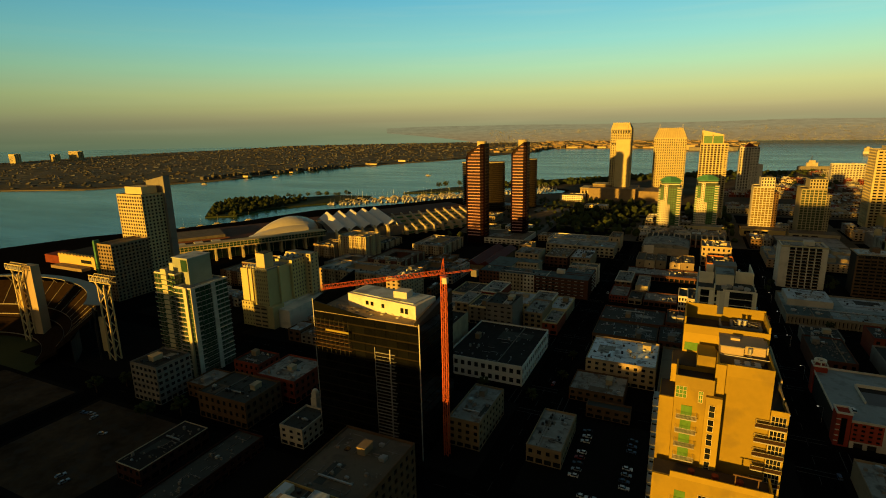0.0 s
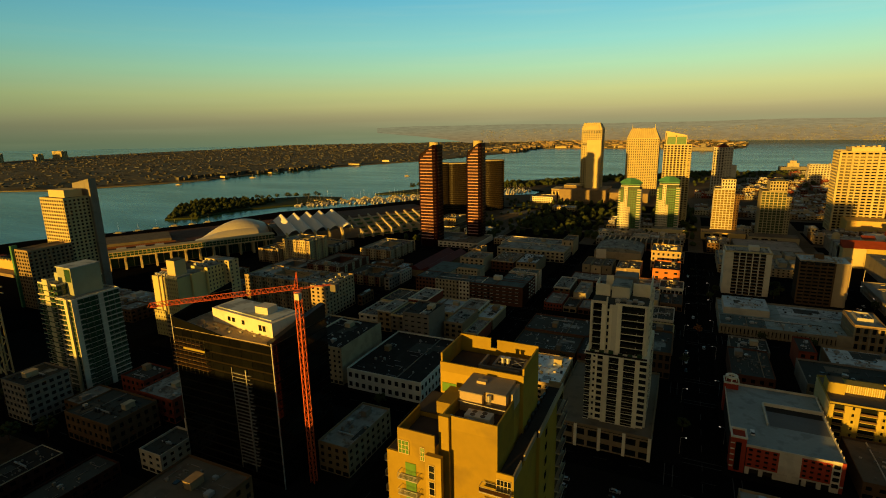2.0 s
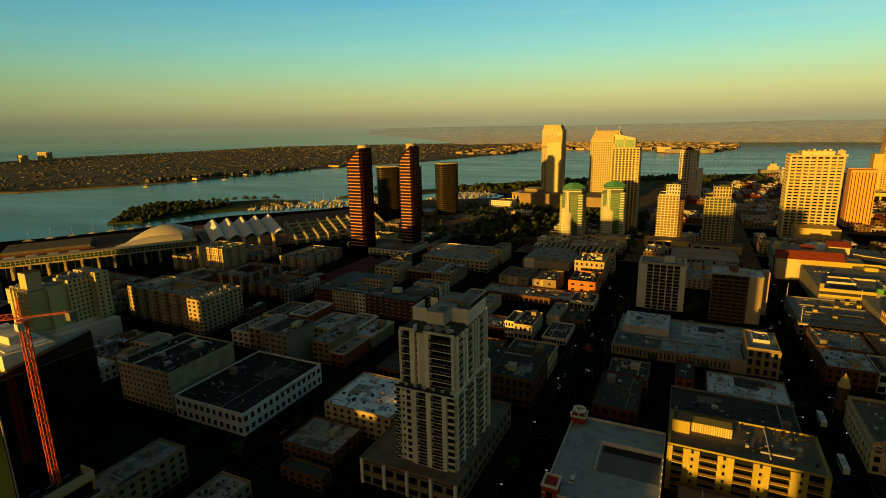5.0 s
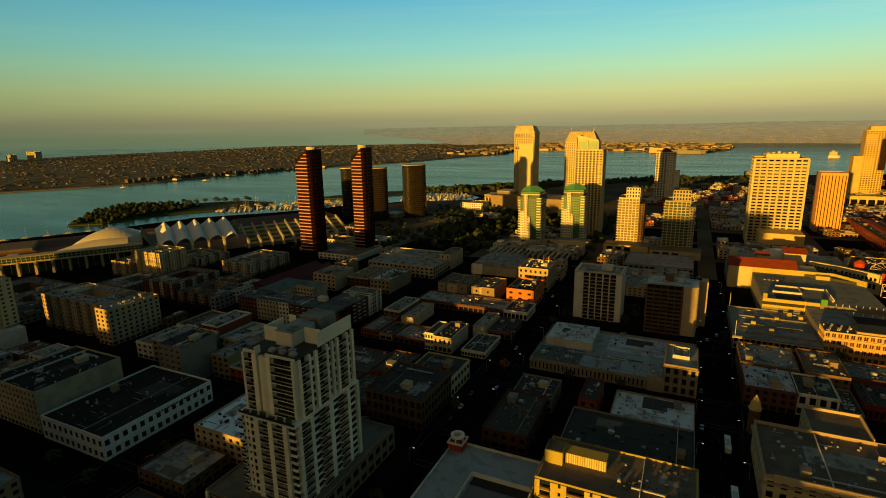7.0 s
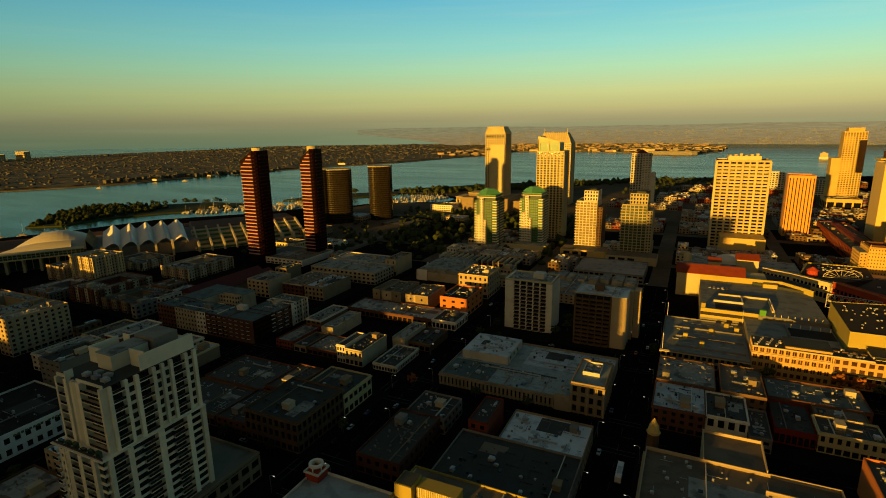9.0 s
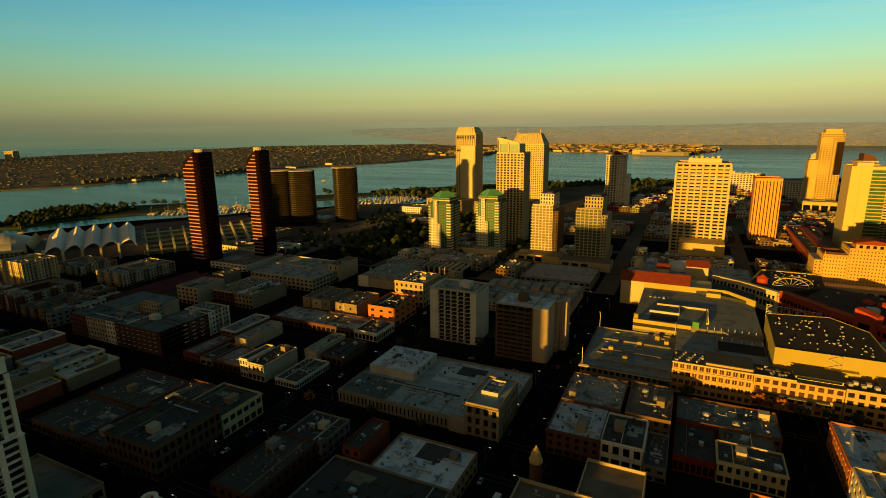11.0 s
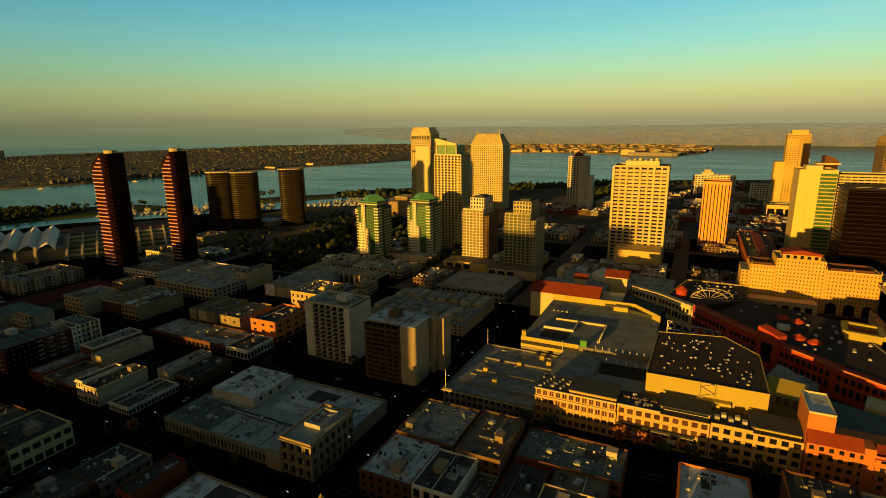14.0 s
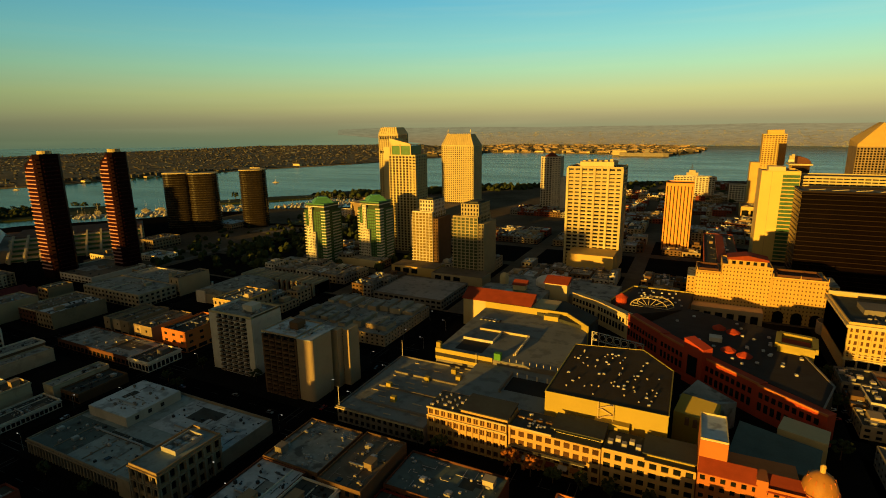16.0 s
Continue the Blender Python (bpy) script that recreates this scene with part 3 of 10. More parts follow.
def inside_poly(x, y, poly):
    odd, j = False, len(poly) - 1
    for i in range(len(poly)):
        (xi, yi), (xj, yj) = poly[i], poly[j]
        if (yi > y) != (yj > y) and x < (xj - xi) * (y - yi) / (yj - yi) + xi:
            odd = not odd
        j = i
    return odd

# ---- ground, water, streets ----
WATER_Z = -1.6
water_mat = mat("bay_water", (0.012, 0.06, 0.036), 0.2, 0.3, 0.004, 0.05, bump=0.0, spec=0.34, rand=0)
wnod, wlnk = water_mat.node_tree.nodes, water_mat.node_tree.links
wtc, wwave, wmap2, wbump = wnod.new("ShaderNodeTexCoord"), wnod.new("ShaderNodeTexNoise"), wnod.new("ShaderNodeMapping"), wnod.new("ShaderNodeBump")
wmap2.inputs["Scale"].default_value = (0.05, 0.12, 0.1)
wmap2.inputs["Rotation"].default_value = (0, 0, 0.5)
wwave.inputs["Scale"].default_value, wwave.inputs["Detail"].default_value = 1.0, 6
wbump.inputs["Strength"].default_value, wbump.inputs["Distance"].default_value = 0.4, 1.1
wlnk.new(wtc.outputs["Object"], wmap2.inputs[0])
wlnk.new(wmap2.outputs[0], wwave.inputs[0])
wlnk.new(wwave.outputs[0], wbump.inputs["Height"])
wlnk.new(wbump.outputs[0], wnod["Principled BSDF"].inputs["Normal"])
wdif, wmixs = wnod.new("ShaderNodeBsdfDiffuse"), wnod.new("ShaderNodeMixShader")
wdif.inputs[0].default_value = (0.06, 0.165, 0.095, 1)
# wind lanes: long streaks of rougher, paler water
wlane, wlmap, wlr = wnod.new("ShaderNodeTexNoise"), wnod.new("ShaderNodeMapping"), wnod.new("ShaderNodeMapRange")
wlmap.inputs["Scale"].default_value = (0.0022, 0.011, 1.0)
wlmap.inputs["Rotation"].default_value = (0, 0, 0.35)
wlane.inputs["Scale"].default_value, wlane.inputs["Detail"].default_value, wlane.inputs["Roughness"].default_value = 1.0, 7, 0.62
wlr.inputs["From Min"].default_value, wlr.inputs["From Max"].default_value = 0.32, 0.68
wlr.inputs["To Min"].default_value, wlr.inputs["To Max"].default_value = 0.16, 0.5
wlnk.new(wtc.outputs["Object"], wlmap.inputs[0])
wlnk.new(wlmap.outputs[0], wlane.inputs[0])
wlnk.new(wlane.outputs[0], wlr.inputs[0])
wlnk.new(wlr.outputs[0], wmixs.inputs[0])
wlnk.new(wnod["Principled BSDF"].outputs[0], wmixs.inputs[1])
wlnk.new(wdif.outputs[0], wmixs.inputs[2])
wlnk.new(wmixs.outputs[0], wnod["Material Output"].inputs[0])
setting("water", Geo().quad((-6500, -3000, WATER_Z), (6500, -3000, WATER_Z), (6500, 6500, WATER_Z), (-6500, 6500, WATER_Z)), water_mat, "calm teal bay water reflecting the morning sky", "water")

SHORE = ((-2600, -1500), (2400, -1500), (2400, 2500), (1500, 2500), (900, 2150), (440, 1960), (267, 1900), (185, 1850), (45, 1750), (-14, 1683), (-143, 1607), (-254, 1567), (-394, 1420),
         (-480, 1330), (-440, 1262), (-340, 1290), (-258, 1228), (-258, 1172), (-396, 1092), (-410, 1060), (-470, 1010), (-533, 904), (-642, 792), (-690, 641), (-735, 567), (-813, 464), (-848, 372), (-1000, 0), (-1300, -500), (-2600, -900))
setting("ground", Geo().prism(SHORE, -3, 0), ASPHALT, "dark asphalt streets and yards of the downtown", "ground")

X_BLOCKS = ((-420, -322), (-298, -202), (-177, -79), (-55, 49), (72, 168), (192, 290), (312, 410), (432, 530))
Y_BLOCKS = ((97, 163), (187, 250), (274, 335), (357, 421), (446, 515), (536, 602), (624, 690), (712, 778), (800, 868), (890, 960), (985, 1055))


# earth, gravel and yards between the streets and the bay, paled to stand for haze
YARD = mat("hazed_yard_earth", (0.13, 0.108, 0.075), 0.95, 0.6, 0.012, 0.12, spec=0.0)
setting("yard_ground", Geo().prism(((-300, 690), (-190, 630), (-185, 705), (430, 705), (520, 900), (560, 1990), (430, 1940), (190, 1840), (50, 1740), (-140, 1595), (-250, 1555), (-390, 1410), (-462, 1325), (-430, 1268), (-340, 1296), (-252, 1232), (-252, 1168), (-385, 1090), (-396, 1050), (-400, 980), (-330, 860)), 0.0, 0.004), YARD, "earth yards and gravel lots near the waterfront, paled for haze", "ground")


def pavement(x0, x1, y0, y1, m=3.2):
    setting("pavement", Geo().box(x0 - m, x1 + m, y0 - m, y1 + m, 0.0, 0.15), PAVING, "worn concrete pavement round a city block, darkened for street shade", "pavement")


for bx in X_BLOCKS:
    for by in Y_BLOCKS:
        if bx[0] > 190 and 536 <= by[0] < 790 and bx[0] < 430:
            continue
        if bx[0] < -180 and by[0] > 540:
            continue
        pavement(*bx, *by)
pavement(192, 432, 536, 778)
setting("lot_ground", Geo().prism(((-298, 97), (-226, 97), (-224, 120), (-224, 163), (-298, 163)), 0.15, 0.156).prism(((-420, 97), (-322, 97), (-322, 163), (-398, 163)), 0.15, 0.156), mat("dark_lot_earth", (0.058, 0.044, 0.028), 0.95, 0.9, 0.05, 0.25, spec=0.0, stain=0.6), "bare brown earth lot beside the ballpark", "ground")

# lane lines along the streets and avenues, crossings at the corners
lines = Geo()
for xs in (-188, -67, 60.5, 180, 301, 421):
    for k in range(64):
        y = 60 + k * 15
        lines.box(xs - 0.09, xs + 0.09, y, y + 6, 0.004, 0.012)
for ys in (175, 262, 346, 433, 525, 613, 701):
    for k in range(58):
        x = -300 + k * 15
        if ys > 530 and x > 180:
            continue
        lines.box(x, x + 6, ys - 0.09, ys + 0.09, 0.004, 0.012)
for xs in (-67, 60.5, 180, 301):
    for ys in (262, 346, 433, 525, 613):
        if ys > 530 and xs > 180:
            continue
        for off in (-13.5, 13.5):
            for w in (-1.7, 1.7):
                lines.box(xs - 8, xs + 8, ys + off + w - 0.15, ys + off + w + 0.15, 0.004, 0.012)
                lines.box(xs + off + w - 0.15, xs + off + w + 0.15, ys - 8, ys + 8, 0.0045, 0.0125)
tagged(setting("road_marking", lines, PAINT_LINE, "worn white lane lines and crossing stripes, darkened for street shade", "road marking"), kind="stuff")

# ---- towers and high blocks ----
# loggia shade is put into the rail colour so openings read as dark voids
RAIL = mat("shade_dark_rail", (0.022, 0.02, 0.017), 0.25, 0.2, bump=0, spec=0.2)


def tower(label, x0, x1, y0, y1, z, wall, glass=GLASS, sides="EN", bay=3.6, storey=3.3, ww=0.6, wh=0.55, top=True, each=False, z0=0.0, name="tower", roof=ROOF_TAN, category="tower", par=1.2, deep=0.3):
    RECTS.append((x0, x1, y0, y1))
    root = thing(name, label, category, (x0 + x1) / 2, (y0 + y1) / 2, z0)
    shell(root, x0, x1, y0, y1, z0, z, wall, glass, sides, bay, storey, ww, wh, deep, each, sheet=y0 > 780)
    if top:
        part("roof", Geo().box(x0 + 0.3, x1 - 0.3, y0 + 0.3, y1 - 0.3, z - 0.5, z), roof, root)
        part("parapet", ring(Geo(), x0, x1, y0, y1, z, z + par, 0.4), wall, root)
    return root


def pier_bay(root, x0, x1, y, depth, z1, wall, cols, glass=GLASS, storey=3.3):
    """A proud strip of wall with small windows, in front of a tower."""
    g, panes = Geo(), []
    facade(g, panes, (x0, y), (1, 0), x1 - x0, 0.1, z1, (0, -1), cols, max(2, round(z1 / storey)), 0.5, 0.5, 0.3)
    g.quad((x0, y + depth, 0.1), (x0, y, 0.1), (x0, y, z1), (x0, y + depth, z1)).quad((x1, y, 0.1), (x1, y + depth, 0.1), (x1, y + depth, z1), (x1, y, z1)).quad((x0, y, z1), (x1, y, z1), (x1, y + depth, z1), (x0, y + depth, z1))
    b = part("wall_strip", g, wall, root)
    part("glass_sheet", Geo().box(x0 + 0.1, x1 - 0.1, y + 0.32, y + 0.36, 0.3, z1 - 0.3), glass, b)
    return b


def slabs(root, x0, x1, y0, y1, zs, proud, wall, rail=True, sides="E", rail_mat=None, joined=False):
    """Balconies: one for each height in zs."""
    if joined:
        g = Geo()
        for z in zs:
            if "E" in sides:
                g.box(x0, x1, y0 - proud, y0, z - 0.3, z + 0.75)
            if "N" in sides:
                g.box(x1, x1 + proud, y0 - (proud if "E" in sides else 0), y1, z - 0.3, z + 0.75)
        part("balcony_front", g, wall, root, kind="stuff")
        return
    for z in zs:
        g, r = Geo(), Geo()
        if "E" in sides:
            g.box(x0, x1, y0 - proud, y0, z - 0.22, z)
            if rail:
                r.box(x0, x1, y0 - proud, y0 - proud + 0.08, z + 0.12, z + 1.05)
        if "N" in sides:
            g.box(x1, x1 + proud, y0, y1, z - 0.22, z)
            if rail:
                r.box(x1 + proud - 0.08, x1 + proud, y0, y1, z + 0.12, z + 1.05)
        b = part("balcony", g, wall, root)
        if rail:
            part("railing", r, rail_mat or wall, b)


# big waterfront hotel with two towers
h = tower("tall cream hotel tower with a stepped sloping crown", -151, -112, 1115, 1150, 138, CREAM, sides="ENS", bay=4.2, ww=0.5, wh=0.5, deep=0.7)
g = Geo().prism(((-151, 1115), (-112, 1115), (-112, 1150), (-151, 1150)), 139.2, 140)
i0 = len(g.v)
g.v += [(-151, 1115, 140), (-112, 1115, 140), (-112, 1150, 140), (-151, 1150, 140), (-147, 1119, 151), (-118, 1119, 151), (-118, 1146, 151), (-147, 1146, 151)]
g.f += [(i0, i0 + 1, i0 + 5, i0 + 4), (i0 + 1, i0 + 2, i0 + 6, i0 + 5), (i0 + 2, i0 + 3, i0 + 7, i0 + 6), (i0 + 3, i0, i0 + 4, i0 + 7), (i0 + 4, i0 + 5, i0 + 6, i0 + 7)]
part("crown", g, CREAM, h)
for k in range(9):
    part("crown_rib", Geo().bar((-150 + k * 4.6, 1114.6, 140), (-147 + k * 3.7, 1118.4, 151.6), 0.9), CREAM, h)
for za, zb in ((131, 136), (108, 112)):
    for k in range(7):
        part("crown_window", Geo().box(-148 + k * 5, -145.4 + k * 5, 1114.5, 1115.4, za, zb), GLASS, h)
part("setback_ledge", Geo().box(-140, -113, 1112.6, 1114.98, 0, 118), CREAM, h)
part("podium", Geo().box(-185, -95, 1080, 1160, 0, 24).box(-100, -20, 1100, 1170, 0, 18), TAN, h)
h = tower("cream hotel tower with a tall hipped crown", -75, -12, 1207, 1247, 117, CREAM, sides="ENS", bay=4.2, ww=0.5, wh=0.5, deep=0.7)
g = Geo()
g.v += [(-75, 1207, 118.2), (-12, 1207, 118.2), (-12, 1247, 118.2), (-75, 1247, 118.2), (-66, 1216, 138), (-22, 1216, 138), (-22, 1238, 138), (-66, 1238, 138)]
g.f += [(0, 1, 5, 4), (1, 2, 6, 5), (2, 3, 7, 6), (3, 0, 4, 7), (4, 5, 6, 7)]
part("crown", g, CREAM, h)
for k in range(14):
    part("crown_rib", Geo().bar((-74.5 + k * 4.75, 1206.6, 118.4), (-66 + k * 3.38, 1215.6, 138.8), 0.9), CREAM, h)
part("spire", Geo().bar((-66, 1217, 137), (-66, 1217, 146), 0.9).bar((-22, 1217, 137), (-22, 1217, 146), 0.9), CREAM, h)

# slim glass and cream residential tower
h = tower("slender cream and green-glass apartment tower", 10, 47, 885, 915, 117, CREAM, GLASS, sides="EN", bay=4.6, ww=0.62, wh=0.66, deep=0.6)
part("upper_glass", Geo().box(12, 40, 887, 913, 118.2, 129), GLASS_GREEN, h, "green glass crown storeys")
part("crown_frame", Geo().box(11.5, 12.5, 886, 887, 118.2, 134).box(25.5, 26.5, 886, 886.9, 118.2, 131).box(39.5, 40.5, 886, 887, 118.2, 130), CREAM, h)
slabs(h, 40.5, 47, 885, 912, [8 + 3.5 * j for j in range(31)], 1.0, CREAM, sides="EN", joined=True)
part("crown_fin", Geo().prism(((11, 886), (14, 886), (14, 914), (11, 914)), 118.2, 137).prism(((14, 886), (40, 886), (40, 889), (14, 889)), 129, 130, tops=[137, 131, 131, 137]), CREAM, h)

# twin dark towers with lit balcony edges


MAROON = mat("maroon_glass_shade", (0.020, 0.003, 0.004), 0.4, 0.3, 0.1, 1, bump=0, spec=0.08)


def dark_twin(cx, cy, top, label, q=1.0, crown=2.0):
    root = thing("dark_tower", label, "tower", cx, cy, 0, group="twin dark towers")
    RECTS.append((cx - 14, cx + 14, cy - 14, cy + 14))
    poly = [(cx + q * a, cy + q * b) for a, b in ((-13, -9), (-9, -13), (9, -13), (13, -9), (13, 9), (9, 13), (-9, 13), (-13, 9))]
    tops = [top - 20 if x < cx - 10 * q else (top - 14 if x < cx else top - 3) for x, y in poly]
    part("wall", Geo().prism(poly, 0, top - 12, tops), mat("dark_red_granite", (0.010, 0.0024, 0.0026), 0.55, 0.25, 0.1, 1, spec=0.06), root)
    part("crown", Geo().cyl(cx + crown, cy, 6.2, top - 14, top, 16), CREAM, root, "pale lit cylindrical crown")
    for k in range(30):
        z = 10 + k * 4.0
        if z > top - 8:
            break
        cut = max(0.0, z - (top - 22)) * 1.05 * q
        b = part("balcony", Geo().box(cx - 9 * q + cut, cx + 8.8 * q, cy - 13 * q - 1.0, cy - 13 * q - 0.02, z, z + 1.0), mat("peach_concrete", (0.50, 0.26, 0.22), 0.85, 0.15), root)
        part("window_band", Geo().box(cx - 8.6 * q + cut, cx + 8.6 * q, cy - 13 * q - 0.12, cy - 13 * q, z + 1.15, z + 3.8), MAROON, b)
        # shade is put into the side balconies: dark maroon against the peach fronts
        part("side_balcony", Geo().box(cx + 13 * q - 0.2, cx + 13 * q + 1.4, cy - 7 * q, cy + 7 * q, z, z + 1.1).box(cx + 9.4 * q, cx + 12.4 * q, cy - 12.6 * q, cy - 9.4 * q, z, z + 1.1), MAROON, root)
    return root


dark_twin(-252, 641, 131, "dark red granite tower with lit balcony edges and a slanted top", 0.97, 6.0)
dark_twin(-208, 686, 131.5, "dark granite tower with striped balconies and a slanted shoulder", 0.81, 3.0)


# curved dark glass hotel towers
def curved_tower(cx, cy, a, b, turn, top, label):
    root = thing("curved_tower", label, "tower", cx, cy, 0, group="curved hotel towers")
    RECTS.append((cx - a, cx + a, cy - b, cy + b))
    poly = [(cx + a * math.copysign(abs(math.cos(q)) ** 0.62, math.cos(q)), cy + b * math.copysign(abs(math.sin(q)) ** 0.8, math.sin(q))) for q in (2 * math.pi * (k + 0.5) / 28 for k in range(28))]
    part("glass_wall", Geo().prism(poly, 0, top - 1.4).turned(cx, cy, turn), mat("bronze_curtain_glass", (0.018, 0.014, 0.008), 0.12, 0.4, 0.1, 1, bump=0.02, spec=0.5), root)
    bands, q = Geo(), [(cx + (x - cx) * 1.012, cy + (y - cy) * 1.012) for x, y in poly]
    for k in range(24):
        z = 8 + k * 3.4
        if z < top - 4:
            bands.prism(q, z, z + 0.8)
    part("floor_bands", bands.turned(cx, cy, turn), mat("bronze_panel", (0.024, 0.018, 0.010), 0.5, 0.2), root, kind="stuff")
    part("parapet", Geo().prism([(cx + (x - cx) * 1.02, cy + (y - cy) * 1.02) for x, y in poly], top - 1.4, top).turned(cx, cy, turn), CREAM, root)
    return root


curved_tower(-348, 866, 19.5, 14, 39, 89, "curved bronze-glass hotel tower with a pale roof band")
curved_tower(-319, 887, 21, 14, 39, 88, "curved dark glass hotel tower with a pale roof band")
curved_tower(-275, 943, 20, 15, 45, 90, "rounded dark hotel tower with pale bands")

# pair with green roofs
GREEN_PANEL = mat("green_glass_panel", (0.032, 0.062, 0.03), 0.4, 0.3, 0.2, 1, spec=0.2)
for n_, (x0, x1, y0, y1) in enumerate(((-38, -10, 782, 812), (8.5, 37, 818, 848))):
    h = tower("white and green-glass apartment tower with a green copper roof", x0, x1, y0, y1, 62, GREEN_PANEL, GLASS_GREEN, bay=3, ww=0.78, wh=0.66, deep=0.3)
    part("upper_storey", Geo().box(x0 + 3, x1 - 2, y0 + 2, y1 - 3, 63, 69), GREEN_PANEL, h)
    part("cornice_band", ring(Geo(), x0 + 2, x1 - 1, y0 + 1, y1 - 2, 66.4, 67.2, 1.0), WHITE, h)
    part("copper_roof", Geo().prism(((x0 + 2, y0 + 1), (x1 - 1, y0 + 1), (x1 - 1, y1 - 2), (x0 + 2, y1 - 2)), 69, 70).cyl((x0 + x1) / 2, (y0 + y1) / 2, 15.5, 70, 74.8, 4, 9.5).cyl((x0 + x1) / 2, (y0 + y1) / 2, 7.5, 74.8, 76.4, 4, 6.5).turned((x0 + x1) / 2, (y0 + y1) / 2, 0), COPPER, h, "green copper hipped roof with a small lantern")
    pier_bay(h, x0 + 2.6, x0 + 7.0, y0 - 0.8, 0.78, 45, WHITE, 2)
    pier_bay(h, x0 + 7.0, x0 + 11.6, y0 - 1.4, 1.38, 66, WHITE, 2)
    pier_bay(h, x0 + 11.0, x0 + 15.6, y0 - 2.2, 2.18, 39, WHITE, 2)
    slabs(h, x0 - 0.4, x0 + 2.5, y0, y1, [6 + 3.3 * k for k in range(17)], 1.2, WHITE, joined=True)
    slabs(h, x1 - 4.5, x1, y0, y0 + 7, [6 + 3.3 * k for k in range(18)], 1.2, WHITE, sides="EN", joined=True)
    slabs(h, x0, x1, y0 + 13, y1 - 3, [6 + 3.3 * k for k in range(17)], 1.0, WHITE, sides="N", joined=True)
    part("podium", Geo().box(x0 - 22, x1 + 10, y0 - 18, y0 - 2.4, 0, 8), CREAM, h)
    part("podium_roof", Geo().box(x0 - 21.5, x1 + 9.5, y0 - 17.5, y0 - 2.6, 8, 8.3), ROOF_GREY, h)

# gridded pair west of the shops
GOLD_GLASS = mat("gold_tinted_glass", (0.20, 0.15, 0.03), 0.25, 0.5, 0.3, 1, bump=0, spec=0.3)
# the second tower's dull sage tones carry the shade it stands in
SAGE_SHADE_GLASS = mat("sage_shade_glass", (0.05, 0.065, 0.03), 0.25, 0.5, 0.3, 1, bump=0, spec=0.3)
for n_, (x0, x1, y0, y1, gl_, wa_, lab_) in enumerate(((79, 110, 817, 850, GOLD_GLASS, WHITE, "pale gridded apartment tower with gold-tinted glass and a stepped top"), (132, 166, 806, 842, SAGE_SHADE_GLASS, mat("sage_shade_concrete", (0.34, 0.30, 0.18), 0.85, 0.15), "gridded apartment tower in shade-dulled grey-green with a stepped top"))):
    h = tower(lab_, x0, x1 - 7, y0, y1, 62, wa_, gl_, bay=4.2, ww=0.8, wh=0.8, deep=0.5)
    shell(h, x0 + 8, x1 - 6.9, y0 + 2.5, y1 - 3, 63.2, 75.4, wa_, GLASS, "EN", 3.4, 4.2, 0.5, 0.6, 0.4, name="upper_wall", sheet=True)
    part("upper_roof", Geo().box(x0 + 8.2, x1 - 7.1, y0 + 2.7, y1 - 3.2, 75.0, 75.5).box(x0 + 14, x1 - 10, y0 + 8, y1 - 10, 75.5, 77), ROOF_DARK, h)
    pier_bay(h, x1 - 6.8, x1 - 1, y0 + 1.6, 1.5, 56, BROWN if n_ == 0 else wa_, 2)
    part("side_wall", Geo().box(x1 - 6.8, x1 - 1, y0 + 3.2, y1, 0.1, 56), BROWN if n_ == 0 else wa_, h)
    slabs(h, x0 - 1.4, x0 - 0.1, y0 + 1, y1, [6 + 3.3 * k for k in range(17)], 1.0, wa_, joined=True)
    part("podium", Geo().box(x0 - 12, x1 + 8, y0 - 26, y0 - 2, 0, 9), GOLD if n_ == 0 else wa_, h)
    part("podium_roof", Geo().box(x0 - 11.6, x1 + 7.6, y0 - 25.6, y0 - 2.2, 9, 9.3), ROOF_TAN, h)
    part("podium_opening", Geo().box(x0 - 8, x0 - 1, y0 - 26.1, y0 - 25.9, 2, 7).box(x0 + 2, x0 + 9, y0 - 26.1, y0 - 25.9, 2, 7).box(x0 + 12, x0 + 19, y0 - 26.1, y0 - 25.9, 2, 7), GLASS, h)

# wide hotel slab, brown tower and the towers beyond
h = tower("broad cream high-rise with rows of dark balconies", 226, 282, 895, 935, 107, CREAM, sides="ENS", bay=7, ww=0.74, wh=0.52, storey=3.9, deep=1.1)
part("upper_storey", Geo().box(238, 272, 898, 930, 108.2, 113), CREAM, h)
for k in range(5):
    part("pier", Geo().box(226 + k * 13.8 - 1.0, 226 + k * 13.8 + 1.4, 893.4, 894.95, 0, 107), CREAM, h)
for k in range(4):
    slabs(h, 227.6 + k * 13.8, 238.6 + k * 13.8, 894.9, 935, [8 + 3.9 * j for j in range(25)], 0.9, CREAM, joined=True)
for k in range(6):
    part("roof_box", Geo().box(239 + k * 5.6, 242 + k * 5.6, 906, 912, 113, 113.8 + (k % 3) * 0.8), CREAM, h)
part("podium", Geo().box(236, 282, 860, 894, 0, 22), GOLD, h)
h = tower("ribbed orange-brown office tower", 317.5, 348, 1016, 1046, 81, mat("ochre_panel", (0.60, 0.27, 0.06), 0.7, 0.12), GLASS_BROWN, bay=3.8, storey=78, ww=0.3, wh=0.94, deep=0.7)
h = tower("slim tan residential tower with a green cap", 91, 127, 1281, 1306, 95, WHITE, GLASS_DARK, bay=5, ww=0.62, wh=0.62, deep=1.0)
part("cap", Geo().cyl(108, 1292, 13, 96.2, 104, 4, 1.0), BRICK, h)
part("side_step", Geo().box(127.1, 136, 1283, 1304, 0, 60), WHITE, h)
slabs(h, 112, 127, 1281, 1306, [8 + 3.3 * j for j in range(26)], 0.9, WHITE, joined=True)
h = tower("stepped golden residential tower", 444, 478, 1373, 1400, 132, GOLD, bay=4, ww=0.6, wh=0.55)
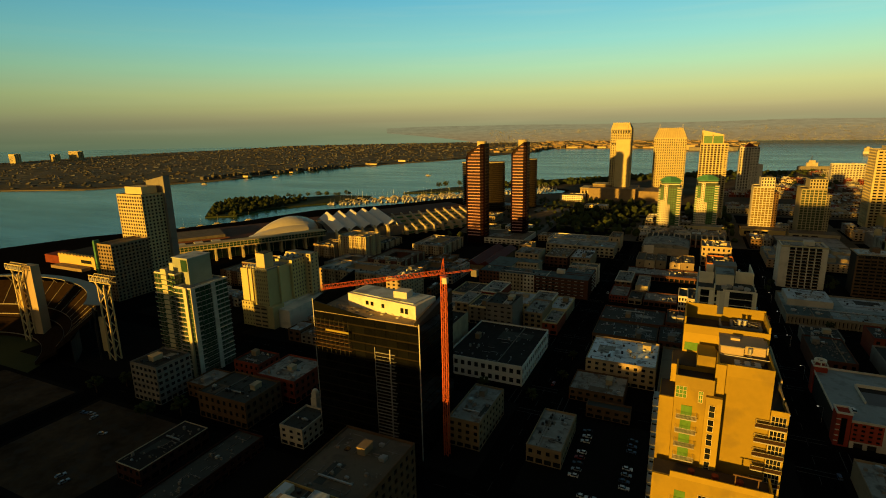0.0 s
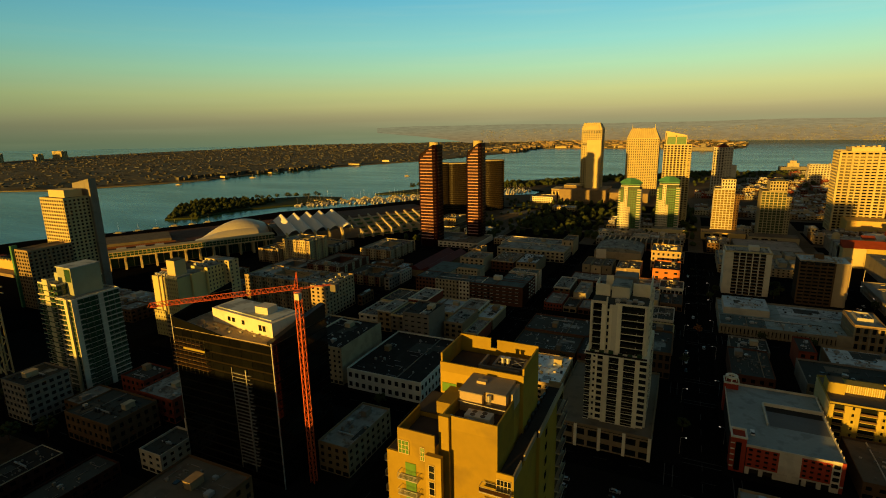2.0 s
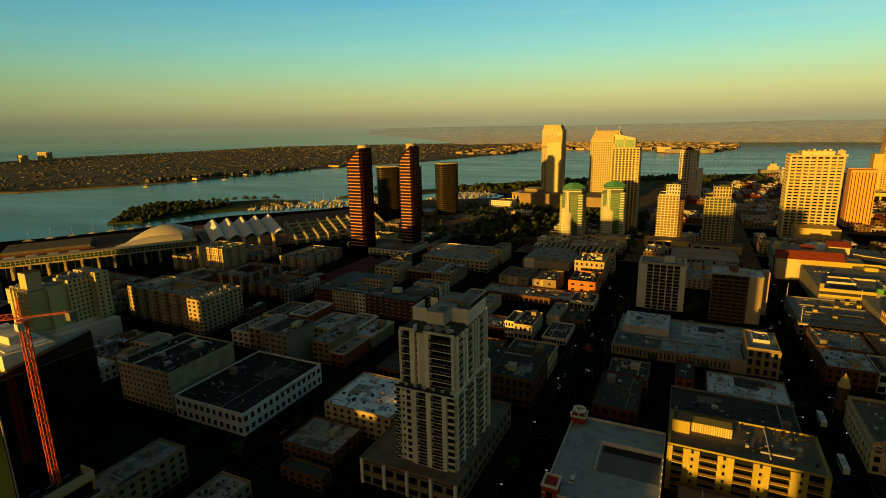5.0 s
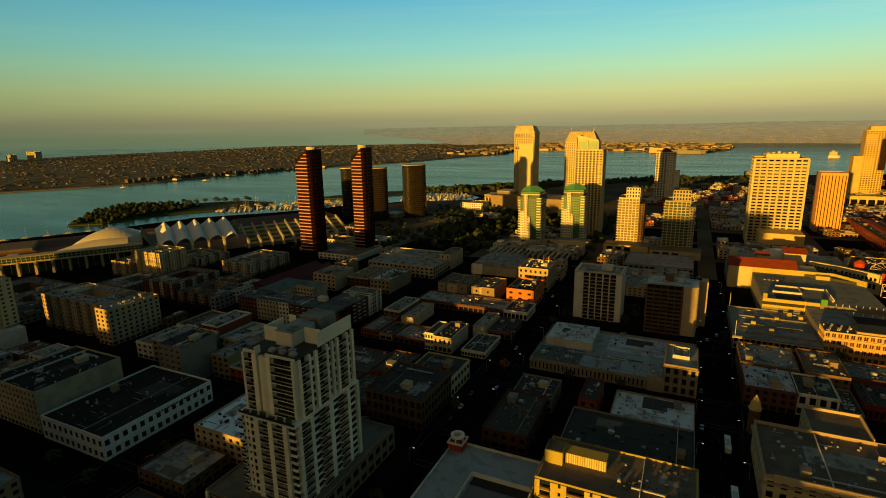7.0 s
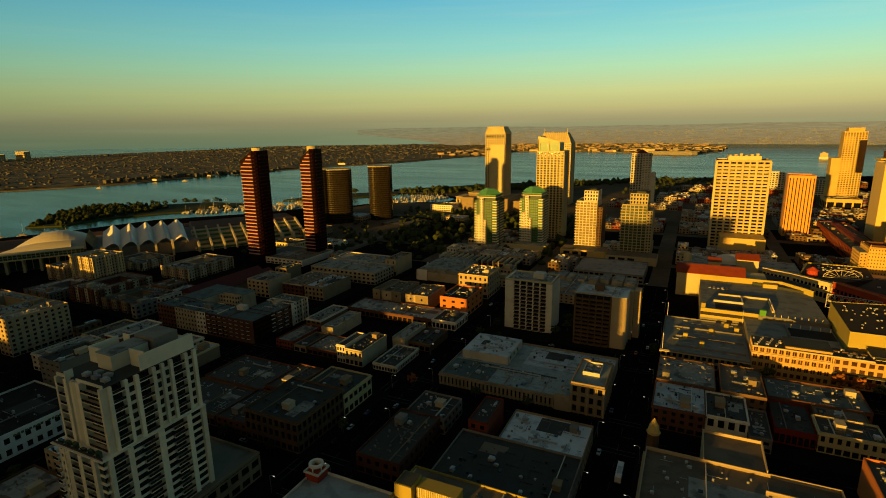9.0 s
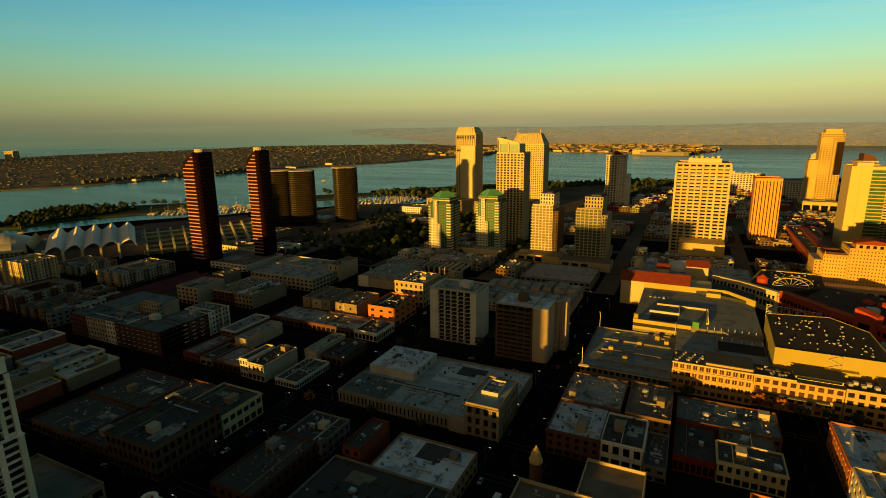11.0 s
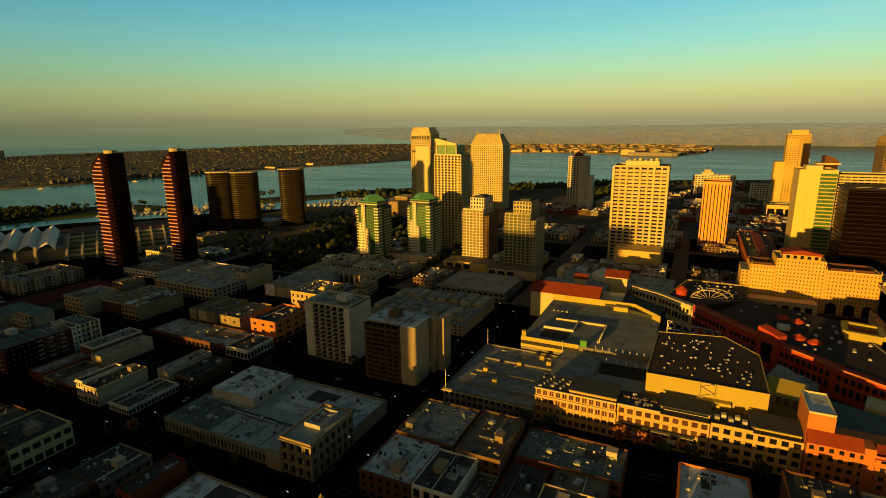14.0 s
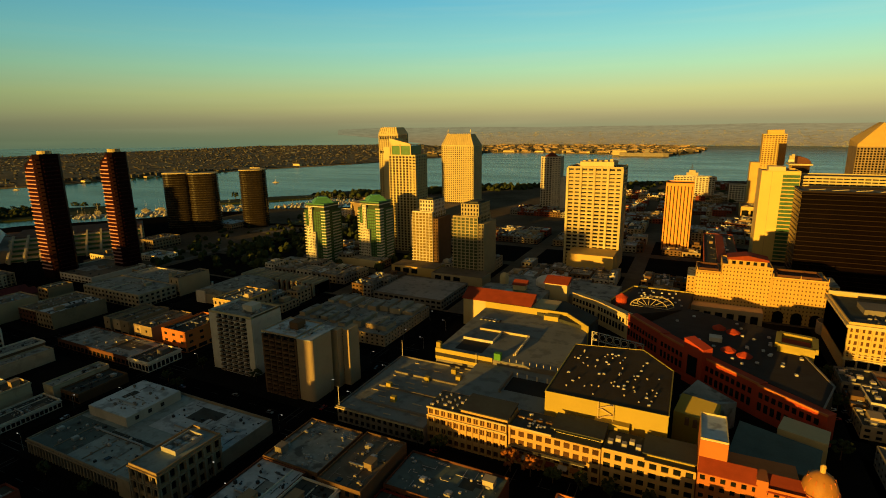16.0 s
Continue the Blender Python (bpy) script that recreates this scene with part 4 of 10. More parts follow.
part("lower_step", Geo().box(430, 443.9, 1373, 1400, 0, 86), GOLD, h)
part("crown", Geo().box(450, 474, 1378, 1396, 133.2, 140), GOLD, h)
part("dark_glass_bay", Geo().box(468, 478.6, 1372.3, 1372.95, 60, 118), GLASS_BROWN, h)
slabs(h, 444, 460, 1373, 1400, [8 + 3.5 * j for j in range(34)], 0.9, GOLD, joined=True)
h = tower("pale yellow slab tower with a ribbon-windowed flank", 413, 449, 1000, 1040, 99, mat("lemon_panel", (0.60, 0.44, 0.14), 0.7, 0.1, 0.06, 0.8), sides="N", bay=5)
part("ribbon_glass", Geo().box(433, 448.6, 999.5, 999.98, 2, 97), GLASS_GREEN, h)
slabs(h, 433, 449, 999.5, 1040, [4 + 4.2 * j for j in range(23)], 0.4, MATS["lemon_panel"], joined=True)
part("roof_house", Geo().box(420, 436, 1010, 1030, 99, 104), CREAM, h)
part("panel_joint", Geo().box(422.9, 423.1, 999.95, 1000.0, 0, 99), TAN, h)
h = tower("long cream office block with ribbon windows", 449.2, 560, 1030, 1070, 92, CREAM, bay=6, ww=0.85, wh=0.4)
DARK_BRONZE = mat("black_brown_glass", (0.004, 0.0022, 0.0014), 0.16, 0.5, 0.05, 0.4, bump=0.03, spec=0.22)
h = thing("office_tower", "dark brown glass office tower with thin floor lines", "tower", 476, 880, 0.0)
RECTS.append((430, 522, 858, 902))
part("glass_wall", Geo().box(431, 520, 861, 900, 0, 93), DARK_BRONZE, h)
for k in range(23):
    part("floor_line", Geo().box(430.8, 520.2, 860.8, 900.2, 3 + k * 4.0, 3.5 + k * 4.0), mat("brown_spandrel", (0.012, 0.006, 0.0035), 0.5, 0.3, spec=0.1), h)
part("cornice", ring(Geo(), 430.4, 520.6, 860.4, 900.6, 93, 94.4, 0.8), MATS["brown_spandrel"], h)
part("roof", Geo().box(431.3, 519.7, 861.3, 899.7, 92.8, 93.2), ROOF_TAN, h)
for k in range(5):
    part("roof_rail", Geo().bar((436 + k * 16, 864, 94.8), (448 + k * 16, 868, 95.4), 0.5), CREAM, h)
h = tower("tall gridded tower with a pyramid crown", 536, 590, 1200, 1245, 118, TAN, bay=3.6, ww=0.6, wh=0.6)
g = Geo().prism(((536, 1200), (590, 1200), (590, 1245), (536, 1245)), 119.2, 120, tops=[122, 122, 128, 128])
i0 = len(g.v)
g.v += [(536, 1200, 122), (590, 1200, 122), (590, 1245, 128), (536, 1245, 128), (563, 1212, 150), (563, 1238, 150)]
g.f += [(i0, i0 + 1, i0 + 4), (i0 + 1, i0 + 2, i0 + 5, i0 + 4), (i0 + 2, i0 + 3, i0 + 5), (i0 + 3, i0, i0 + 4, i0 + 5)]
part("faceted_crown", g, GOLD, h)

h = thing("domed_tower", "office tower with a dark arched roof lantern", "tower", 500, 1254, 0)
part("shaft", Geo().box(472, 494, 1240, 1270, 0, 91), GLASS_BROWN, h)
part("roof_band", Geo().box(468, 497, 1238, 1272, 91, 93), CREAM, h)
lantern = Geo()
for k in range(11):
    a_ = math.pi * k / 20
    lantern.v += [(478 + 17 * math.sin(a_), y_, 93 + 10.5 * math.cos(a_)) for y_ in (1240, 1268)]
lantern.v += [(478, 1240, 93), (478, 1268, 93)]
lantern.f += [(2 * k, 2 * k + 1, 2 * k + 3, 2 * k + 2) for k in range(10)] + [tuple(range(0, 22, 2)) + (22,), tuple(range(21, 0, -2)) + (23,), (22, 23, 1, 0)]
part("arched_lantern", lantern, BRICK_DARK, h, "dark quarter-round roof lantern")
building("long white waterfront inn with rows of windows", 306, 384, 1542, 1566, 44, WHITE, ROOF_TAN, "hotel", "waterfront_inn", sides="ES", bay=6, storey=3.9, ww=0.6, wh=0.5, units=6, each=False)
building("white waterfront block with gridded balconies", 409, 450, 1500, 1522, 34, WHITE, ROOF_GREY, "office block", "office_block", sides="ES", bay=5, storey=4.4, ww=0.7, wh=0.62, units=5, each=False)
building("low golden podium with wide arches", 419, 470, 1306, 1360, 18, GOLD, ROOF_TAN, "podium", "podium_building", sides="ES", bay=13, storey=15, ww=0.7, wh=0.55, units=5, each=False)
h = thing("moored_ship", "grey museum ship moored behind the waterfront inn", "ship", 345, 1965, -1.6)
part("hull", Geo().prism(((305, 1950), (395, 1962), (400, 1975), (300, 1968)), -1.6, 9), GREY, h)
part("superstructure", Geo().box(322, 352, 1954, 1966, 9, 20).box(328, 345, 1956, 1964, 20, 27), STONE, h)
part("mast", Geo().cyl(335, 1960, 1.3, 27, 43, 6, 0.5).box(330, 340, 1959.6, 1960.4, 34, 35), STEEL_DARK, h)

h = building("long red brick hall with rows of windows", 364, 396, 872, 1062, 15, BRICK, ROOF_DARK, "hall", "brick_hall", sides="ES", bay=6.5, storey=6.5, ww=0.5, wh=0.62, units=12, each=False)
part("roof_monitor", Geo().box(376, 384, 890, 1040, 15.02, 18), BRICK, h)

# convention hotel and neighbours by the ballpark
h = tower("beige convention hotel tower with deep square windows", -502, -466, 322, 345, 92, CREAM, bay=3.7, ww=0.55, wh=0.55, deep=0.6)
part("upper_storey", Geo().box(-494, -470, 326, 342, 93.2, 100), CREAM, h)
part("fin_slab", Geo().prism(((-489, 345.1), (-463, 345.1), (-463, 352), (-489, 352)), 0, 105, tops=[104, 109, 109, 104]), GREY, h, "tall grey blade wall behind the tower")
h = tower("lower beige wing of the convention hotel", -484, -464, 285, 321.8, 52, TAN, bay=3.7, ww=0.55, wh=0.55, deep=0.5)
part("green_corner", Geo().box(-486.5, -484.1, 283, 288, 0, 56), COPPER, h)
SAGE = mat("sage_panel", (0.13, 0.14, 0.10), 0.6, 0.2)
DEEP_GREEN = mat("deep_green_glass", (0.03, 0.075, 0.04), 0.1, 0.4, 0.2, 1, bump=0, spec=0.5)
h = thing("apartment_tower", "green-glass apartment tower with white slabs and a stepped top", "tower", -282, 219, 0.15)
RECTS.append((-301, -264, 202, 238))
shell(h, -298.6, -280.2, 207.2, 234, 0.15, 64.8, SAGE, DEEP_GREEN, "EN", 3.1, 3.1, 0.82, 0.74, 0.35, False)
shell(h, -280, -266.6, 206, 234, 0.15, 57.6, SAGE, DEEP_GREEN, "EN", 3.3, 3.1, 0.84, 0.76, 0.35, False, name="side_wall")
part("roof", Geo().box(-298.2, -280.6, 207.6, 233.6, 64.4, 64.9).box(-279.8, -267, 206.4, 233.6, 57.2, 57.7), ROOF_GREY, h)
part("parapet", ring(Geo(), -298.6, -280.2, 207.2, 234, 64.9, 65.8, 0.3), WHITE, h)
part("parapet", ring(Geo(), -280, -266.6, 206, 234, 57.7, 58.6, 0.3), WHITE, h)
part("upper_storey", Geo().box(-288, -274.6, 213, 230, 57.7, 74.2), mat("pale_green_panel", (0.34, 0.37, 0.26), 0.7, 0.2), h, "tall pale lift house")
part("upper_step", Geo().box(-293, -288.1, 214, 228, 64.9, 70.2), MATS["pale_green_panel"], h)
part("upper_glass", Geo().box(-280.6, -275.2, 212.85, 213.0, 66, 73.4), DEEP_GREEN, h)
part("upper_roof", Geo().box(-288.4, -274.2, 212.6, 230.4, 74.2, 74.7), ROOF_WHITE, h)
# sunlight's yellow is mixed into this white; the side piers keep plain white
part("fin_wall", Geo().box(-290.4, -285.6, 205.6, 207.1, 0.15, 68.6), mat("sun_tinted_white_panel", (0.56, 0.52, 0.33), 0.8, 0.12), h, "tall pale panelled fin")
for k in range(20):
    part("panel_joint", Geo().box(-290.5, -285.5, 205.5, 205.6, 4 + 3.2 * k, 4.5 + 3.2 * k), DEEP_GREEN, h)
part("pier", Geo().box(-271.6, -269.0, 204.9, 205.95, 0.15, 58.6), MATS["sun_tinted_white_panel"], h)
part("pier", Geo().box(-266.55, -265.9, 206, 209, 0.15, 58.6), WHITE, h)
part("pier", Geo().box(-266.55, -265.9, 221, 224, 0.15, 58.6), WHITE, h)
for k in range(18):
    z = 5.6 + 3.1 * k
    part("floor_slab", Geo().box(-298.6, -290.5, 206.4, 207.18, z, z + 0.5).box(-285.5, -280.2, 206.4, 207.18, z, z + 0.5), WHITE, h)
    part("floor_slab", Geo().box(-280, -271.7, 205.3, 205.98, z - 0.6, z - 0.15).box(-266.58, -265.8, 206, 234, z - 0.6, z - 0.2), WHITE, h)
slabs(h, -298.6, -291.4, 207, 234, [6 + 3.1 * k for k in range(15)], 1.4, WHITE, rail_mat=DEEP_GREEN)
slabs(h, -285.2, -280.4, 206.9, 234, [6 + 3.1 * k for k in range(19)], 1.5, WHITE, rail_mat=DEEP_GREEN)
slabs(h, -279.8, -266.6, 211, 220, [5.4 + 3.1 * k for k in range(17)], 1.3, WHITE, sides="N", rail_mat=DEEP_GREEN)
PALE_YELLOW = mat("pale_yellow_plaster", (0.52, 0.47, 0.22), 0.85, 0.12, 0.1, 1)
CURTAINED = mat("curtained_window", (0.05, 0.046, 0.032), 0.3, 0.3, 0.3, 1, bump=0)
h = thing("hotel", "pale yellow hotel slab with a windowed wing over a white podium", "hotel", -292, 312, 0.15)
RECTS.append((-316, -262, 284, 340))
shell(h, -313, -298.2, 289, 300, 17, 46, PALE_YELLOW, CURTAINED, "", 4, 3.2, name="front_wall")
shell(h, -298, -285.5, 288.4, 299.8, 17, 46, PALE_YELLOW, CURTAINED, "E", 2.1, 3.2, 0.42, 0.5, 0.4, False, name="front_wall")
shell(h, -298, -283.8, 300, 312, 17, 47, PALE_YELLOW, CURTAINED, "", 4, 3.2, name="side_wall")
shell(h, -299, -281.5, 312.2, 328, 17, 49, PALE_YELLOW, CURTAINED, "N", 3.2, 3.2, 0.5, 0.55, 0.5, False, name="side_wall")
shell(h, -302, -276, 328.2, 338, 17, 51, CREAM, CURTAINED, "EN", 5.2, 3.2, 0.4, 0.5, 0.4, False, name="rear_wall")
part("bay_window", Geo().box(-283.6, -282.4, 313, 316, 17, 49).box(-283.6, -282.4, 319, 322, 17, 49).box(-283.6, -282.4, 325, 328, 17, 49), PALE_YELLOW, h)
part("fin", Geo().box(-306, -305.3, 288.0, 288.98, 17, 47.4).box(-301.6, -300.9, 288.0, 288.98, 17, 47.4), CREAM, h)
part("roof", Geo().box(-312.7, -298.2, 289.3, 299.7, 45.6, 46.1).box(-297.7, -285.8, 288.7, 312, 45.6, 47.1).box(-298.7, -281.8, 312.4, 327.8, 48.6, 49.1).box(-301.7, -276.3, 328.5, 337.7, 50.6, 51.1), ROOF_GREY, h)
part("lift_house", Geo().box(-298, -289.5, 291, 300.5, 47.1, 58.4), CREAM, h, "tall pale lift house")
part("lift_house_roof", Geo().box(-297.8, -289.7, 291.2, 300.3, 58.4, 58.7), ROOF_DARK, h)
for k in range(9):
    placed("roof_unit", "roof_unit", unit_roof_unit, METAL, h, (-311 + (k % 5) * 3, 292 + (k // 5) * 4, 46.1), (2.0, 2.0, 1.6), 90 * (k % 2))
for k in range(6):
    placed("roof_unit", "roof_unit", unit_roof_unit, METAL, h, (-296 + (k % 3) * 5, 315 + (k // 3) * 8, 49.1), (2.6, 2.6, 2), 90 * (k % 2))
shell(h, -313, -301.2, 287, 299, 0.15, 20, PALE_YELLOW, CURTAINED, "E", 3.2, 3.3, 0.4, 0.45, 0.4, True, name="podium_wall")
shell(h, -301, -287, 286.4, 299, 0.15, 17, CREAM, CURTAINED, "E", 7, 3.3, 0.86, 0.5, 0.6, True, name="podium_wall")
part("podium_body", Geo().box(-300, -281, 299.2, 338, 0.15, 16.9).box(-280.9, -270, 292, 338, 0.15, 15), WHITE, h, "white blank podium wall")
part("podium_parapet", Geo().box(-286.9, -281.2, 286.6, 299, 0.15, 17.6), PALE_YELLOW, h)
h = thing("car_park", "dark brick building beside the hotel", "building", -330, 330, 0.15)
RECTS.append((-345, -316, 300, 350))
shell(h, -342, -317, 318, 346, 0.15, 40, BRICK_DARK, GLASS, "EN", 3.6, 3.4, 0.5, 0.55, 0.4, False)
part("roof", Geo().box(-341.7, -317.3, 318.3, 345.7, 39.6, 40.1), ROOF_DARK, h)
part("parapet", ring(Geo(), -342, -317, 318, 346, 40.1, 41.2, 0.4), TAN, h)


def clad(root, side, a, b, plane, z0, z1, storey, spec, wall, glass=None, rail=None, deep=1.4, proud=0.0):
    """One side of a tower, built bay by bay in front of its core: w wall, l loggia with a balcony, g window, s slot of small panes."""
    def ob(u0, u1, d0, d1, za, zb):
        g = Geo()
        if side == "E":
            return g.box(u0, u1, plane + d0, plane + d1, za, zb)
        if side == "N":
            return g.box(plane - d1, plane - d0, u0, u1, za, zb)
        return g.box(plane + d0, plane + d1, u0, u1, za, zb)
    total = sum(w for w, _ in spec)
    n = max(1, round((z1 - z0) / storey))
    h = (z1 - z0) / n
    u = a
    for w, kind in spec:
        v = u + w * (b - a) / total
        if kind == "w":
            part("pier", ob(u, v, -proud, deep, z0, z1), wall, root)
        for k in range(n):
            z = z0 + k * h
            if kind == "l":
                bal = part("balcony", ob(u, v, -0.9, deep, z, z + (0.34 if rail else 1.1)), wall, root)
                if rail:
                    part("railing", ob(u + 0.1, v - 0.1, -0.88, -0.80, z + 0.28, z + 1.25), rail, bal)
                part("window_pane", ob(u, v, deep - 0.1, deep, z + 0.3, z + h - 0.02), glass or GLASS, root)
            elif kind == "g":
                part("spandrel", ob(u, v, 0.02, deep, z, z + 0.34 * h), wall, root)
                part("window_pane", ob(u, v, 0.25, 0.33, z + 0.34 * h, z + h), glass or GLASS, root)
            elif kind == "s":
                m = (u + v) / 2
                part("pier", ob(u, m - 0.5, 0.01, deep, z, z + h), wall, root)
                part("pier", ob(m + 0.5, v, 0.01, deep, z, z + h), wall, root)
                part("spandrel", ob(m - 0.5, m + 0.5, 0.01, deep, z, z + 0.55 * h), wall, root)
                part("window_pane", ob(m - 0.5, m + 0.5, 0.25, 0.33, z + 0.55 * h, z + h), glass or GLASS, root)
        u = v


# near-black colour stands for the shade inside loggias, slots and wells
CORE = mat("recess_shade_dark", (0.035, 0.032, 0.028), 0.9, 0.2)

# dark glass office block with the crane
h = thing("office_tower", "black glass office tower under construction with scaffolds and a white penthouse", "tower", -130, 205, 0)
RECTS.append((-158, -101, 187, 223))
BLACK = mat("black_spandrel", (0.010, 0.010, 0.008), 0.3, 0.3, 0.1, 1)
part("core", Geo().box(-157.6, -101.4, 187.4, 222.6, 0, 65.5), BLACK, h)
for k in range(16):
    z = k * 4.1
    if z > 62:
        break
    for j in range(10):
        x = -157.9 + j * 5.69
        part("glass_panel", Geo().box(x + 0.06, x + 5.62, 187.0 + 0.03 * ((j * 7 + k * 3) % 4), 187.35, z + 0.75, z + 4.0), GLASS_DARK, h)
    part("spandrel", Geo().box(-158, -101, 187.08, 187.38, z, z + 0.7), mat("bronze_spandrel", (0.010, 0.0075, 0.0045), 0.6, 0.3, spec=0.08), h)
    for j in range(5):
        y = 187.5 + j * 7.0
        part("glass_panel", Geo().box(-101.35, -101.0, y + 0.06, y + 6.9, z + 0.4, z + 4.0), GLASS_DARK, h)
part("corner_mullion", Geo().box(-101.3, -100.9, 186.9, 187.3, 0, 67), METAL, h)
part("corner_mullion", Geo().box(-158.2, -157.8, 186.9, 187.3, 0, 72), METAL, h)
part("roof_terrace", Geo().box(-157.4, -101.6, 187.5, 222.4, 65.6, 66.05), mat("terrace_deck", (0.36, 0.29, 0.19), 0.9, 0.2, 0.2, 2, stain=0.3), h)
pent = part("penthouse", Geo().prism(((-146, 199), (-106, 193.5), (-104, 210), (-145, 214)), 66.06, 72.5), WHITE, h, "white penthouse with square windows")
for xw, yw in ((-134, 197.25), (-131, 196.85), (-124.5, 195.95), (-113.5, 194.45), (-111, 194.1)):
    part("window_pane", Geo().box(xw - 0.8, xw + 0.8, yw - 0.12, yw + 0.2, 68 if xw > -120 else 68.6, 70.5), GLASS, pent)
part("penthouse_roof", Geo().prism(((-144, 200.5), (-108, 195.5), (-106, 209), (-143, 212.5)), 72.5, 72.9), ROOF_WHITE, h)
part("lift_housing", Geo().box(-121, -114, 200, 206, 72.9, 76), WHITE, h)
part("glass_fin", Geo().prism(((-158, 187.1), (-157.6, 187.1), (-157.6, 222), (-158, 222)), 66.05, 70, tops=[71, 71, 77, 77]), GLASS_DARK, h)
part("glass_fin", Geo().prism(((-157.5, 187.05), (-128, 187.05), (-128, 187.35), (-157.5, 187.35)), 66.05, 66.4, tops=[71, 66.5, 66.5, 71]), GLASS_DARK, h)
part("glass_fin", Geo().prism(((-103.5, 187.1), (-101.05, 187.1), (-101.05, 222), (-103.5, 222)), 66.05, 68, tops=[67.2, 67.2, 73, 73]), BLACK, h)
for k in range(7):
    part("deck_board", Geo().box(-158.5 + 0.3 * k, -136 - 0.6 * k, 185.2, 186.8, 49 + k * 1.9, 49.14 + k * 1.9), BROWN, h)
for k in range(9):
    part("scaffold_pole", Geo().bar((-158 + k * 2.6, 185.3, 46.5), (-158 + k * 2.6, 185.3, 63.5), 0.14), STEEL_DARK, h)
part("lit_beam", Geo().box(-150, -137, 185.0, 185.5, 57.6, 58.5), YELLOW, h, "sunlit yellow beam on the scaffold")
for k in range(26):
    part("hoist_landing", Geo().box(-124, -114 + (k % 3) * 0.5, 186.3, 186.95, 8 + k * 1.7, 8.16 + k * 1.7), METAL, h)
part("hoist_mast", Geo().bar((-116, 186.5, 5), (-116, 186.5, 53), 0.5), METAL, h)
part("hoist_mast", Geo().bar((-124, 186.5, 5), (-124, 186.5, 53), 0.25), METAL, h)
part("terrace_plant", Geo().cyl(-149, 195, 2.0, 66.06, 68, 9, 1.0).cyl(-144, 193, 1.6, 66.06, 67.6, 9, 0.8), GREY, h)
for k in range(10):
    placed("roof_unit", "roof_unit", unit_roof_unit, METAL, h, (-150 + k * 4.4, 191.5 + (k * 37 % 5), 66.06), (1.2, 1.2, 0.7), 90 * (k % 2))

# tower crane
c = thing("tower_crane", "orange-red lattice tower crane beside the black office tower", "crane", -93, 196, 0)
mast = Geo()
for sx in (-1, 1):
    for sy in (-1, 1):
        mast.bar((-93 + sx, 196 + sy, 0), (-93 + sx, 196 + sy, 86), 0.35)
for k in range(36):
    z = k * 2.4
    s = 1 if k % 2 else -1
    mast.bar((-93 - s, 195, z), (-93 + s, 195, z + 2.4), 0.2).bar((-92, 196 - s, z), (-92, 196 + s, z + 2.4), 0.2).bar((-93 - s, 197, z), (-93 + s, 197, z + 2.4), 0.2).bar((-94, 196 - s, z), (-94, 196 + s, z + 2.4), 0.2)
part("mast", mast, CRANE, c)
part("slewing_unit", Geo().cyl(-93, 196, 1.7, 86, 87.5, 12), CRANE, c)
part("cab", Geo().box(-92.6, -90.4, 193.2, 195.2, 84.6, 87.2), WHITE, c)
jib = Geo()
jd = Vector((-0.69, -0.725, 0)).normalized()
hub = Vector((-93, 196, 88.4))
side = Vector((-jd.y, jd.x, 0)) * 0.8
for n_, (lo_, hi_) in enumerate(((-15, 52),)):
    jib.bar(hub + jd * lo_ + side, hub + jd * hi_ + side, 0.22).bar(hub + jd * lo_ - side, hub + jd * hi_ - side, 0.22).bar(hub + jd * 0 + Vector((0, 0, 1.7)), hub + jd * hi_ + Vector((0, 0, 1.5)), 0.22)
    for k in range(33):
        a = hub + jd * (k * 1.6)
        jib.bar(a + side, a + jd * 0.8 + Vector((0, 0, 1.5)), 0.12).bar(a + jd * 1.6 + side, a + jd * 0.8 + Vector((0, 0, 1.5)), 0.12)
        jib.bar(a - side, a + jd * 0.8 + Vector((0, 0, 1.5)), 0.12).bar(a - side, a + jd * 0.8 + side, 0.1)
part("jib", jib, CRANE, c)
apex = Geo().bar(hub + side, hub + Vector((0, 0, 7)), 0.25).bar(hub - side, hub + Vector((0, 0, 7)), 0.25).bar(hub + jd * 1.5, hub + Vector((0, 0, 7)), 0.25)
part("apex", apex, CRANE, c)
part("tie", Geo().bar(hub + Vector((0, 0, 7)), hub + jd * 35 + Vector((0, 0, 1.6)), 0.1).bar(hub + Vector((0, 0, 7)), hub - jd * 14, 0.1), STEEL_DARK, c)
part("counterweight", Geo().box(-84.0, -81.4, 205.0, 207.6, 85.6, 88.6), GREY, c)


# yellow stepped apartment tower close to the start
h = thing("apartment_tower", "stepped yellow stucco apartment tower with green windows and roof terraces", "tower", 9, 126, 0)
RECTS.append((-6, 24, 104, 142))
GREEN_WIN = mat("green_window", (0.10, 0.22, 0.04), 0.15, 0.3, 0.5, 2, bump=0, spec=0.6)
LEMON = mat("lemon_stucco", (0.30, 0.215, 0.026), 0.85, 0.16, 0.10, 0.8, stain=0.22)
DECK = mat("dark_terrace_deck", (0.055, 0.048, 0.04), 0.95, 0.25, 0.3, 2, stain=0.3)
part("rear_wall", Geo().box(1.5, 19, 129, 140, 0, 101.6), LEMON, h)
for pb_ in ((1.5, 19, 129, 129.35, 103.6), (1.5, 1.85, 129.35, 139.65, 105.4), (18.65, 19, 129.35, 139.65, 105.0), (1.5, 8.6, 139.65, 140, 105.6), (10, 19, 139.65, 140, 105.4), (8.6, 10, 139.65, 140, 103.4)):
    part("rear_parapet", Geo().box(*pb_[:4], 101.6, pb_[4]), LEMON, h)
part("rear_roof", Geo().box(1.9, 18.6, 129.4, 139.6, 101.6, 101.75), DECK, h)
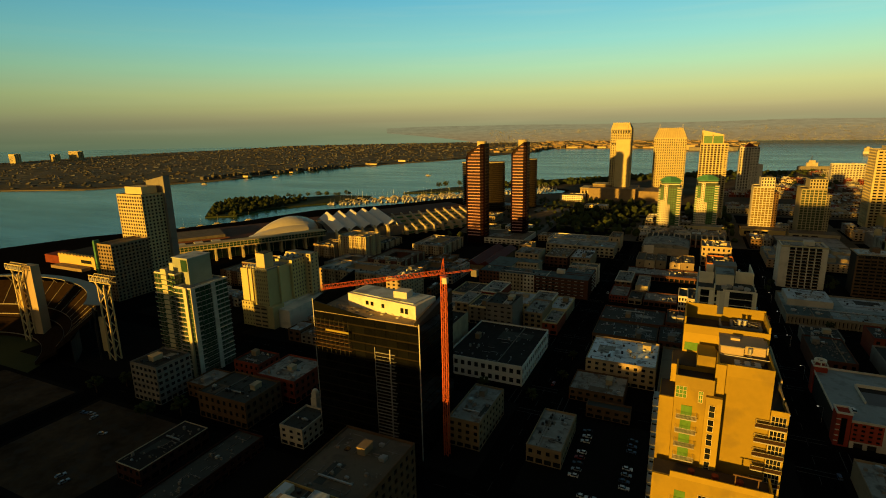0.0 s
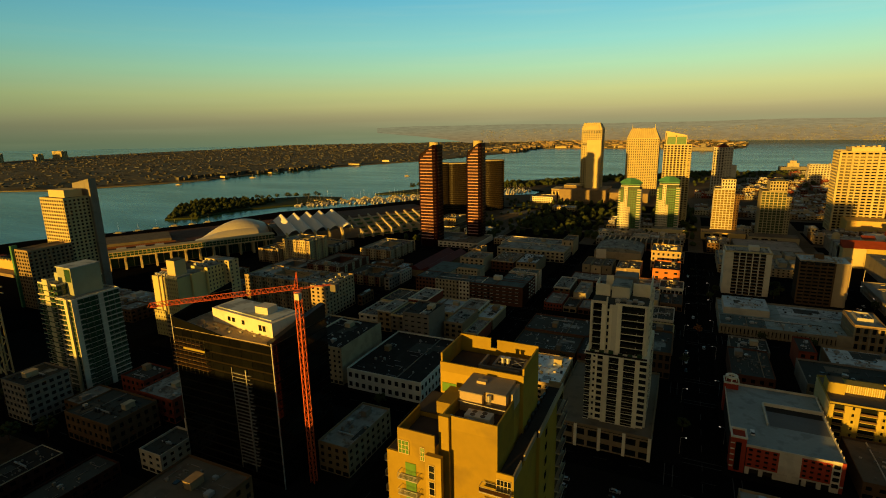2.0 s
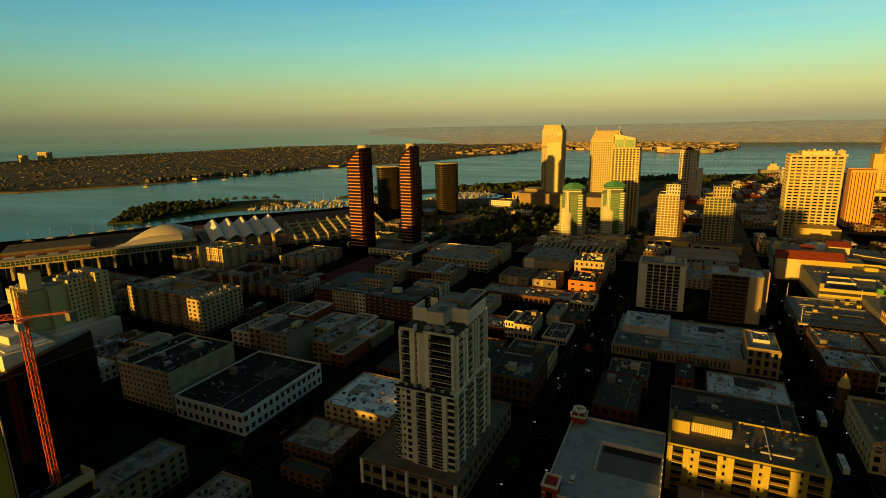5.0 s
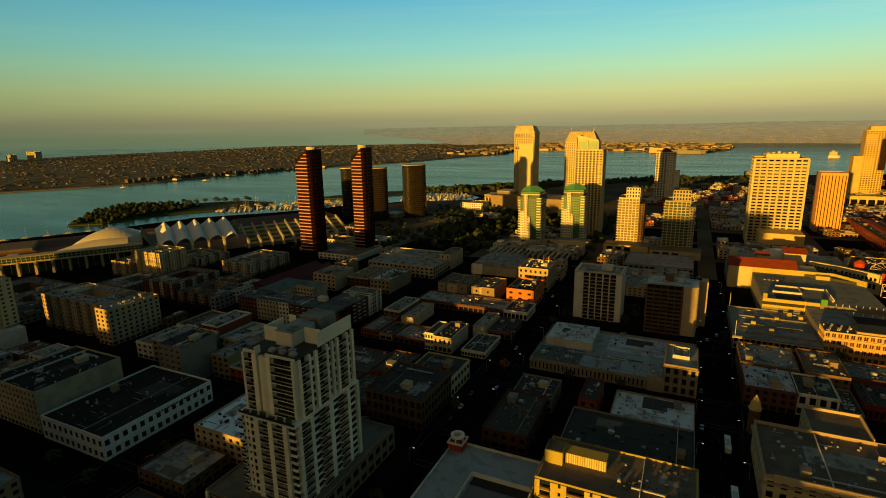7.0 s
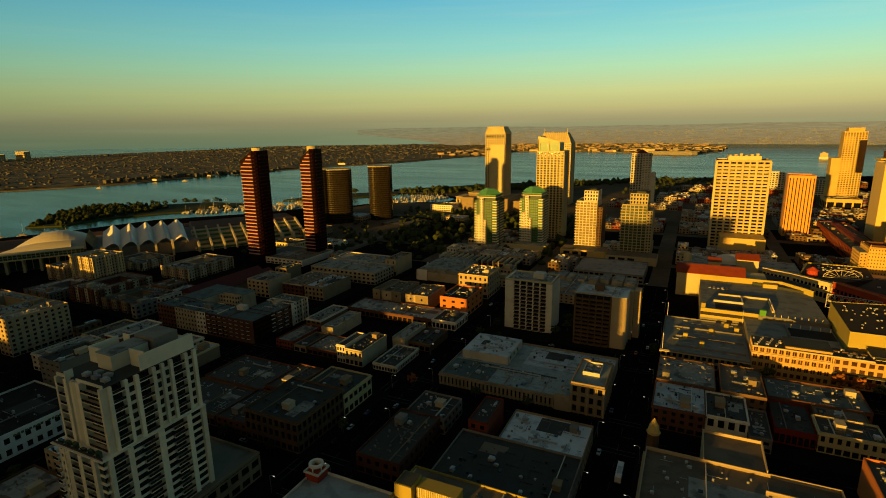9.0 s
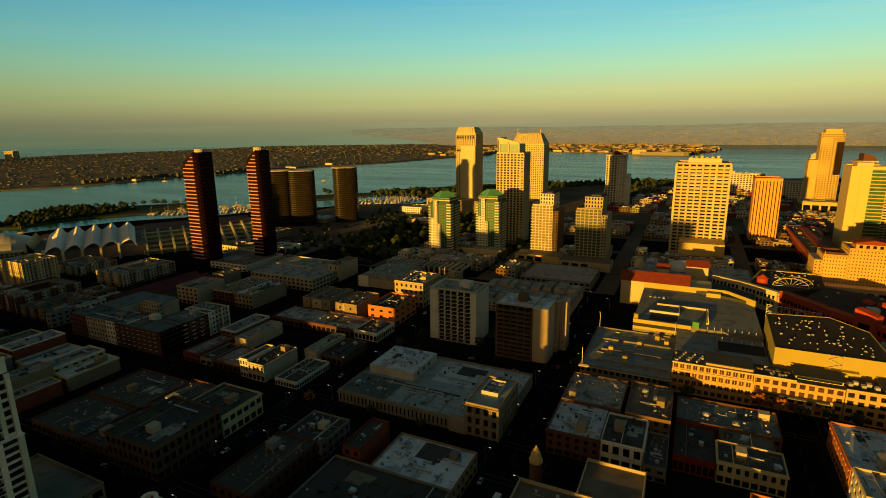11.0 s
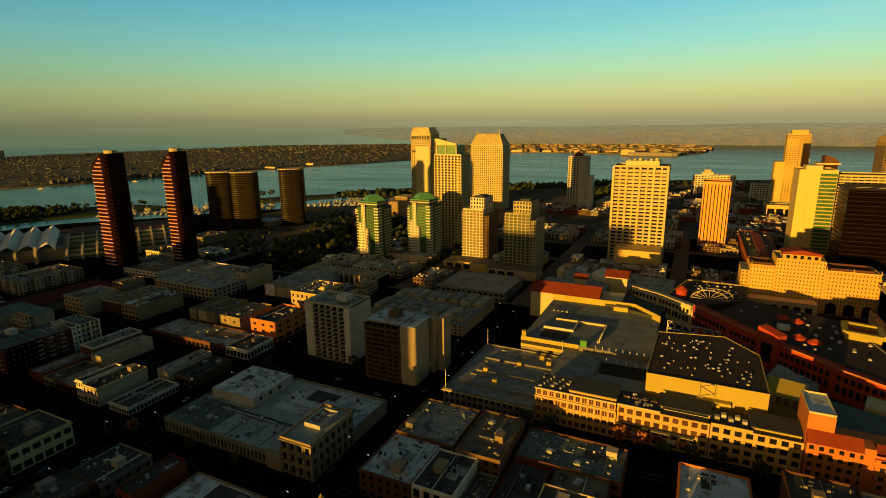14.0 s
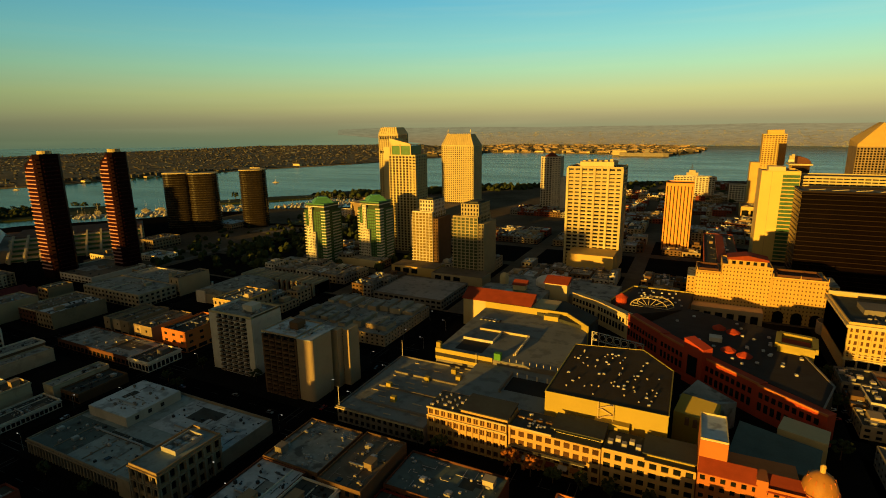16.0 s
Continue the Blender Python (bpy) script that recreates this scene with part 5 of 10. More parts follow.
part("roof_plinth", Geo().box(9, 17.6, 131.0, 131.4, 101.76, 103.4).box(9, 9.4, 131.4, 136.6, 101.76, 103.4), GREY, h)
tower_fan = part("condenser", ring(Geo(), 11.4, 17.8, 132.4, 137.4, 101.76, 103.2, 0.5).box(11.9, 17.3, 132.9, 136.9, 101.76, 102.6), GREY, h, "open condenser with two large fans")
for k in range(2):
    part("fan", Geo().cyl(13.3 + 2.8 * k, 134.9, 1.2, 102.6, 103.1, 16), STEEL_DARK, tower_fan)
    for q in (-1, 1):
        part("fan_guard", Geo().bar((12.3 + 2.8 * k, 134.9 - q, 103.2), (14.3 + 2.8 * k, 134.9 + q, 103.2), 0.16), METAL, tower_fan)
for k in range(2):
    part("exhaust_flue", Geo().cyl(13.2 + k * 1.1, 134, 0.38, 102.3, 104.2, 10).cyl(13.2 + k * 1.1, 134, 0.5, 104.2, 104.5, 10), METAL, h)
part("mid_wall", Geo().box(-0.5, 8.38, 121, 128.95, 0, 96.6), LEMON, h)
part("mid_terrace", Geo().box(-0.4, 8.38, 121, 128.9, 96.6, 96.75), DECK, h)
part("plant_house", Geo().box(9.0, 17.6, 122.6, 128.6, 98.53, 102.4).box(9.0, 13.4, 121.4, 122.6, 98.53, 102.4), SAND, h, "sand-coloured plant house")
part("plant_house_roof", Geo().box(8.8, 17.6, 122.4, 128.8, 102.4, 102.6).box(8.8, 13.6, 121.2, 122.4, 102.4, 102.6), GREY, h)
part("roof_hatch", Geo().box(11, 12.8, 125, 126.2, 102.6, 103.1), SAND, h)
for zz in (99.4, 101.2):
    part("steam_pipe", Geo().cyl(14.6, 121.9, 0.45, zz, zz + 1.2, 10), METAL, h)
part("wall_pipe", Geo().bar((8.9, 121.0, 100.6), (18.2, 120.6, 100.6), 0.18), METAL, h)
part("stair_wall", Geo().box(4.6, 8.2, 120.5, 127, 96.76, 99.8), LEMON, h)
part("green_window", Geo().box(1.9, 5.0, 128.9, 129.0, 97.2, 99.2), GREEN_WIN, h)
part("front_left_wall", Geo().box(0.6, 8, 112.4, 120.95, 0, 95.6), LEMON, h)
part("front_left_parapet", Geo().box(0.6, 8, 112.4, 112.7, 95.6, 98).box(0.6, 0.9, 112.7, 120.9, 95.6, 98), LEMON, h)
part("front_left_deck", Geo().box(0.95, 8, 112.75, 120.9, 95.6, 95.72), DECK, h)
part("front_right_wall", Geo().box(8.4, 18.6, 115, 124.4, 0, 98.4), LEMON, h)
part("side_wall", Geo().box(8.4, 18.3, 124.42, 128.9, 0, 98.4), LEMON, h)
part("corner_strip", Geo().box(8.0, 9.9, 114.2, 114.98, 0, 101), LEMON, h)
part("front_right_parapet", Geo().box(8.4, 18.6, 115, 115.3, 98.4, 101).box(18.3, 18.6, 115.3, 124.4, 98.4, 101).box(8.4, 8.7, 115.3, 121.3, 98.4, 101), LEMON, h)
part("side_panel", Geo().box(17.7, 18.32, 124.4, 128.9, 98.4, 102.0), STONE, h, "unpainted grey side panel")
part("front_right_deck", Geo().box(8.75, 18.25, 115.35, 128.9, 98.4, 98.52), DECK, h)
fan = part("cooling_unit", Geo().box(11.6, 16.4, 117.2, 119.6, 98.53, 100.4), WHITE, h, "white rooftop cooling unit with four fans")
for k in range(4):
    part("fan", Geo().cyl(13.0 + (k % 2) * 1.9, 117.85 + (k // 2) * 1.1, 0.48, 100.4, 100.46, 12), STEEL_DARK, fan)
duct = part("duct", Geo().bar((9.6, 116.0, 99.5), (12.6, 116.2, 99.4), 1.3).bar((12.4, 116.2, 99.5), (16.6, 116.3, 98.9), 1.5), METAL, h, "dull silver duct")
for k in range(3):
    part("duct_elbow", Geo().cyl(9.7 + 0.8 * k, 115.9, 0.4, 99.2, 100.5 - 0.3 * k, 9), METAL, duct)
part("strip_wall", Geo().box(6.6, 9.6, 111.4, 112.35, 0, 94.6), LEMON, h)
part("side_wing", Geo().box(-2.4, 0.55, 113.4, 122, 0, 92.2), LEMON, h)
part("side_wing_deck", Geo().box(-2.2, 0.5, 113.7, 121.8, 92.2, 92.3), DECK, h)
part("right_wing", Geo().box(18.65, 21.8, 114.2, 128.98, 0, 91.4).box(19.05, 22.4, 129, 150, 0, 91.4).box(18.65, 21.8, 114.2, 114.5, 91.4, 92.8), LEMON, h)
part("right_wing_parapet", Geo().box(21.5, 21.8, 114.5, 119, 91.4, 92.8).box(21.5, 21.8, 121, 128.98, 91.4, 92.6).box(22.1, 22.4, 129, 150, 91.4, 92.9).box(19.05, 22.1, 149.7, 150, 91.4, 92.9), STONE, h, "bare grey parapet")
part("right_wing_deck", Geo().box(18.7, 21.45, 114.55, 128.98, 91.4, 91.52).box(19.1, 22.05, 129, 149.65, 91.4, 91.52), DECK, h)
for k in range(8):
    part("service_duct", Geo().box(19.1, 19.5, 129.6 + k * 2.4, 131 + k * 2.4, 91.53, 92.3 + 0.2 * (k % 3)), STEEL_DARK, h)
for k in range(10):
    bal = part("balcony", Geo().box(22.42, 23.5, 143.4, 149.8, 88.6 - k * 3.25, 88.9 - k * 3.25), STONE, h)
    part("railing", Geo().box(23.42, 23.48, 143.4, 149.8, 88.9 - k * 3.25, 89.8 - k * 3.25), STEEL_DARK, bal)
    part("balcony_door", Geo().box(22.38, 22.43, 143.8, 149.4, 88.95 - k * 3.25, 91.1 - k * 3.25), GLASS_DARK, h)
    part("window_pane", Geo().box(22.36, 22.44, 133.4, 135, 88.9 - k * 3.25, 90.4 - k * 3.25), GLASS, h)
part("lower_wall", Geo().box(-2.4, 19.5, 106, 111.3, 0, 78), LEMON, h)
part("lower_parapet", Geo().box(1, 19.5, 106, 106.3, 78, 79.3).box(19.2, 19.5, 106.3, 111.3, 78, 79.3), LEMON, h)
part("lower_deck", Geo().box(-2.3, 19.15, 106.35, 111.3, 78, 78.12), DECK, h)


def framed_pane(parent, x0, x1, y, z0, z1, glass, cols=3, rows=3):
    w = part("window_pane", Geo().box(x0, x1, y - 0.04, y + 0.1, z0, z1), glass, parent)
    g = Geo()
    for k in range(cols + 1):
        xx = x0 + (x1 - x0) * k / cols
        g.box(xx - 0.05, xx + 0.05, y - 0.1, y - 0.03, z0, z1)
    for k in range(rows + 1):
        zz = z0 + (z1 - z0) * k / rows
        g.box(x0, x1, y - 0.11, y - 0.025, zz - 0.05, zz + 0.05)
    part("window_frame", g, CREAM, w)


framed_pane(h, 0.8, 2.9, 112.35, 93.1, 95.7, GREEN_WIN)
framed_pane(h, 5.2, 6.0, 112.35, 92.6, 95.2, GREEN_WIN, 2, 3)
for k in range(24):
    z = 90.2 - k * 3.25
    if z < 64:
        break
    framed_pane(h, 7.3, 8.4, 111.36, z, z + 2.7, GLASS, 1, 2)
    if not 74 <= z <= 75:
        zb = z - 1.4
        if zb > 79 or zb < 74:
            yb = 112.3 if zb > 79 else 105.95
            bal = part("balcony", Geo().box(1.2, 5.2, yb - 1.5, yb, zb, zb + 0.2), METAL, h)
            rail_g = ring(Geo(), 1.2, 5.2, yb - 1.5, yb + 0.3, zb + 1.15, zb + 1.22, 0.07)
            for j in range(17):
                rail_g.box(1.2 + j * 0.25, 1.24 + j * 0.25, yb - 1.5, yb - 1.45, zb + 0.2, zb + 1.15)
            part("railing", rail_g, METAL, bal)
            part("window_pane", Geo().box(2.1, 4.2, yb - 0.05, yb + 0.1, zb + 0.25, zb + 2.6), GREEN_WIN, h)
    zr = z - 1.2
    if zr < 89.5:
        framed_pane(h, 18.8, 21.4, 114.16, zr + 0.3, zr + 2.6, GLASS, 4, 2)
        bal = part("balcony", Geo().box(16.0, 21.5, 112.9, 114.1, zr, zr + 0.2), METAL, h)
        part("railing", ring(Geo(), 16.0, 21.5, 112.9, 114.4, zr + 1.1, zr + 1.18, 0.07), METAL, bal)
        part("balcony_panel", Geo().box(16.0, 21.5, 112.92, 112.96, zr + 0.3, zr + 1.05), GLASS_BROWN, bal)
    if z < 74:
        framed_pane(h, 6.6, 9.6, 105.96, z - 1, z + 1.3, GLASS, 4, 2)
        framed_pane(h, 11.5, 14.0, 105.96, z - 1, z + 1.3, GLASS, 4, 2)
    for j in range(2):
        part("side_balcony", Geo().box(-3.6, -2.42, 114.4 + j * 4, 117.4 + j * 4, z - 1.5, z - 1.3).box(-3.6, -3.54, 114.4 + j * 4, 117.4 + j * 4, z - 1.3, z - 0.2), METAL, h)
for k in range(3):
    part("terrace_table", Geo().cyl(5 + k * 4.5, 108.6, 0.7, 78.12, 78.9, 8), BRICK, h)
part("terrace_pergola", Geo().bar((13, 107.2, 78.12), (13, 107.2, 81), 0.2).bar((17, 107.2, 78.12), (17, 107.2, 81), 0.2).bar((12.5, 107.2, 81), (17.5, 107.2, 81), 0.25), BROWN, h)

# white stepped apartment tower
BRIGHT_WHITE = mat("bright_white_paint", (0.80, 0.74, 0.56), 0.8, 0.12, 0.1, 1.2, stain=0.08)
h = thing("white_tower", "grey-white stepped apartment tower with dark balconies over a podium", "tower", 20, 297, 0.15)
RECTS.append((-8, 42, 266, 338))
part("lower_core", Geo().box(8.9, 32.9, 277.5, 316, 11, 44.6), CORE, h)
clad(h, "E", 7.3, 34.4, 276, 11, 44.6, 3.05, ((2.6, "l"), (3.0, "s"), (2.6, "g"), (2.6, "w"), (4.6, "l"), (2.2, "w"), (5.2, "l"), (2.0, "w"), (3, "g")), BRIGHT_WHITE, rail=RAIL, proud=0.95)
clad(h, "N", 277.45, 316, 34.4, 11, 44.6, 3.05, ((1.6, "w"), (5.4, "l"), (2, "w"), (4, "g"), (6, "l"), (2.6, "w"), (4, "g"), (6, "l"), (2, "w"), (5, "g"), (2, "w")), BRIGHT_WHITE, rail=RAIL, proud=0.95)
part("south_wall", Geo().box(7.3, 8.7, 277.45, 316, 11, 44.6), BRIGHT_WHITE, h)
part("lower_roof", Geo().box(6.6, 35.1, 275.3, 316.5, 44.6, 44.95), BRIGHT_WHITE, h)
part("lower_parapet", Geo().box(7.3, 34.4, 276, 276.15, 44.95, 45.9), RAIL, h)
for k in range(6):
    part("planter", Geo().box(9 + k * 4.2, 11.2 + k * 4.2, 276.6, 277.6, 44.95, 46.1 + 0.5 * (k % 3)), DEEP_GREEN, h)
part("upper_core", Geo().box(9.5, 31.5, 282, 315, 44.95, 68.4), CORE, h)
clad(h, "E", 8, 33, 280.5, 44.95, 68.4, 3.2, ((1.2, "w"), (4.2, "l"), (2, "w"), (1.6, "g"), (1.4, "w"), (2.4, "w"), (2, "w"), (7.4, "l"), (3.2, "l"), (1.2, "w")), BRIGHT_WHITE, rail=RAIL, proud=0.95)
clad(h, "N", 281.95, 316, 33, 44.95, 68.4, 3.2, ((1.0, "w"), (4.4, "l"), (1.2, "w"), (2.6, "g"), (1.4, "w"), (5, "l"), (1.4, "w"), (2.2, "g"), (1.2, "w"), (2.2, "g"), (1.2, "w"), (5, "l"), (1.4, "w"), (2.4, "g"), (1.4, "w")), BRIGHT_WHITE, rail=RAIL, proud=0.95)
part("south_wall", Geo().box(8, 9.4, 281.95, 316, 44.95, 68.4), BRIGHT_WHITE, h)
part("fin_wall", Geo().box(15.0, 15.5, 279.3, 282, 44.95, 71.6).box(18.2, 18.7, 279.6, 282, 44.95, 68.4), BRIGHT_WHITE, h)
part("upper_roof", Geo().box(8, 33, 280.8, 316, 68.4, 68.75), ROOF_DARK, h)
part("upper_parapet", Geo().box(8, 15, 280.5, 280.8, 68.4, 69.6).box(19, 33, 280.5, 280.8, 68.4, 69.4), BRIGHT_WHITE, h)
part("roof_house", Geo().box(16, 24, 290, 304, 68.75, 74.4), BRIGHT_WHITE, h)
part("roof_house_roof", Geo().box(15.8, 24.2, 289.8, 304.2, 74.4, 74.7), ROOF_GREY, h)
part("screen_wall", Geo().box(8.2, 15, 292, 292.5, 68.75, 74.6).box(8.2, 8.6, 292.5, 303, 68.75, 74.6).box(11.5, 15, 303, 303.4, 68.75, 76), BRIGHT_WHITE, h)
part("screen_wall", Geo().box(25, 32.58, 296, 296.5, 68.75, 75), BRIGHT_WHITE, h)
part("screen_wall", Geo().box(32.6, 33, 294, 316, 68.75, 74.6), BRIGHT_WHITE, h)
part("rear_house", Geo().box(15, 26, 305, 315, 68.75, 75.5), GREY, h)
for k in range(5):
    placed("roof_unit", "roof_unit", unit_roof_unit, METAL, h, (19.5 + k * 2.5, 284 + (k % 2) * 2.4, 68.76), (2.2, 2.2, 1.6), 90 * (k % 2))
shell(h, -7, 39, 268, 337, 0.15, 10.4, TAN, GLASS, "EN", 5.6, 5.1, 0.72, 0.66, 0.5, True, True, name="podium_wall")
part("podium_roof", Geo().box(-6.7, 38.7, 268.3, 336.7, 10.4, 10.95), ROOF_TAN, h)
part("podium_parapet", ring(Geo(), -7, 39, 268, 337, 10.95, 12, 0.4), TAN, h)
for k in range(5):
    part("portal_column", Geo().box(-6.4 + k * 11, -5.0 + k * 11, 267.3, 267.98, 0.15, 11.6), BRIGHT_WHITE, h)

# ---- town blocks along the walk ----
ROOF_TEAL = mat("teal_grey_membrane", (0.10, 0.145, 0.14), 0.85, 0.35, 0.09, 0.7, stain=0.5)
WAREHOUSE = building("white two-storey warehouse with a black roof and rows of windows", -129, -80, 273, 335, 11.8, mat("fresh_white_paint", (0.74, 0.76, 0.70), 0.8, 0.1, 0.1, 1.2), BLACK_FELT, "warehouse", "warehouse", bay=4.4, ww=0.55, storey=5.5, units=2, shop=False, hut=True)
building("tan apartment block with a blank pale side wall", -175, -133, 274, 319, 23, STONE, BLACK_FELT, "apartment block", "apartment_block", sides="E", storey=3.3, bay=3.4, ww=0.4, wh=0.5, units=5)
building("narrow concrete block with a pale windowless flank", -127, -107, 338, 364, 25, GREY, ROOF_DARK, "building", "building", sides="E", bay=5, ww=0.5, wh=0.3)
building("low building with a patched grey roof", -52, -23, 270, 294, 6.3, BROWN, ROOF_GREY, units=4)
building("cream four-storey building with a patchy white roof", -48, -9, 297, 334, 13.2, SAND, mat("blue_white_coating", (0.62, 0.74, 0.80), 0.8, 0.3, 0.09, 0.7, stain=0.6), units=14, storey=3.4)
building("low building with a big dark teal roof", 112.5, 168.5, 358, 393, 9.4, GREY, ROOF_DARK, units=14)
building("white-roofed shop with rooftop vents", 130, 168.5, 393.4, 421, 8.8, TAN, ROOF_WHITE, units=9)
building("dark brick building with a tar roof", 76, 98, 357, 398, 9, BRICK_DARK, ROOF_DARK)
building("low flat building with a dome skylight", 78, 100, 398.5, 421, 8, GREY, ROOF_DARK)
building("small red brick building with a tall blank wall", 114, 123.4, 396, 420.6, 13, BRICK, ROOF_DARK, sides="E", hut=False)
building("brown stone block with tall arched windows and a tar roof", 10.7, 44, 356, 392, 15.8, BROWN, ROOF_DARK, storey=5, bay=3.6, ww=0.6, wh=0.66, cornice=0.6, units=5)
building("cream-fronted shop building with a band of wide windows", 16, 44, 392.3, 419, 11.5, CREAM, ROOF_DARK, storey=5, bay=4.6, ww=0.72, wh=0.5, cornice=0.5, units=5)
building("low dark brick shop with a tar roof", -11, 9.8, 357, 388, 6.4, BRICK_DARK, ROOF_DARK, units=2)
building("low brick shop with one white side wall", -8, 10, 389, 419, 8.6, BRICK_DARK, ROOF_DARK, units=3)
building("low brown brick garage with a tar roof", -54, -12, 357, 386, 5.6, BROWN, ROOF_DARK, units=4)
building("low brick workshop with a tar roof", -54, -9, 387, 419, 6.2, BRICK_DARK, ROOF_DARK, units=4)
h = thing("courtyard_block", "brick and cream apartment block round a courtyard under a teal-grey roof", "apartment block", -122, 475, 0.15)
RECTS.append((-175, -71, 444, 507))
for xa, xb, ya, yb in ((-174, -73, 446, 467), (-174, -150, 467.1, 505), (-98, -73, 467.1, 505), (-149.9, -128, 490, 505)):
    part("roof", Geo().box(xa + 0.3, xb - 0.3, ya + 0.3, yb - 0.3, 16.6, 17.1), ROOF_TEAL, h)
    part("rear_wall", Geo().box(xa + 0.5, xb - 0.5, ya + 0.5, yb - 0.5, 0.15, 16.6), STONE, h)
for xa, xb, wall_, ww_ in ((-174, -154, BRICK_DARK, 0.5), (-154, -131, STONE, 0.42), (-131, -121, WHITE, 0.5), (-121, -73, BRICK_DARK, 0.55)):
    shell(h, xa, xb, 446, 467, 0.15, 17.6, wall_, GLASS, "E", 3.3, 3.4, ww_, 0.52, 0.3, False, sheet=True)
for ya, yb, wall_ in ((446.05, 461, BRICK_DARK), (461.05, 486, BRICK_DARK), (486.05, 492, WHITE), (492.05, 505, STONE)):
    shell(h, -98, -73, ya, yb, 0.15, 17.6 if wall_ is BRICK_DARK else 18.2, wall_, GLASS, "N", 3.3, 3.4, 0.5, 0.52, 0.3, False, sheet=True)
for k in range(5):
    part("balcony_rail", Geo().box(-120, -76, 445.4, 445.6, 3.6 + k * 3.1, 4.2 + k * 3.1), STEEL_DARK, h)
    for j in range(8):
        part("balcony", Geo().box(-118.6 + j * 5.6, -116 + j * 5.6, 445.2, 445.98, 3.2 + k * 3.1, 3.5 + k * 3.1), WHITE, h)
    for j in range(3):
        part("side_balcony", Geo().box(-72.98, -72.2, 464 + j * 7, 467.4 + j * 7, 3.2 + k * 3.1, 3.5 + k * 3.1), WHITE, h)
part("white_fin", Geo().box(-72.98, -72.1, 486, 486.8, 0.15, 18.4).box(-72.98, -72.1, 498, 498.8, 0.15, 18.4).box(-72.98, -72.1, 504, 505, 0.15, 18.4), WHITE, h)
shell(h, -152, -129, 485, 490, 0.15, 17, STONE, GLASS, "EN", 3.3, 3.4, 0.5, 0.52, 0.3, False, sheet=True, name="court_wall")
part("stair_house", Geo().box(-104, -97, 461, 466, 17.12, 20.6), WHITE, h)
part("lift_house", Geo().box(-88, -82, 482, 488, 17.12, 19.8), STONE, h)
part("plant_house", Geo().box(-132, -126, 455, 459, 17.12, 19.4), GREY, h)
rooftop(h, random.Random(71), -172, -106, 448, 465, 17.12, 8, False)
rooftop(h, random.Random(72), -96, -75, 470, 503, 17.12, 4, False)
part("court_deck", Geo().box(-150, -98, 467.2, 490, 0.15, 4), ROOF_TAN, h)
apartment_block("tan apartment block with stepped bays and a projecting corner", -302, -226, 367, 402, 26, SAND, TAN, ROOF_GREY, seg=6.4, storey=3.3, seed=299)
building("tan apartment wing with tall lit windows", -225.8, -211, 362, 402, 26.4, SAND, ROOF_GREY, "apartment block", "apartment_block", units=3, storey=3.3)
building("two-storey brick shop building with a white roof", 192.6, 216.8, 448, 478, 11.5, BRICK_DARK, ROOF_WHITE, sides="ES", cornice=0.5, units=4)
building("grey-roofed rear shop building", 192.6, 222, 478.3, 511, 12.0, BROWN, ROOF_GREY, sides="ES", units=5)
building("ornate white building with arched windows", 217, 235, 449, 475, 11.5, WHITE, ROOF_DARK, sides="ES", cornice=0.6, bay=4.4, ww=0.6, wh=0.7, storey=5.6, units=4)
building("brown brick building with a gravel roof", 224.3, 245, 475.4, 511, 13, BROWN, ROOF_TAN, sides="ES", units=8)
building("cream two-storey house with a lit upper front", 264.4, 290, 457, 474, 9.6, CREAM, ROOF_DARK, sides="ES", cornice=0.5, bay=3.4, ww=0.5, wh=0.6, storey=4.6, units=5)
building("brown rear house with a tar roof", 266, 288, 474.3, 488, 8.4, BROWN, ROOF_TAN, sides="S", units=5, hut=False)
building("low red shop with a dark roof", 247, 264, 458, 487, 7.2, mat("oxblood_paint", (0.17, 0.022, 0.014), 0.8, 0.2, 0.15, 1.5), ROOF_DARK, sides="ES", storey=6, bay=2.6, ww=0.55, wh=0.6, units=6, hut=False)
building("long brown hall with a teal-grey roof", 247, 292, 488.3, 513, 8.6, BRICK_DARK, ROOF_TEAL, sides="ES", units=8)
building("narrow orange building with a blank side wall", 274, 290, 404, 431, 15.5, ORANGE, ROOF_DARK, sides="E", units=6)
building("low grey market stalls with a stained roof", 235.4, 245, 446, 474, 6.5, GREY, ROOF_DARK, sides="E", units=6, hut=False)
building("triangular old theatre corner with a white roof", 313, 338, 470, 508, 12, ORANGE, ROOF_WHITE, sides="ES", units=9, cornice=0.6)

# painted letters on the warehouse's long side, too worn to read
for k in range(16):
    if k not in (8, 13):
        ob_ = new("sign_bar", mesh_of("sign_bar", Geo().box(-79.99, -79.95, 300 + k * 1.7, 301.2 + k * 1.7, 9.7, 10.9), mat("faded_green_paint", (0.10, 0.14, 0.08), 0.8)))
        ob_.parent = WAREHOUSE
        ob_.location = -WAREHOUSE.location

# building with golden-lit stepped parapets and a corner turret
h = thing("department_store", "old store with stepped golden parapets and a brown roof", "store", 225, 385, 0.15)
RECTS.append((192, 264, 360, 430))
shell(h, 193, 262, 362, 405, 0.15, 14, CREAM, GLASS, "ES", 4.6, 4.6, 0.5, 0.6, 0.3, False)
shell(h, 215, 238, 405.1, 428, 0.15, 14.6, CREAM, GLASS, "SN", 5, 4.6, 0.4, 0.5, 0.3, False, name="rear_wall")
part("roof", Geo().box(193.4, 261.6, 362.4, 404.6, 13.5, 14.02), ROOF_TAN, h)
part("rear_roof", Geo().box(215.4, 237.6, 405.2, 427.6, 14.1, 14.62), ROOF_TAN, h)
part("parapet", ring(Geo(), 193, 262, 362, 405, 14.02, 15.6, 0.4), SAND, h)
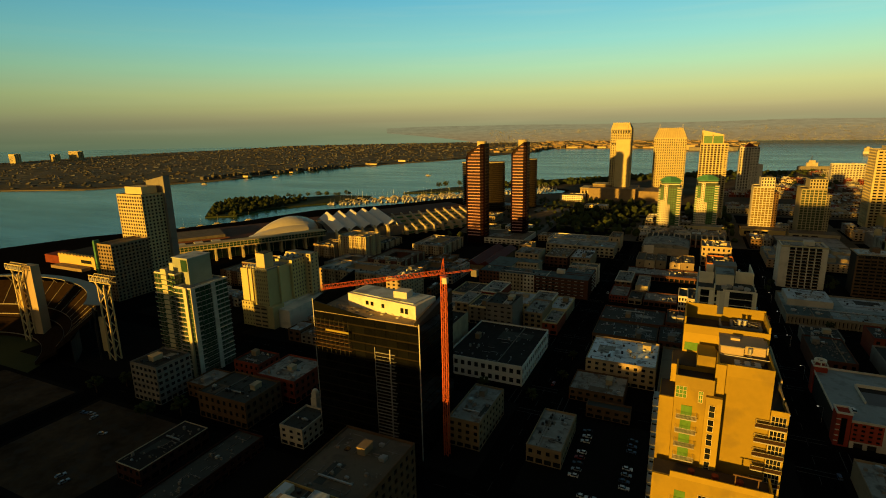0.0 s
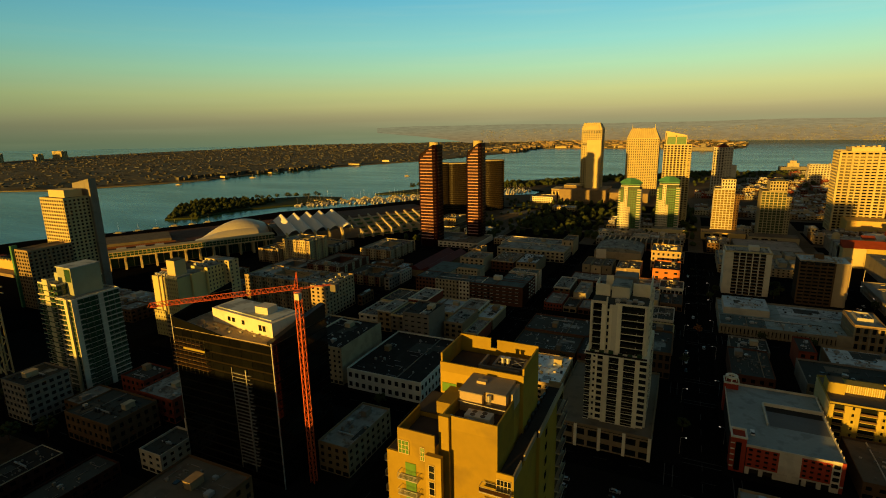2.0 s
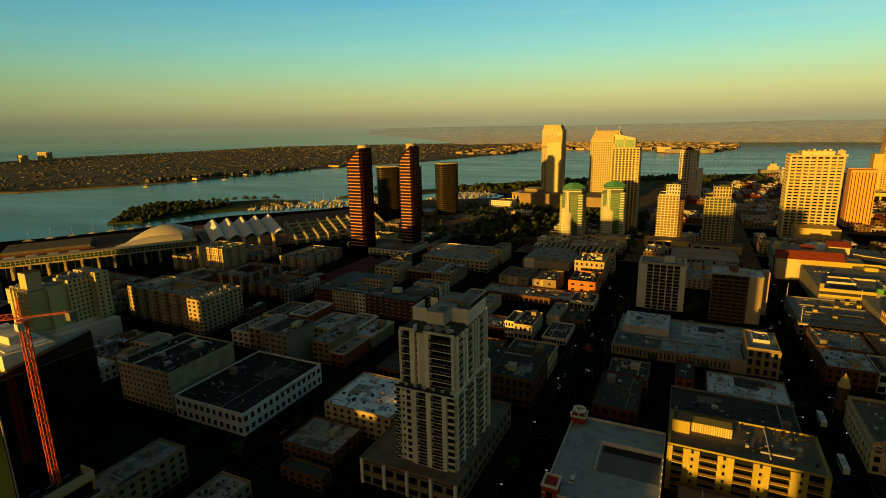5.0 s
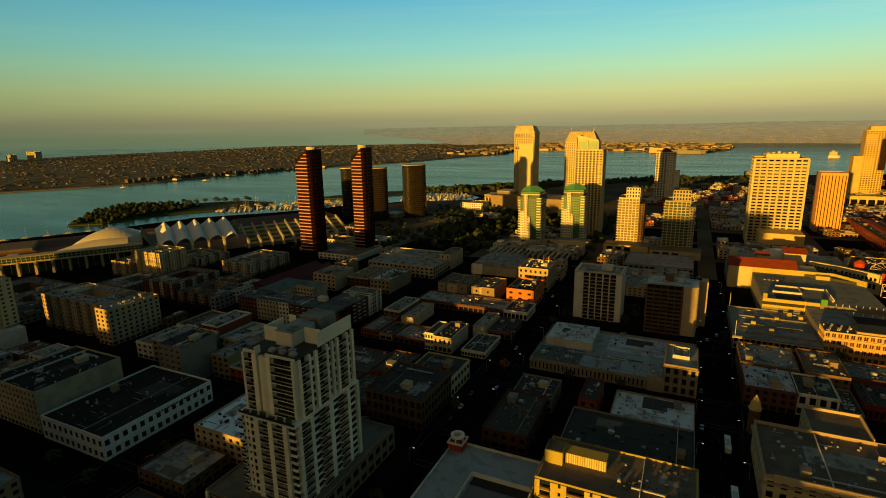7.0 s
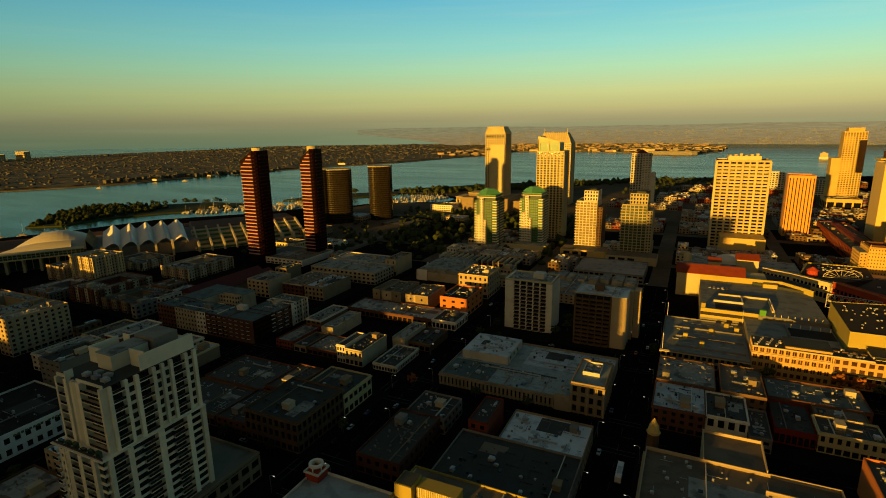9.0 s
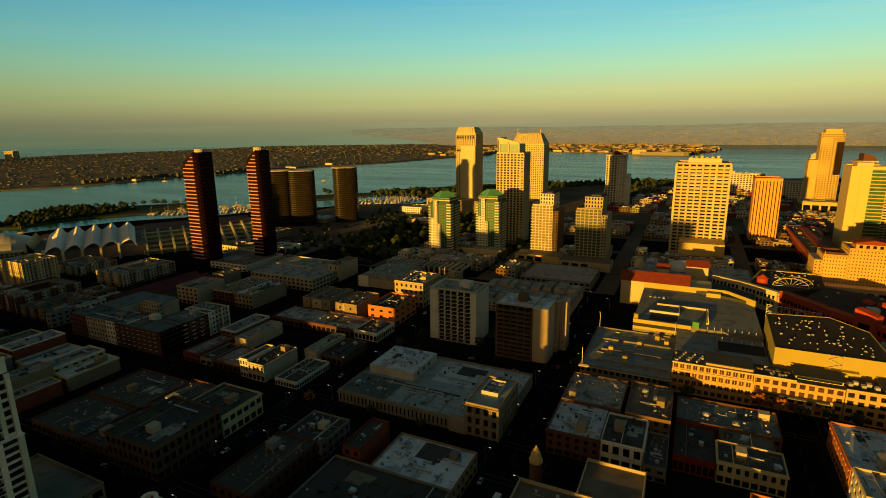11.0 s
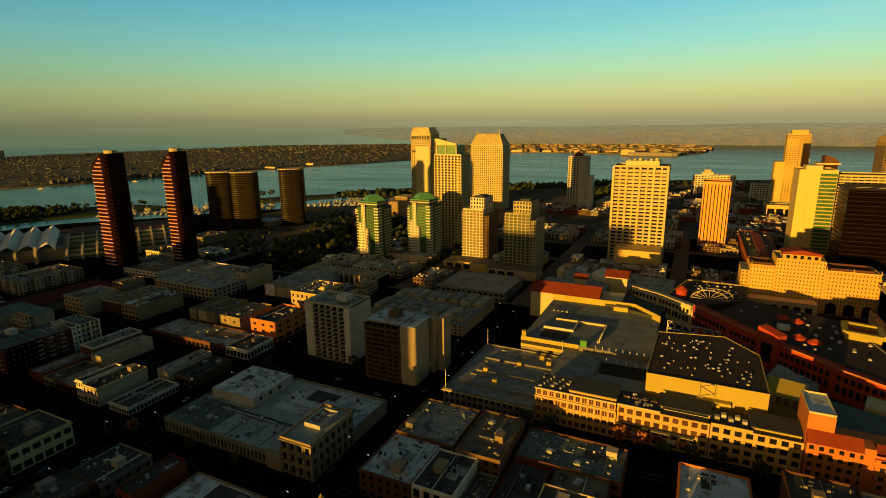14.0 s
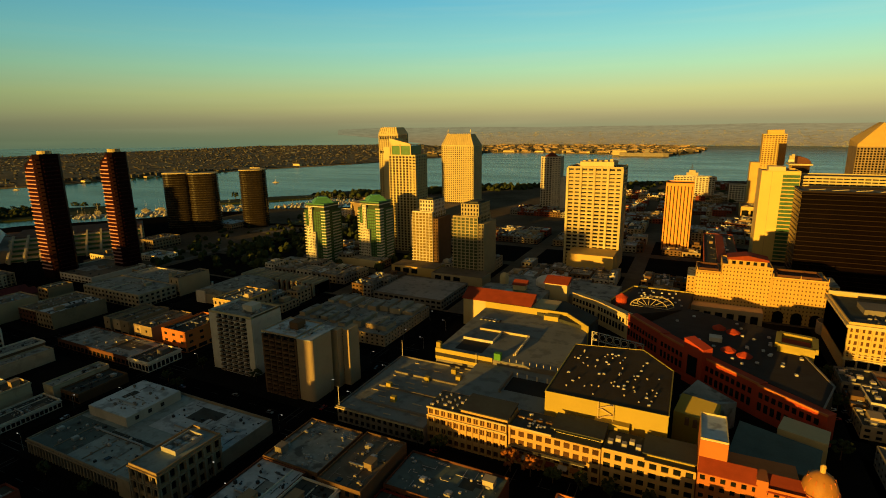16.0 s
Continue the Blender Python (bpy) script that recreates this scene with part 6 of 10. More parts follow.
part("parapet_step", Geo().box(196, 262, 361.2, 361.98, 13.4, 16.4), SAND, h)
part("rear_parapet", Geo().box(215, 238, 427.6, 428, 14.62, 16).box(215, 215.4, 405.2, 427.6, 14.62, 16).box(237.6, 238, 405.2, 427.6, 14.62, 16.6), SAND, h)
part("inner_parapet", Geo().box(236, 261.5, 392, 392.5, 14.02, 16.2), SAND, h)
part("cornice", Geo().box(192.2, 262, 360.9, 362, 11.8, 12.6).box(192.0, 192.98, 362, 405, 11.8, 12.6), SAND, h)
rooftop(h, random.Random(4), 195, 260, 364, 403, 14.02, 12, True)
h = thing("corner_turret", "small corner turret with a golden pointed cap", "turret", 195, 421, 0.15)
part("shaft", Geo().cyl(195, 421, 2.6, 0.15, 13, 8), BROWN, h)
part("cap", Geo().cyl(195, 421, 3.0, 13, 14, 8).cyl(195, 421, 2.6, 14, 17, 8, 2.0).cyl(195, 421, 2.0, 17, 20.5, 8, 0.1), GOLD, h)

# parking structure in red brick with cream panels
RED_BRICK = mat("bright_red_brick", (0.36, 0.055, 0.028), 0.9, 0.2, 0.15, 2.5)
h = thing("parking_structure", "red brick and cream parking structure with a grey roof deck", "parking structure", 91, 306, 0.15)
RECTS.append((70, 112.8, 274, 338))
part("body", Geo().box(71.6, 111.4, 277, 335.4, 0.15, 12.4), CORE, h)
part("deck", Geo().box(71.4, 111.6, 276.6, 335.6, 12.4, 13.0), mat("deck_concrete", (0.33, 0.385, 0.38), 0.9, 0.2, 0.08, 0.9, stain=0.3), h)
part("parapet", ring(Geo(), 71, 112, 276, 336, 13.0, 14.1, 0.4), WHITE, h)
for a, b, m_ in ((77, 89, RED_BRICK), (97, 107.5, RED_BRICK)):
    panel = Geo()
    ps = []
    facade(panel, ps, (a, 275.9), (1, 0), b - a, 3.6, 13, (0, -1), 4, 4, 0.5, 0.5, 0.4)
    w_ = part("brick_panel", panel, m_, h)
    for loc, w, hh, r in ps:
        placed("window_pane", "pane_x", unit_pane_x, GLASS, h, loc, (w, 1, hh))
part("cream_panel", Geo().box(89, 97, 275.9, 276.5, 0.15, 14), WHITE, h)
part("cream_panel", Geo().box(107.5, 110.6, 275.8, 276.5, 0.15, 14.4), WHITE, h)
part("brick_corner", Geo().box(110.6, 112, 275.9, 276.5, 0.15, 14.2), RED_BRICK, h)
for k in range(4):
    part("window_pane", Geo().box(108, 110.2, 275.7, 275.82, 2.4 + k * 2.9, 4.2 + k * 2.9), GLASS, h)
for k in range(7):
    part("base_pier", Geo().box(77 + k * 5.2, 78.6 + k * 5.2, 275.7, 276.4, 0.15, 3.6), WHITE, h)
part("base_band", Geo().box(77, 112, 275.75, 276.3, 2.9, 3.6), WHITE, h)
stair = part("stair_tower", Geo().box(70.8, 76.6, 275.6, 283, 0.15, 16.6), RED_BRICK, h)
part("stair_slot", Geo().box(72.6, 74.8, 275.45, 275.62, 1, 14.6), GLASS_DARK, stair)
part("stair_cap", ring(Geo(), 70.5, 76.9, 275.3, 283.3, 16.6, 17.4, 0.7), WHITE, stair)
for k in range(5):
    part("stone_band", Geo().box(70.7, 72.3, 275.5, 275.6, 2.4 + k * 2.8, 2.9 + k * 2.8), WHITE, stair)
rt_ = part("ring_tower", Geo().box(70.8, 77.2, 329.6, 336.2, 0.15, 16.2), RED_BRICK, h)
part("ring_cap", ring(Geo(), 70.4, 77.6, 329.2, 336.6, 16.2, 17.0, 0.5), WHITE, rt_)
g = Geo()
for k in range(20):
    a0, a1 = 2 * math.pi * k / 20, 2 * math.pi * (k + 1) / 20
    g.prism([(74 + r * math.cos(a), 332.9 + r * math.sin(a)) for r, a in ((1.9, a0), (3.0, a0), (3.0, a1), (1.9, a1))], 18.4, 19.4)
for k in range(4):
    g.bar((74 + 2.4 * math.cos(k * 1.57), 332.9 + 2.4 * math.sin(k * 1.57), 16.2), (74 + 2.4 * math.cos(k * 1.57), 332.9 + 2.4 * math.sin(k * 1.57), 18.4), 0.4)
part("ring_canopy", g, WHITE, rt_, "round white ring canopy")
part("ramp_wall", Geo().box(86.6, 87.2, 298, 318, 13.0, 14.3), WHITE, h)
part("ramp_wall", Geo().box(87.2, 111.5, 317.2, 318, 13.0, 14.6), WHITE, h)
# dark sheet and darker deck copy paint the shade of a sunken ramp
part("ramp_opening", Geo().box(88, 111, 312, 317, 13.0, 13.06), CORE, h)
part("ramp_deck", Geo().box(88, 111, 298, 311.9, 13.0, 13.05), mat("deck_concrete_shaded", (0.13, 0.14, 0.14), 0.9, 0.2, 0.08, 0.9), h)
for k in range(14):
    part("north_panel", Geo().box(111.5, 112.05, 277 + k * 4.2, 280.4 + k * 4.2, 1, 12.6), RED_BRICK if k % 3 else WHITE, h)
for k in range(12):
    part("lamp_stub", Geo().cyl(111.8, 280 + k * 4.8, 0.22, 14.1, 15.0, 6), WHITE, h)

# apartment block in lit yellow beside it
h = thing("apartment_block", "yellow apartment block with recessed balconies and a tan roof", "apartment block", 141, 331, 0.15)
RECTS.append((112.9, 170, 314, 346))
part("core", Geo().box(114.4, 167.8, 317.5, 344, 0.15, 20.4), YELLOW, h)
clad(h, "E", 113, 169, 316, 0.15, 20.6, 3.4, ((2, "w"), (4, "l"), (2.2, "w"), (2.4, "s"), (1.4, "w"), (6.5, "l"), (1.2, "w"), (2.4, "s"), (2.2, "w"), (6.5, "l"), (1.4, "w"), (2.4, "s"), (2, "w"), (6.5, "l"), (2.4, "w"), (2.4, "s"), (1, "w"), (5, "l"), (2, "w")), YELLOW, rail=BROWN)
part("side_wall", Geo().box(167.9, 169, 317.5, 345, 0.15, 20.6), CREAM, h)
part("side_wall", Geo().box(113, 114.3, 317.5, 345, 0.15, 20.6), CREAM, h)
part("roof", Geo().box(114, 168, 317, 344.6, 20.6, 21.0), ROOF_TAN, h)
part("parapet", ring(Geo(), 113, 169, 316, 345, 21.0, 21.8, 0.35), YELLOW, h)
part("roof_house", Geo().box(114, 121, 327, 335, 21.0, 26.5), YELLOW, h)
part("roof_house", Geo().box(121.2, 137, 330, 336, 21.0, 25.2), YELLOW, h)
part("roof_house_roof", Geo().box(114.4, 120.6, 327.4, 334.6, 26.5, 26.7), ROOF_DARK, h)
for k in range(18):
    part("wall_rib", Geo().box(121.4 + k * 0.88, 121.8 + k * 0.88, 329.8, 329.98, 21.0, 25.2), CREAM, h)
rooftop(h, random.Random(8), 138, 167, 320, 343, 21.0, 7, False)
building("low gravel-roofed building beside the parking structure", 118, 167, 276, 311, 7, BROWN, ROOF_TAN, units=12, sides="E")

# long cream store with a corner pavilion
STORE_WALL = mat("grey_buff_stone", (0.27, 0.24, 0.17), 0.88, 0.2, 0.1, 1.2, stain=0.2)
h = thing("department_store", "long pale store with pilasters and a taller corner pavilion", "store", 122, 476, 0.15)
RECTS.append((72, 171, 444, 510))
shell(h, 74, 151.8, 446.5, 508, 0.15, 6.6, STORE_WALL, GLASS, "E", 2.4, 6.4, 0.5, 0.62, 0.6, False)
part("rear_wall", Geo().box(152, 169, 477.2, 508, 0.15, 6.6), STORE_WALL, h)
PALE_TEAL = mat("pale_teal_membrane", (0.25, 0.32, 0.315), 0.85, 0.35, 0.09, 0.7, stain=0.4)
part("roof", Geo().box(74.4, 151.4, 446.9, 507.6, 6.2, 6.65).box(152, 168.6, 477.4, 507.6, 6.2, 6.65), PALE_TEAL, h)
part("white_roof_field", Geo().box(116, 168, 479, 507, 6.66, 6.72), ROOF_WHITE, h)
part("dark_roof_field", Geo().box(75, 104, 447.5, 471, 6.66, 6.71), ROOF_TEAL, h)
rng_v = random.Random(21)
for k in range(34):
    s = rng_v.uniform(0.35, 0.9)
    placed("roof_vent", "roof_vent", unit_block, rng_v.choice((METAL, STEEL_DARK, WHITE)), h, (rng_v.uniform(77, 149), rng_v.uniform(449, 470), 6.7), (s, s * 1.3, s))
for k in range(3):
    placed("roof_curb", "roof_curb", unit_block, STORE_WALL, h, (92 + k * 22, 459, 6.66), (0.3, 21, 0.4))
part("parapet", Geo().box(74, 152, 446.5, 446.9, 6.65, 7.6).box(74, 74.4, 446.9, 508, 6.65, 7.6).box(74, 169, 507.6, 508, 6.65, 7.9).box(168.6, 169, 477.4, 507.6, 6.65, 7.9), STORE_WALL, h)
part("cornice", Geo().box(73.6, 152, 445.9, 446.48, 5.8, 6.5), STORE_WALL, h)
for k in range(32):
    part("pilaster", Geo().box(74.4 + k * 2.43, 75.1 + k * 2.43, 446.05, 446.48, 0.15, 5.8), STORE_WALL, h)
shell(h, 152.2, 169.4, 446, 477, 0.15, 17, TAN, GLASS, "EN", 4.2, 5.6, 0.5, 0.66, 0.6, True, name="pavilion_wall")
part("pavilion_roof", Geo().box(152.6, 169, 446.4, 476.6, 16.6, 17.05), PALE_TEAL, h)
part("pavilion_parapet", ring(Geo(), 152.2, 169.4, 446, 477, 17.05, 18, 0.4), TAN, h)
part("pavilion_cornice", ring(Geo(), 151.6, 170, 445.4, 477.6, 16.2, 16.9, 0.6), TAN, h)
part("pavilion_cornice", ring(Geo(), 151.8, 169.8, 445.6, 477.4, 10.6, 11.1, 0.4), STORE_WALL, h)
for k in range(5):
    part("pavilion_column", Geo().box(152.1 + k * 4.2, 152.9 + k * 4.2, 445.6, 445.98, 0.15, 16), STORE_WALL, h)
for k in range(8):
    part("pavilion_column", Geo().box(169.42, 169.8, 446.4 + k * 4.2, 447.1 + k * 4.2, 0.15, 16), STORE_WALL, h)
part("plant_frame", ring(Geo(), 156, 165, 458, 472, 17.06, 19.2, 0.3), METAL, h)
for k in range(6):
    placed("roof_unit", "roof_unit", unit_roof_unit, METAL, h, (158 + (k % 2) * 4.6, 460 + (k // 2) * 4.4, 17.06), (2.4, 2.4, 1.6), 90 * (k % 2))
part("low_porch", Geo().box(143.6, 152.1, 445.2, 446.4, 0.15, 9.4), STORE_WALL, h)
part("upper_box", Geo().box(77.6, 108, 473.6, 504, 6.66, 11.6), mat("dull_white_stucco", (0.46, 0.43, 0.35), 0.85, 0.16, 0.1, 1.2, stain=0.15), h, "plain off-white upper storey box")
part("upper_box_roof", Geo().box(77.9, 107.7, 473.9, 503.7, 11.6, 11.8), ROOF_WHITE, h)
for k in range(3):
    part("window_pane", Geo().box(108.0, 108.06, 478 + k * 7, 480 + k * 7, 8.4, 10.4), GLASS, h)
rooftop(h, random.Random(5), 76, 148, 448, 470, 6.72, 10, False)
rooftop(h, random.Random(6), 118, 167, 480, 506, 6.74, 8, False)
rooftop(h, random.Random(7), 80, 106, 476, 502, 11.8, 4, False)

# the two high hotel slabs
RECTS.append((60, 190, 520, 602))
h = thing("hotel", "white high hotel slab with columns of balconies", "hotel", 98, 562, 0.15, group="hotel slabs")
RECTS.append((79, 117, 548, 577))
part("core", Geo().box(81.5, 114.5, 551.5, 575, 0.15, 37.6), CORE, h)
clad(h, "E", 80, 116, 550, 0.15, 37.6, 2.9, ((7, "w"), (4.2, "l"), (0.8, "w"), (4.2, "l"), (0.8, "w"), (4.2, "l"), (0.8, "w"), (4.2, "l"), (1, "w"), (4.2, "l"), (4.5, "w")), WHITE, rail=BROWN)
part("north_wall", Geo().box(114.5, 116, 551.5, 575, 0.15, 39), WHITE, h)
part("south_wall", Geo().box(80, 81.4, 551.5, 575, 0.15, 39), WHITE, h)
part("roof", Geo().box(80.5, 115.5, 550.5, 574.6, 37.6, 38.0), ROOF_GREY, h)
part("parapet", ring(Geo(), 80, 116, 550, 575, 38.0, 39.2, 0.4), CREAM, h)
part("lift_house", Geo().box(99, 107, 560, 568, 38.0, 42), WHITE, h)
rooftop(h, random.Random(9), 82, 114, 552, 573, 38.0, 7, False)
h = thing("hotel", "brown high hotel slab with plain rounded sand-coloured end walls", "hotel", 151, 552, 0.15, group="hotel slabs")
RECTS.append((132, 176, 538, 566))
part("core", Geo().box(135, 160, 541.5, 564, 0.15, 35.8), CORE, h)
clad(h, "E", 134, 159, 540, 0.15, 35.8, 2.9, ((0.9, "w"), (3.2, "l"), (0.6, "w"), (3.2, "l"), (0.6, "w"), (3.2, "l"), (0.6, "w"), (3.2, "l"), (0.6, "w"), (3.2, "l"), (0.9, "w")), BROWN)
part("end_pier", Geo().box(159.1, 166.6, 540.6, 558, 0.15, 36.6).cyl(166.6, 543, 2.4, 0.15, 36.6, 20).box(166.6, 169, 543, 558, 0.15, 36.6), SAND, h, "plain rounded sand-coloured end wall")
part("rear_pier", Geo().box(165, 171, 561, 566, 0.15, 36.0).box(171.2, 175.5, 566, 576, 0.15, 35.2), SAND, h)
part("roof", Geo().box(134.4, 168.6, 540.6, 563.6, 36.7, 37.1), ROOF_WHITE, h)
part("parapet", ring(Geo(), 134, 159, 540, 564, 37.1, 37.9, 0.4), SAND, h)
part("lift_house", Geo().box(146, 152, 550, 557, 37.1, 41.4), BROWN, h)
rooftop(h, random.Random(10), 136, 166, 542, 561, 37.1, 8, False)

# ---- the shopping centre ----
DECKM = mat("roof_deck_concrete", (0.185, 0.205, 0.19), 0.9, 0.22, 0.05, 0.7, stain=0.35)
APRICOT = mat("apricot_stucco", (0.44, 0.285, 0.10), 0.85, 0.14, 0.08, 1.0)
AMBER_GLASS = mat("amber_window", (0.065, 0.032, 0.013), 0.25, 0.5, 0.4, 2, bump=0, spec=0.5, rand=0.5)
h = thing("parking_structure", "grey parking structure with roof beams and a columned front", "parking structure", 218, 564, 0.15)
RECTS.append((190, 300, 528, 700))
shell(h, 192, 243, 531, 598, 0.15, 8.4, GREY, GLASS_DARK, "ES", 3.4, 4.1, 0.6, 0.6, 0.5, False)
part("roof", Geo().box(192.4, 242.6, 531.4, 597.6, 7.9, 8.45), DECKM, h)
part("parapet", ring(Geo(), 191.6, 243, 530.6, 598, 8.45, 9.3, 0.5), GREY, h)
part("ledge", Geo().box(191.2, 243, 530.0, 530.58, 8.0, 8.6), CREAM, h)
rb = random.Random(31)
for k in range(26):
    x, y, w = rb.uniform(197, 232), 535 + (k % 13) * 4.8, rb.uniform(2.0, 6)
    part("roof_beam", Geo().box(x, min(241, x + w), y, y + 0.5, 8.46, 8.8), STONE, h)
for k in range(3):
    part("long_beam", Geo().box(200, 241, 541 + k * 18, 542 + k * 18, 8.46, 9.5), GREY, h)
for x, y in ((206, 560), (222, 575), (232, 590), (216, 548), (238, 583)):
    part("vent_house", Geo().box(x - 1.4, x + 1.4, y - 1.2, y + 1.2, 8.46, 11.4), YELLOW, h)
for x, y in ((193, 531.5), (193, 597), (242.5, 598)):
    part("flag_pole", Geo().cyl(x, y, 0.15, 9.3, 20, 6), WHITE, h)

h = thing("shop_front", "golden three-storey shop front with square windows", "shop building", 263, 545, 0.15, group="avenue fronts")
shell(h, 243.2, 283, 535, 552, 0.15, 19, APRICOT, AMBER_GLASS, "ES", 3.3, 4.7, 0.64, 0.56, 0.5, True)
part("roof", Geo().box(243.6, 282.6, 540, 551.6, 18.4, 19.02).box(243.6, 260, 535.4, 540, 18.4, 19.02), ROOF_DARK, h)
for k in range(18):
    placed("roof_table", "roof_table", unit_pipe, WHITE if k % 3 else METAL, h, (244.4 + (k * 7 % 15), 536.6 + (k * 5 % 13), 19.03), (0.9, 0.9, 0.9))
part("upper_band", Geo().box(260, 283, 536.4, 540, 19.03, 20.6), APRICOT, h)
part("upper_roof", Geo().box(259.5, 283.4, 535.6, 552, 20.6, 21.0), ROOF_DARK, h)
part("cornice", Geo().box(242.8, 283.2, 534.3, 534.98, 14.2, 14.8).box(242.8, 283.2, 534.3, 534.98, 18.4, 19.2), CREAM, h)
for k in range(13):
    part("pilaster", Geo().box(242.9 + k * 3.317, 243.6 + k * 3.317, 534.6, 534.98, 0.15, 14.2), APRICOT, h)
    part("window_bar", Geo().box(244.75 + k * 3.317, 244.95 + k * 3.317, 535.2, 535.4, 6, 18), APRICOT, h)
h = thing("shop_front", "cream four-storey shop front with balconies and awnings", "shop building", 303, 546, 0.15, group="avenue fronts")
shell(h, 283.6, 324, 536, 553, 0.15, 17.6, APRICOT, AMBER_GLASS, "ES", 4.2, 4.4, 0.64, 0.6, 0.5, True)
part("roof", Geo().box(284, 323.6, 536.4, 552.6, 17.0, 17.62), ROOF_DARK, h)
roof_garden = random.Random(61)
for k in range(16):
    placed("roof_table", "roof_table", unit_pipe, WHITE if k % 3 else METAL, h, (285 + roof_garden.uniform(0, 17), 537.6 + roof_garden.uniform(0, 12), 17.63), (0.9, 0.9, 0.9))
part("penthouse", Geo().box(303, 324, 541, 552, 17.63, 20), CREAM, h)
part("penthouse_glass", Geo().box(303.6, 323.4, 540.7, 540.98, 18.0, 19.7), GLASS, h)
part("penthouse_roof", Geo().box(302, 324.6, 539, 553, 20, 20.4), ROOF_DARK, h)
part("parapet", Geo().box(283.6, 303, 536, 536.4, 17.62, 18.6), CREAM, h)
part("terrace_slab", Geo().box(284, 318, 533.6, 535.98, 8.6, 9.0), GREY, h)
part("terrace_rail", Geo().box(284, 318, 533.6, 533.7, 9.0, 10.0), STEEL_DARK, h)
for k in range(6):
    part("awning", Geo().prism(((285 + k * 5.4, 533.8), (289 + k * 5.4, 533.8), (289 + k * 5.4, 535.9), (285 + k * 5.4, 535.9)), 4.2, 4.3, tops=[4.3, 4.3, 5.4, 5.4]), (BRICK, WHITE, LEAF_RUST)[k % 3], h)
for k in range(4):
    part("rooftop_planter", Geo().box(285 + k * 4.4, 288 + k * 4.4, 545, 546, 17.63, 18.6), BROWN, h)
h = thing("shop_front", "pale shop front with rows of square windows", "shop building", 342, 546, 0.15, group="avenue fronts")
shell(h, 324.4, 360, 536, 553, 0.15, 17.6, APRICOT, GLASS, "ES", 4.4, 4.4, 0.62, 0.6, 0.5, True)
part("roof", Geo().box(324.8, 359.6, 536.4, 552.6, 17.0, 17.62), ROOF_DARK, h)
part("raised_roof", Geo().box(340, 360, 538, 553, 19.2, 19.6), ROOF_DARK, h)
part("raised_wall", Geo().box(341, 359.5, 539.5, 552.5, 17.63, 19.2), YELLOW, h)
part("parapet", Geo().box(324.4, 341, 536, 536.4, 17.62, 18.5), GOLD, h)
for k in range(5):
    part("roof_cabinet", Geo().box(326 + k * 2.8, 328 + k * 2.8, 541 + (k % 2) * 3, 543.4 + (k % 2) * 3, 17.63, 19.4), METAL, h)

# windowless store box
h = thing("store_box", "big windowless yellow store box with a dark vented roof", "store", 321, 588, 0.15)
POLY = ((294.5, 557), (348.4, 557), (348.2, 604), (332, 625), (296, 618))
part("wall", Geo().prism(POLY, 0.15, 27.2), YELLOW, h)
part("roof", Geo().prism([(321 + (x - 321) * 0.985, 588 + (y - 588) * 0.985) for x, y in POLY], 27.2, 27.35), mat("brown_tar_roof", (0.068, 0.052, 0.03), 0.95, 0.3, 0.06, 0.6, stain=0.5), h)
for k in range(5):
    (xa, ya), (xb, yb) = POLY[k], POLY[(k + 1) % 5]
    part("parapet", Geo().bar((xa, ya, 27.45), (xb, yb, 27.45), 0.4), YELLOW, h)
rv = random.Random(17)
for k in range(64):
    x, y = rv.uniform(299, 344), rv.uniform(562, 612)
    if x + y > 945:
        continue
    if k % 3:
        placed("roof_unit", "roof_unit", unit_roof_unit, METAL, h, (x, y, 27.36), (0.7, 0.7, 0.5) if k % 2 else (1.1, 1.1, 0.7), 90 * (k % 4))
    else:
        placed("vent_cowl", "vent_cowl", lambda g: g.cyl(0, 0, 0.5, 0, 0.8, 10).cyl(0, 0, 0.9, 0.8, 1.3, 10, 0.4), STONE, h, (x, y, 27.36), (0.6, 0.6, 0.6))
for k in range(4):
    s_ = 1 if k % 2 else -1
    part("stair_flight", Geo().bar((322.5 - 2.6 * s_, 556.2, 18 + k * 2.4), (322.5 + 2.6 * s_, 556.2, 20.4 + k * 2.4), 0.5), SAND, h)
    part("stair_landing", Geo().box(322.5 + 2.4 * s_ - 0.8, 322.5 + 2.4 * s_ + 0.8, 555.4, 556.98, 20.3 + k * 2.4, 20.5 + k * 2.4), SAND, h)
for xq in (319.2, 325.8):
    part("stair_post", Geo().box(xq - 0.12, xq + 0.12, 555.5, 555.74, 17.6, 28.5), SAND, h)
part("stair_base", Geo().box(318, 333, 553.2, 556.9, 0.15, 20.2), YELLOW, h)

# parking decks behind the fronts
h = thing("parking_deck", "roof parking deck with yellow walls and a green stair cabin", "parking deck", 256, 640, 0.15)
part("lower_body", Geo().box(243.3, 294.3, 552.2, 600, 0.15, 13.6), GREY, h)
part("lower_deck", Geo().box(243.4, 294.2, 552.3, 600, 13.6, 14.0), DECKM, h)
# flat dark sheet on the deck, drawn as the shaded ramp well
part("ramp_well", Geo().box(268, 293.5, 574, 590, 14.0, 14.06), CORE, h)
part("ramp_wall", Geo().box(266.6, 267.4, 570, 592, 14.0, 16.2), GREY, h)
for k in range(5):
    part("ramp_post", Geo().box(270 + k * 5.6, 270.5 + k * 5.6, 590, 590.6, 14.0, 16.6), WHITE, h)
part("upper_body", Geo().prism(((215, 600.2), (294.3, 600.2), (294.3, 664), (276, 684), (215, 684)), 0.15, 16.4), GREY, h)
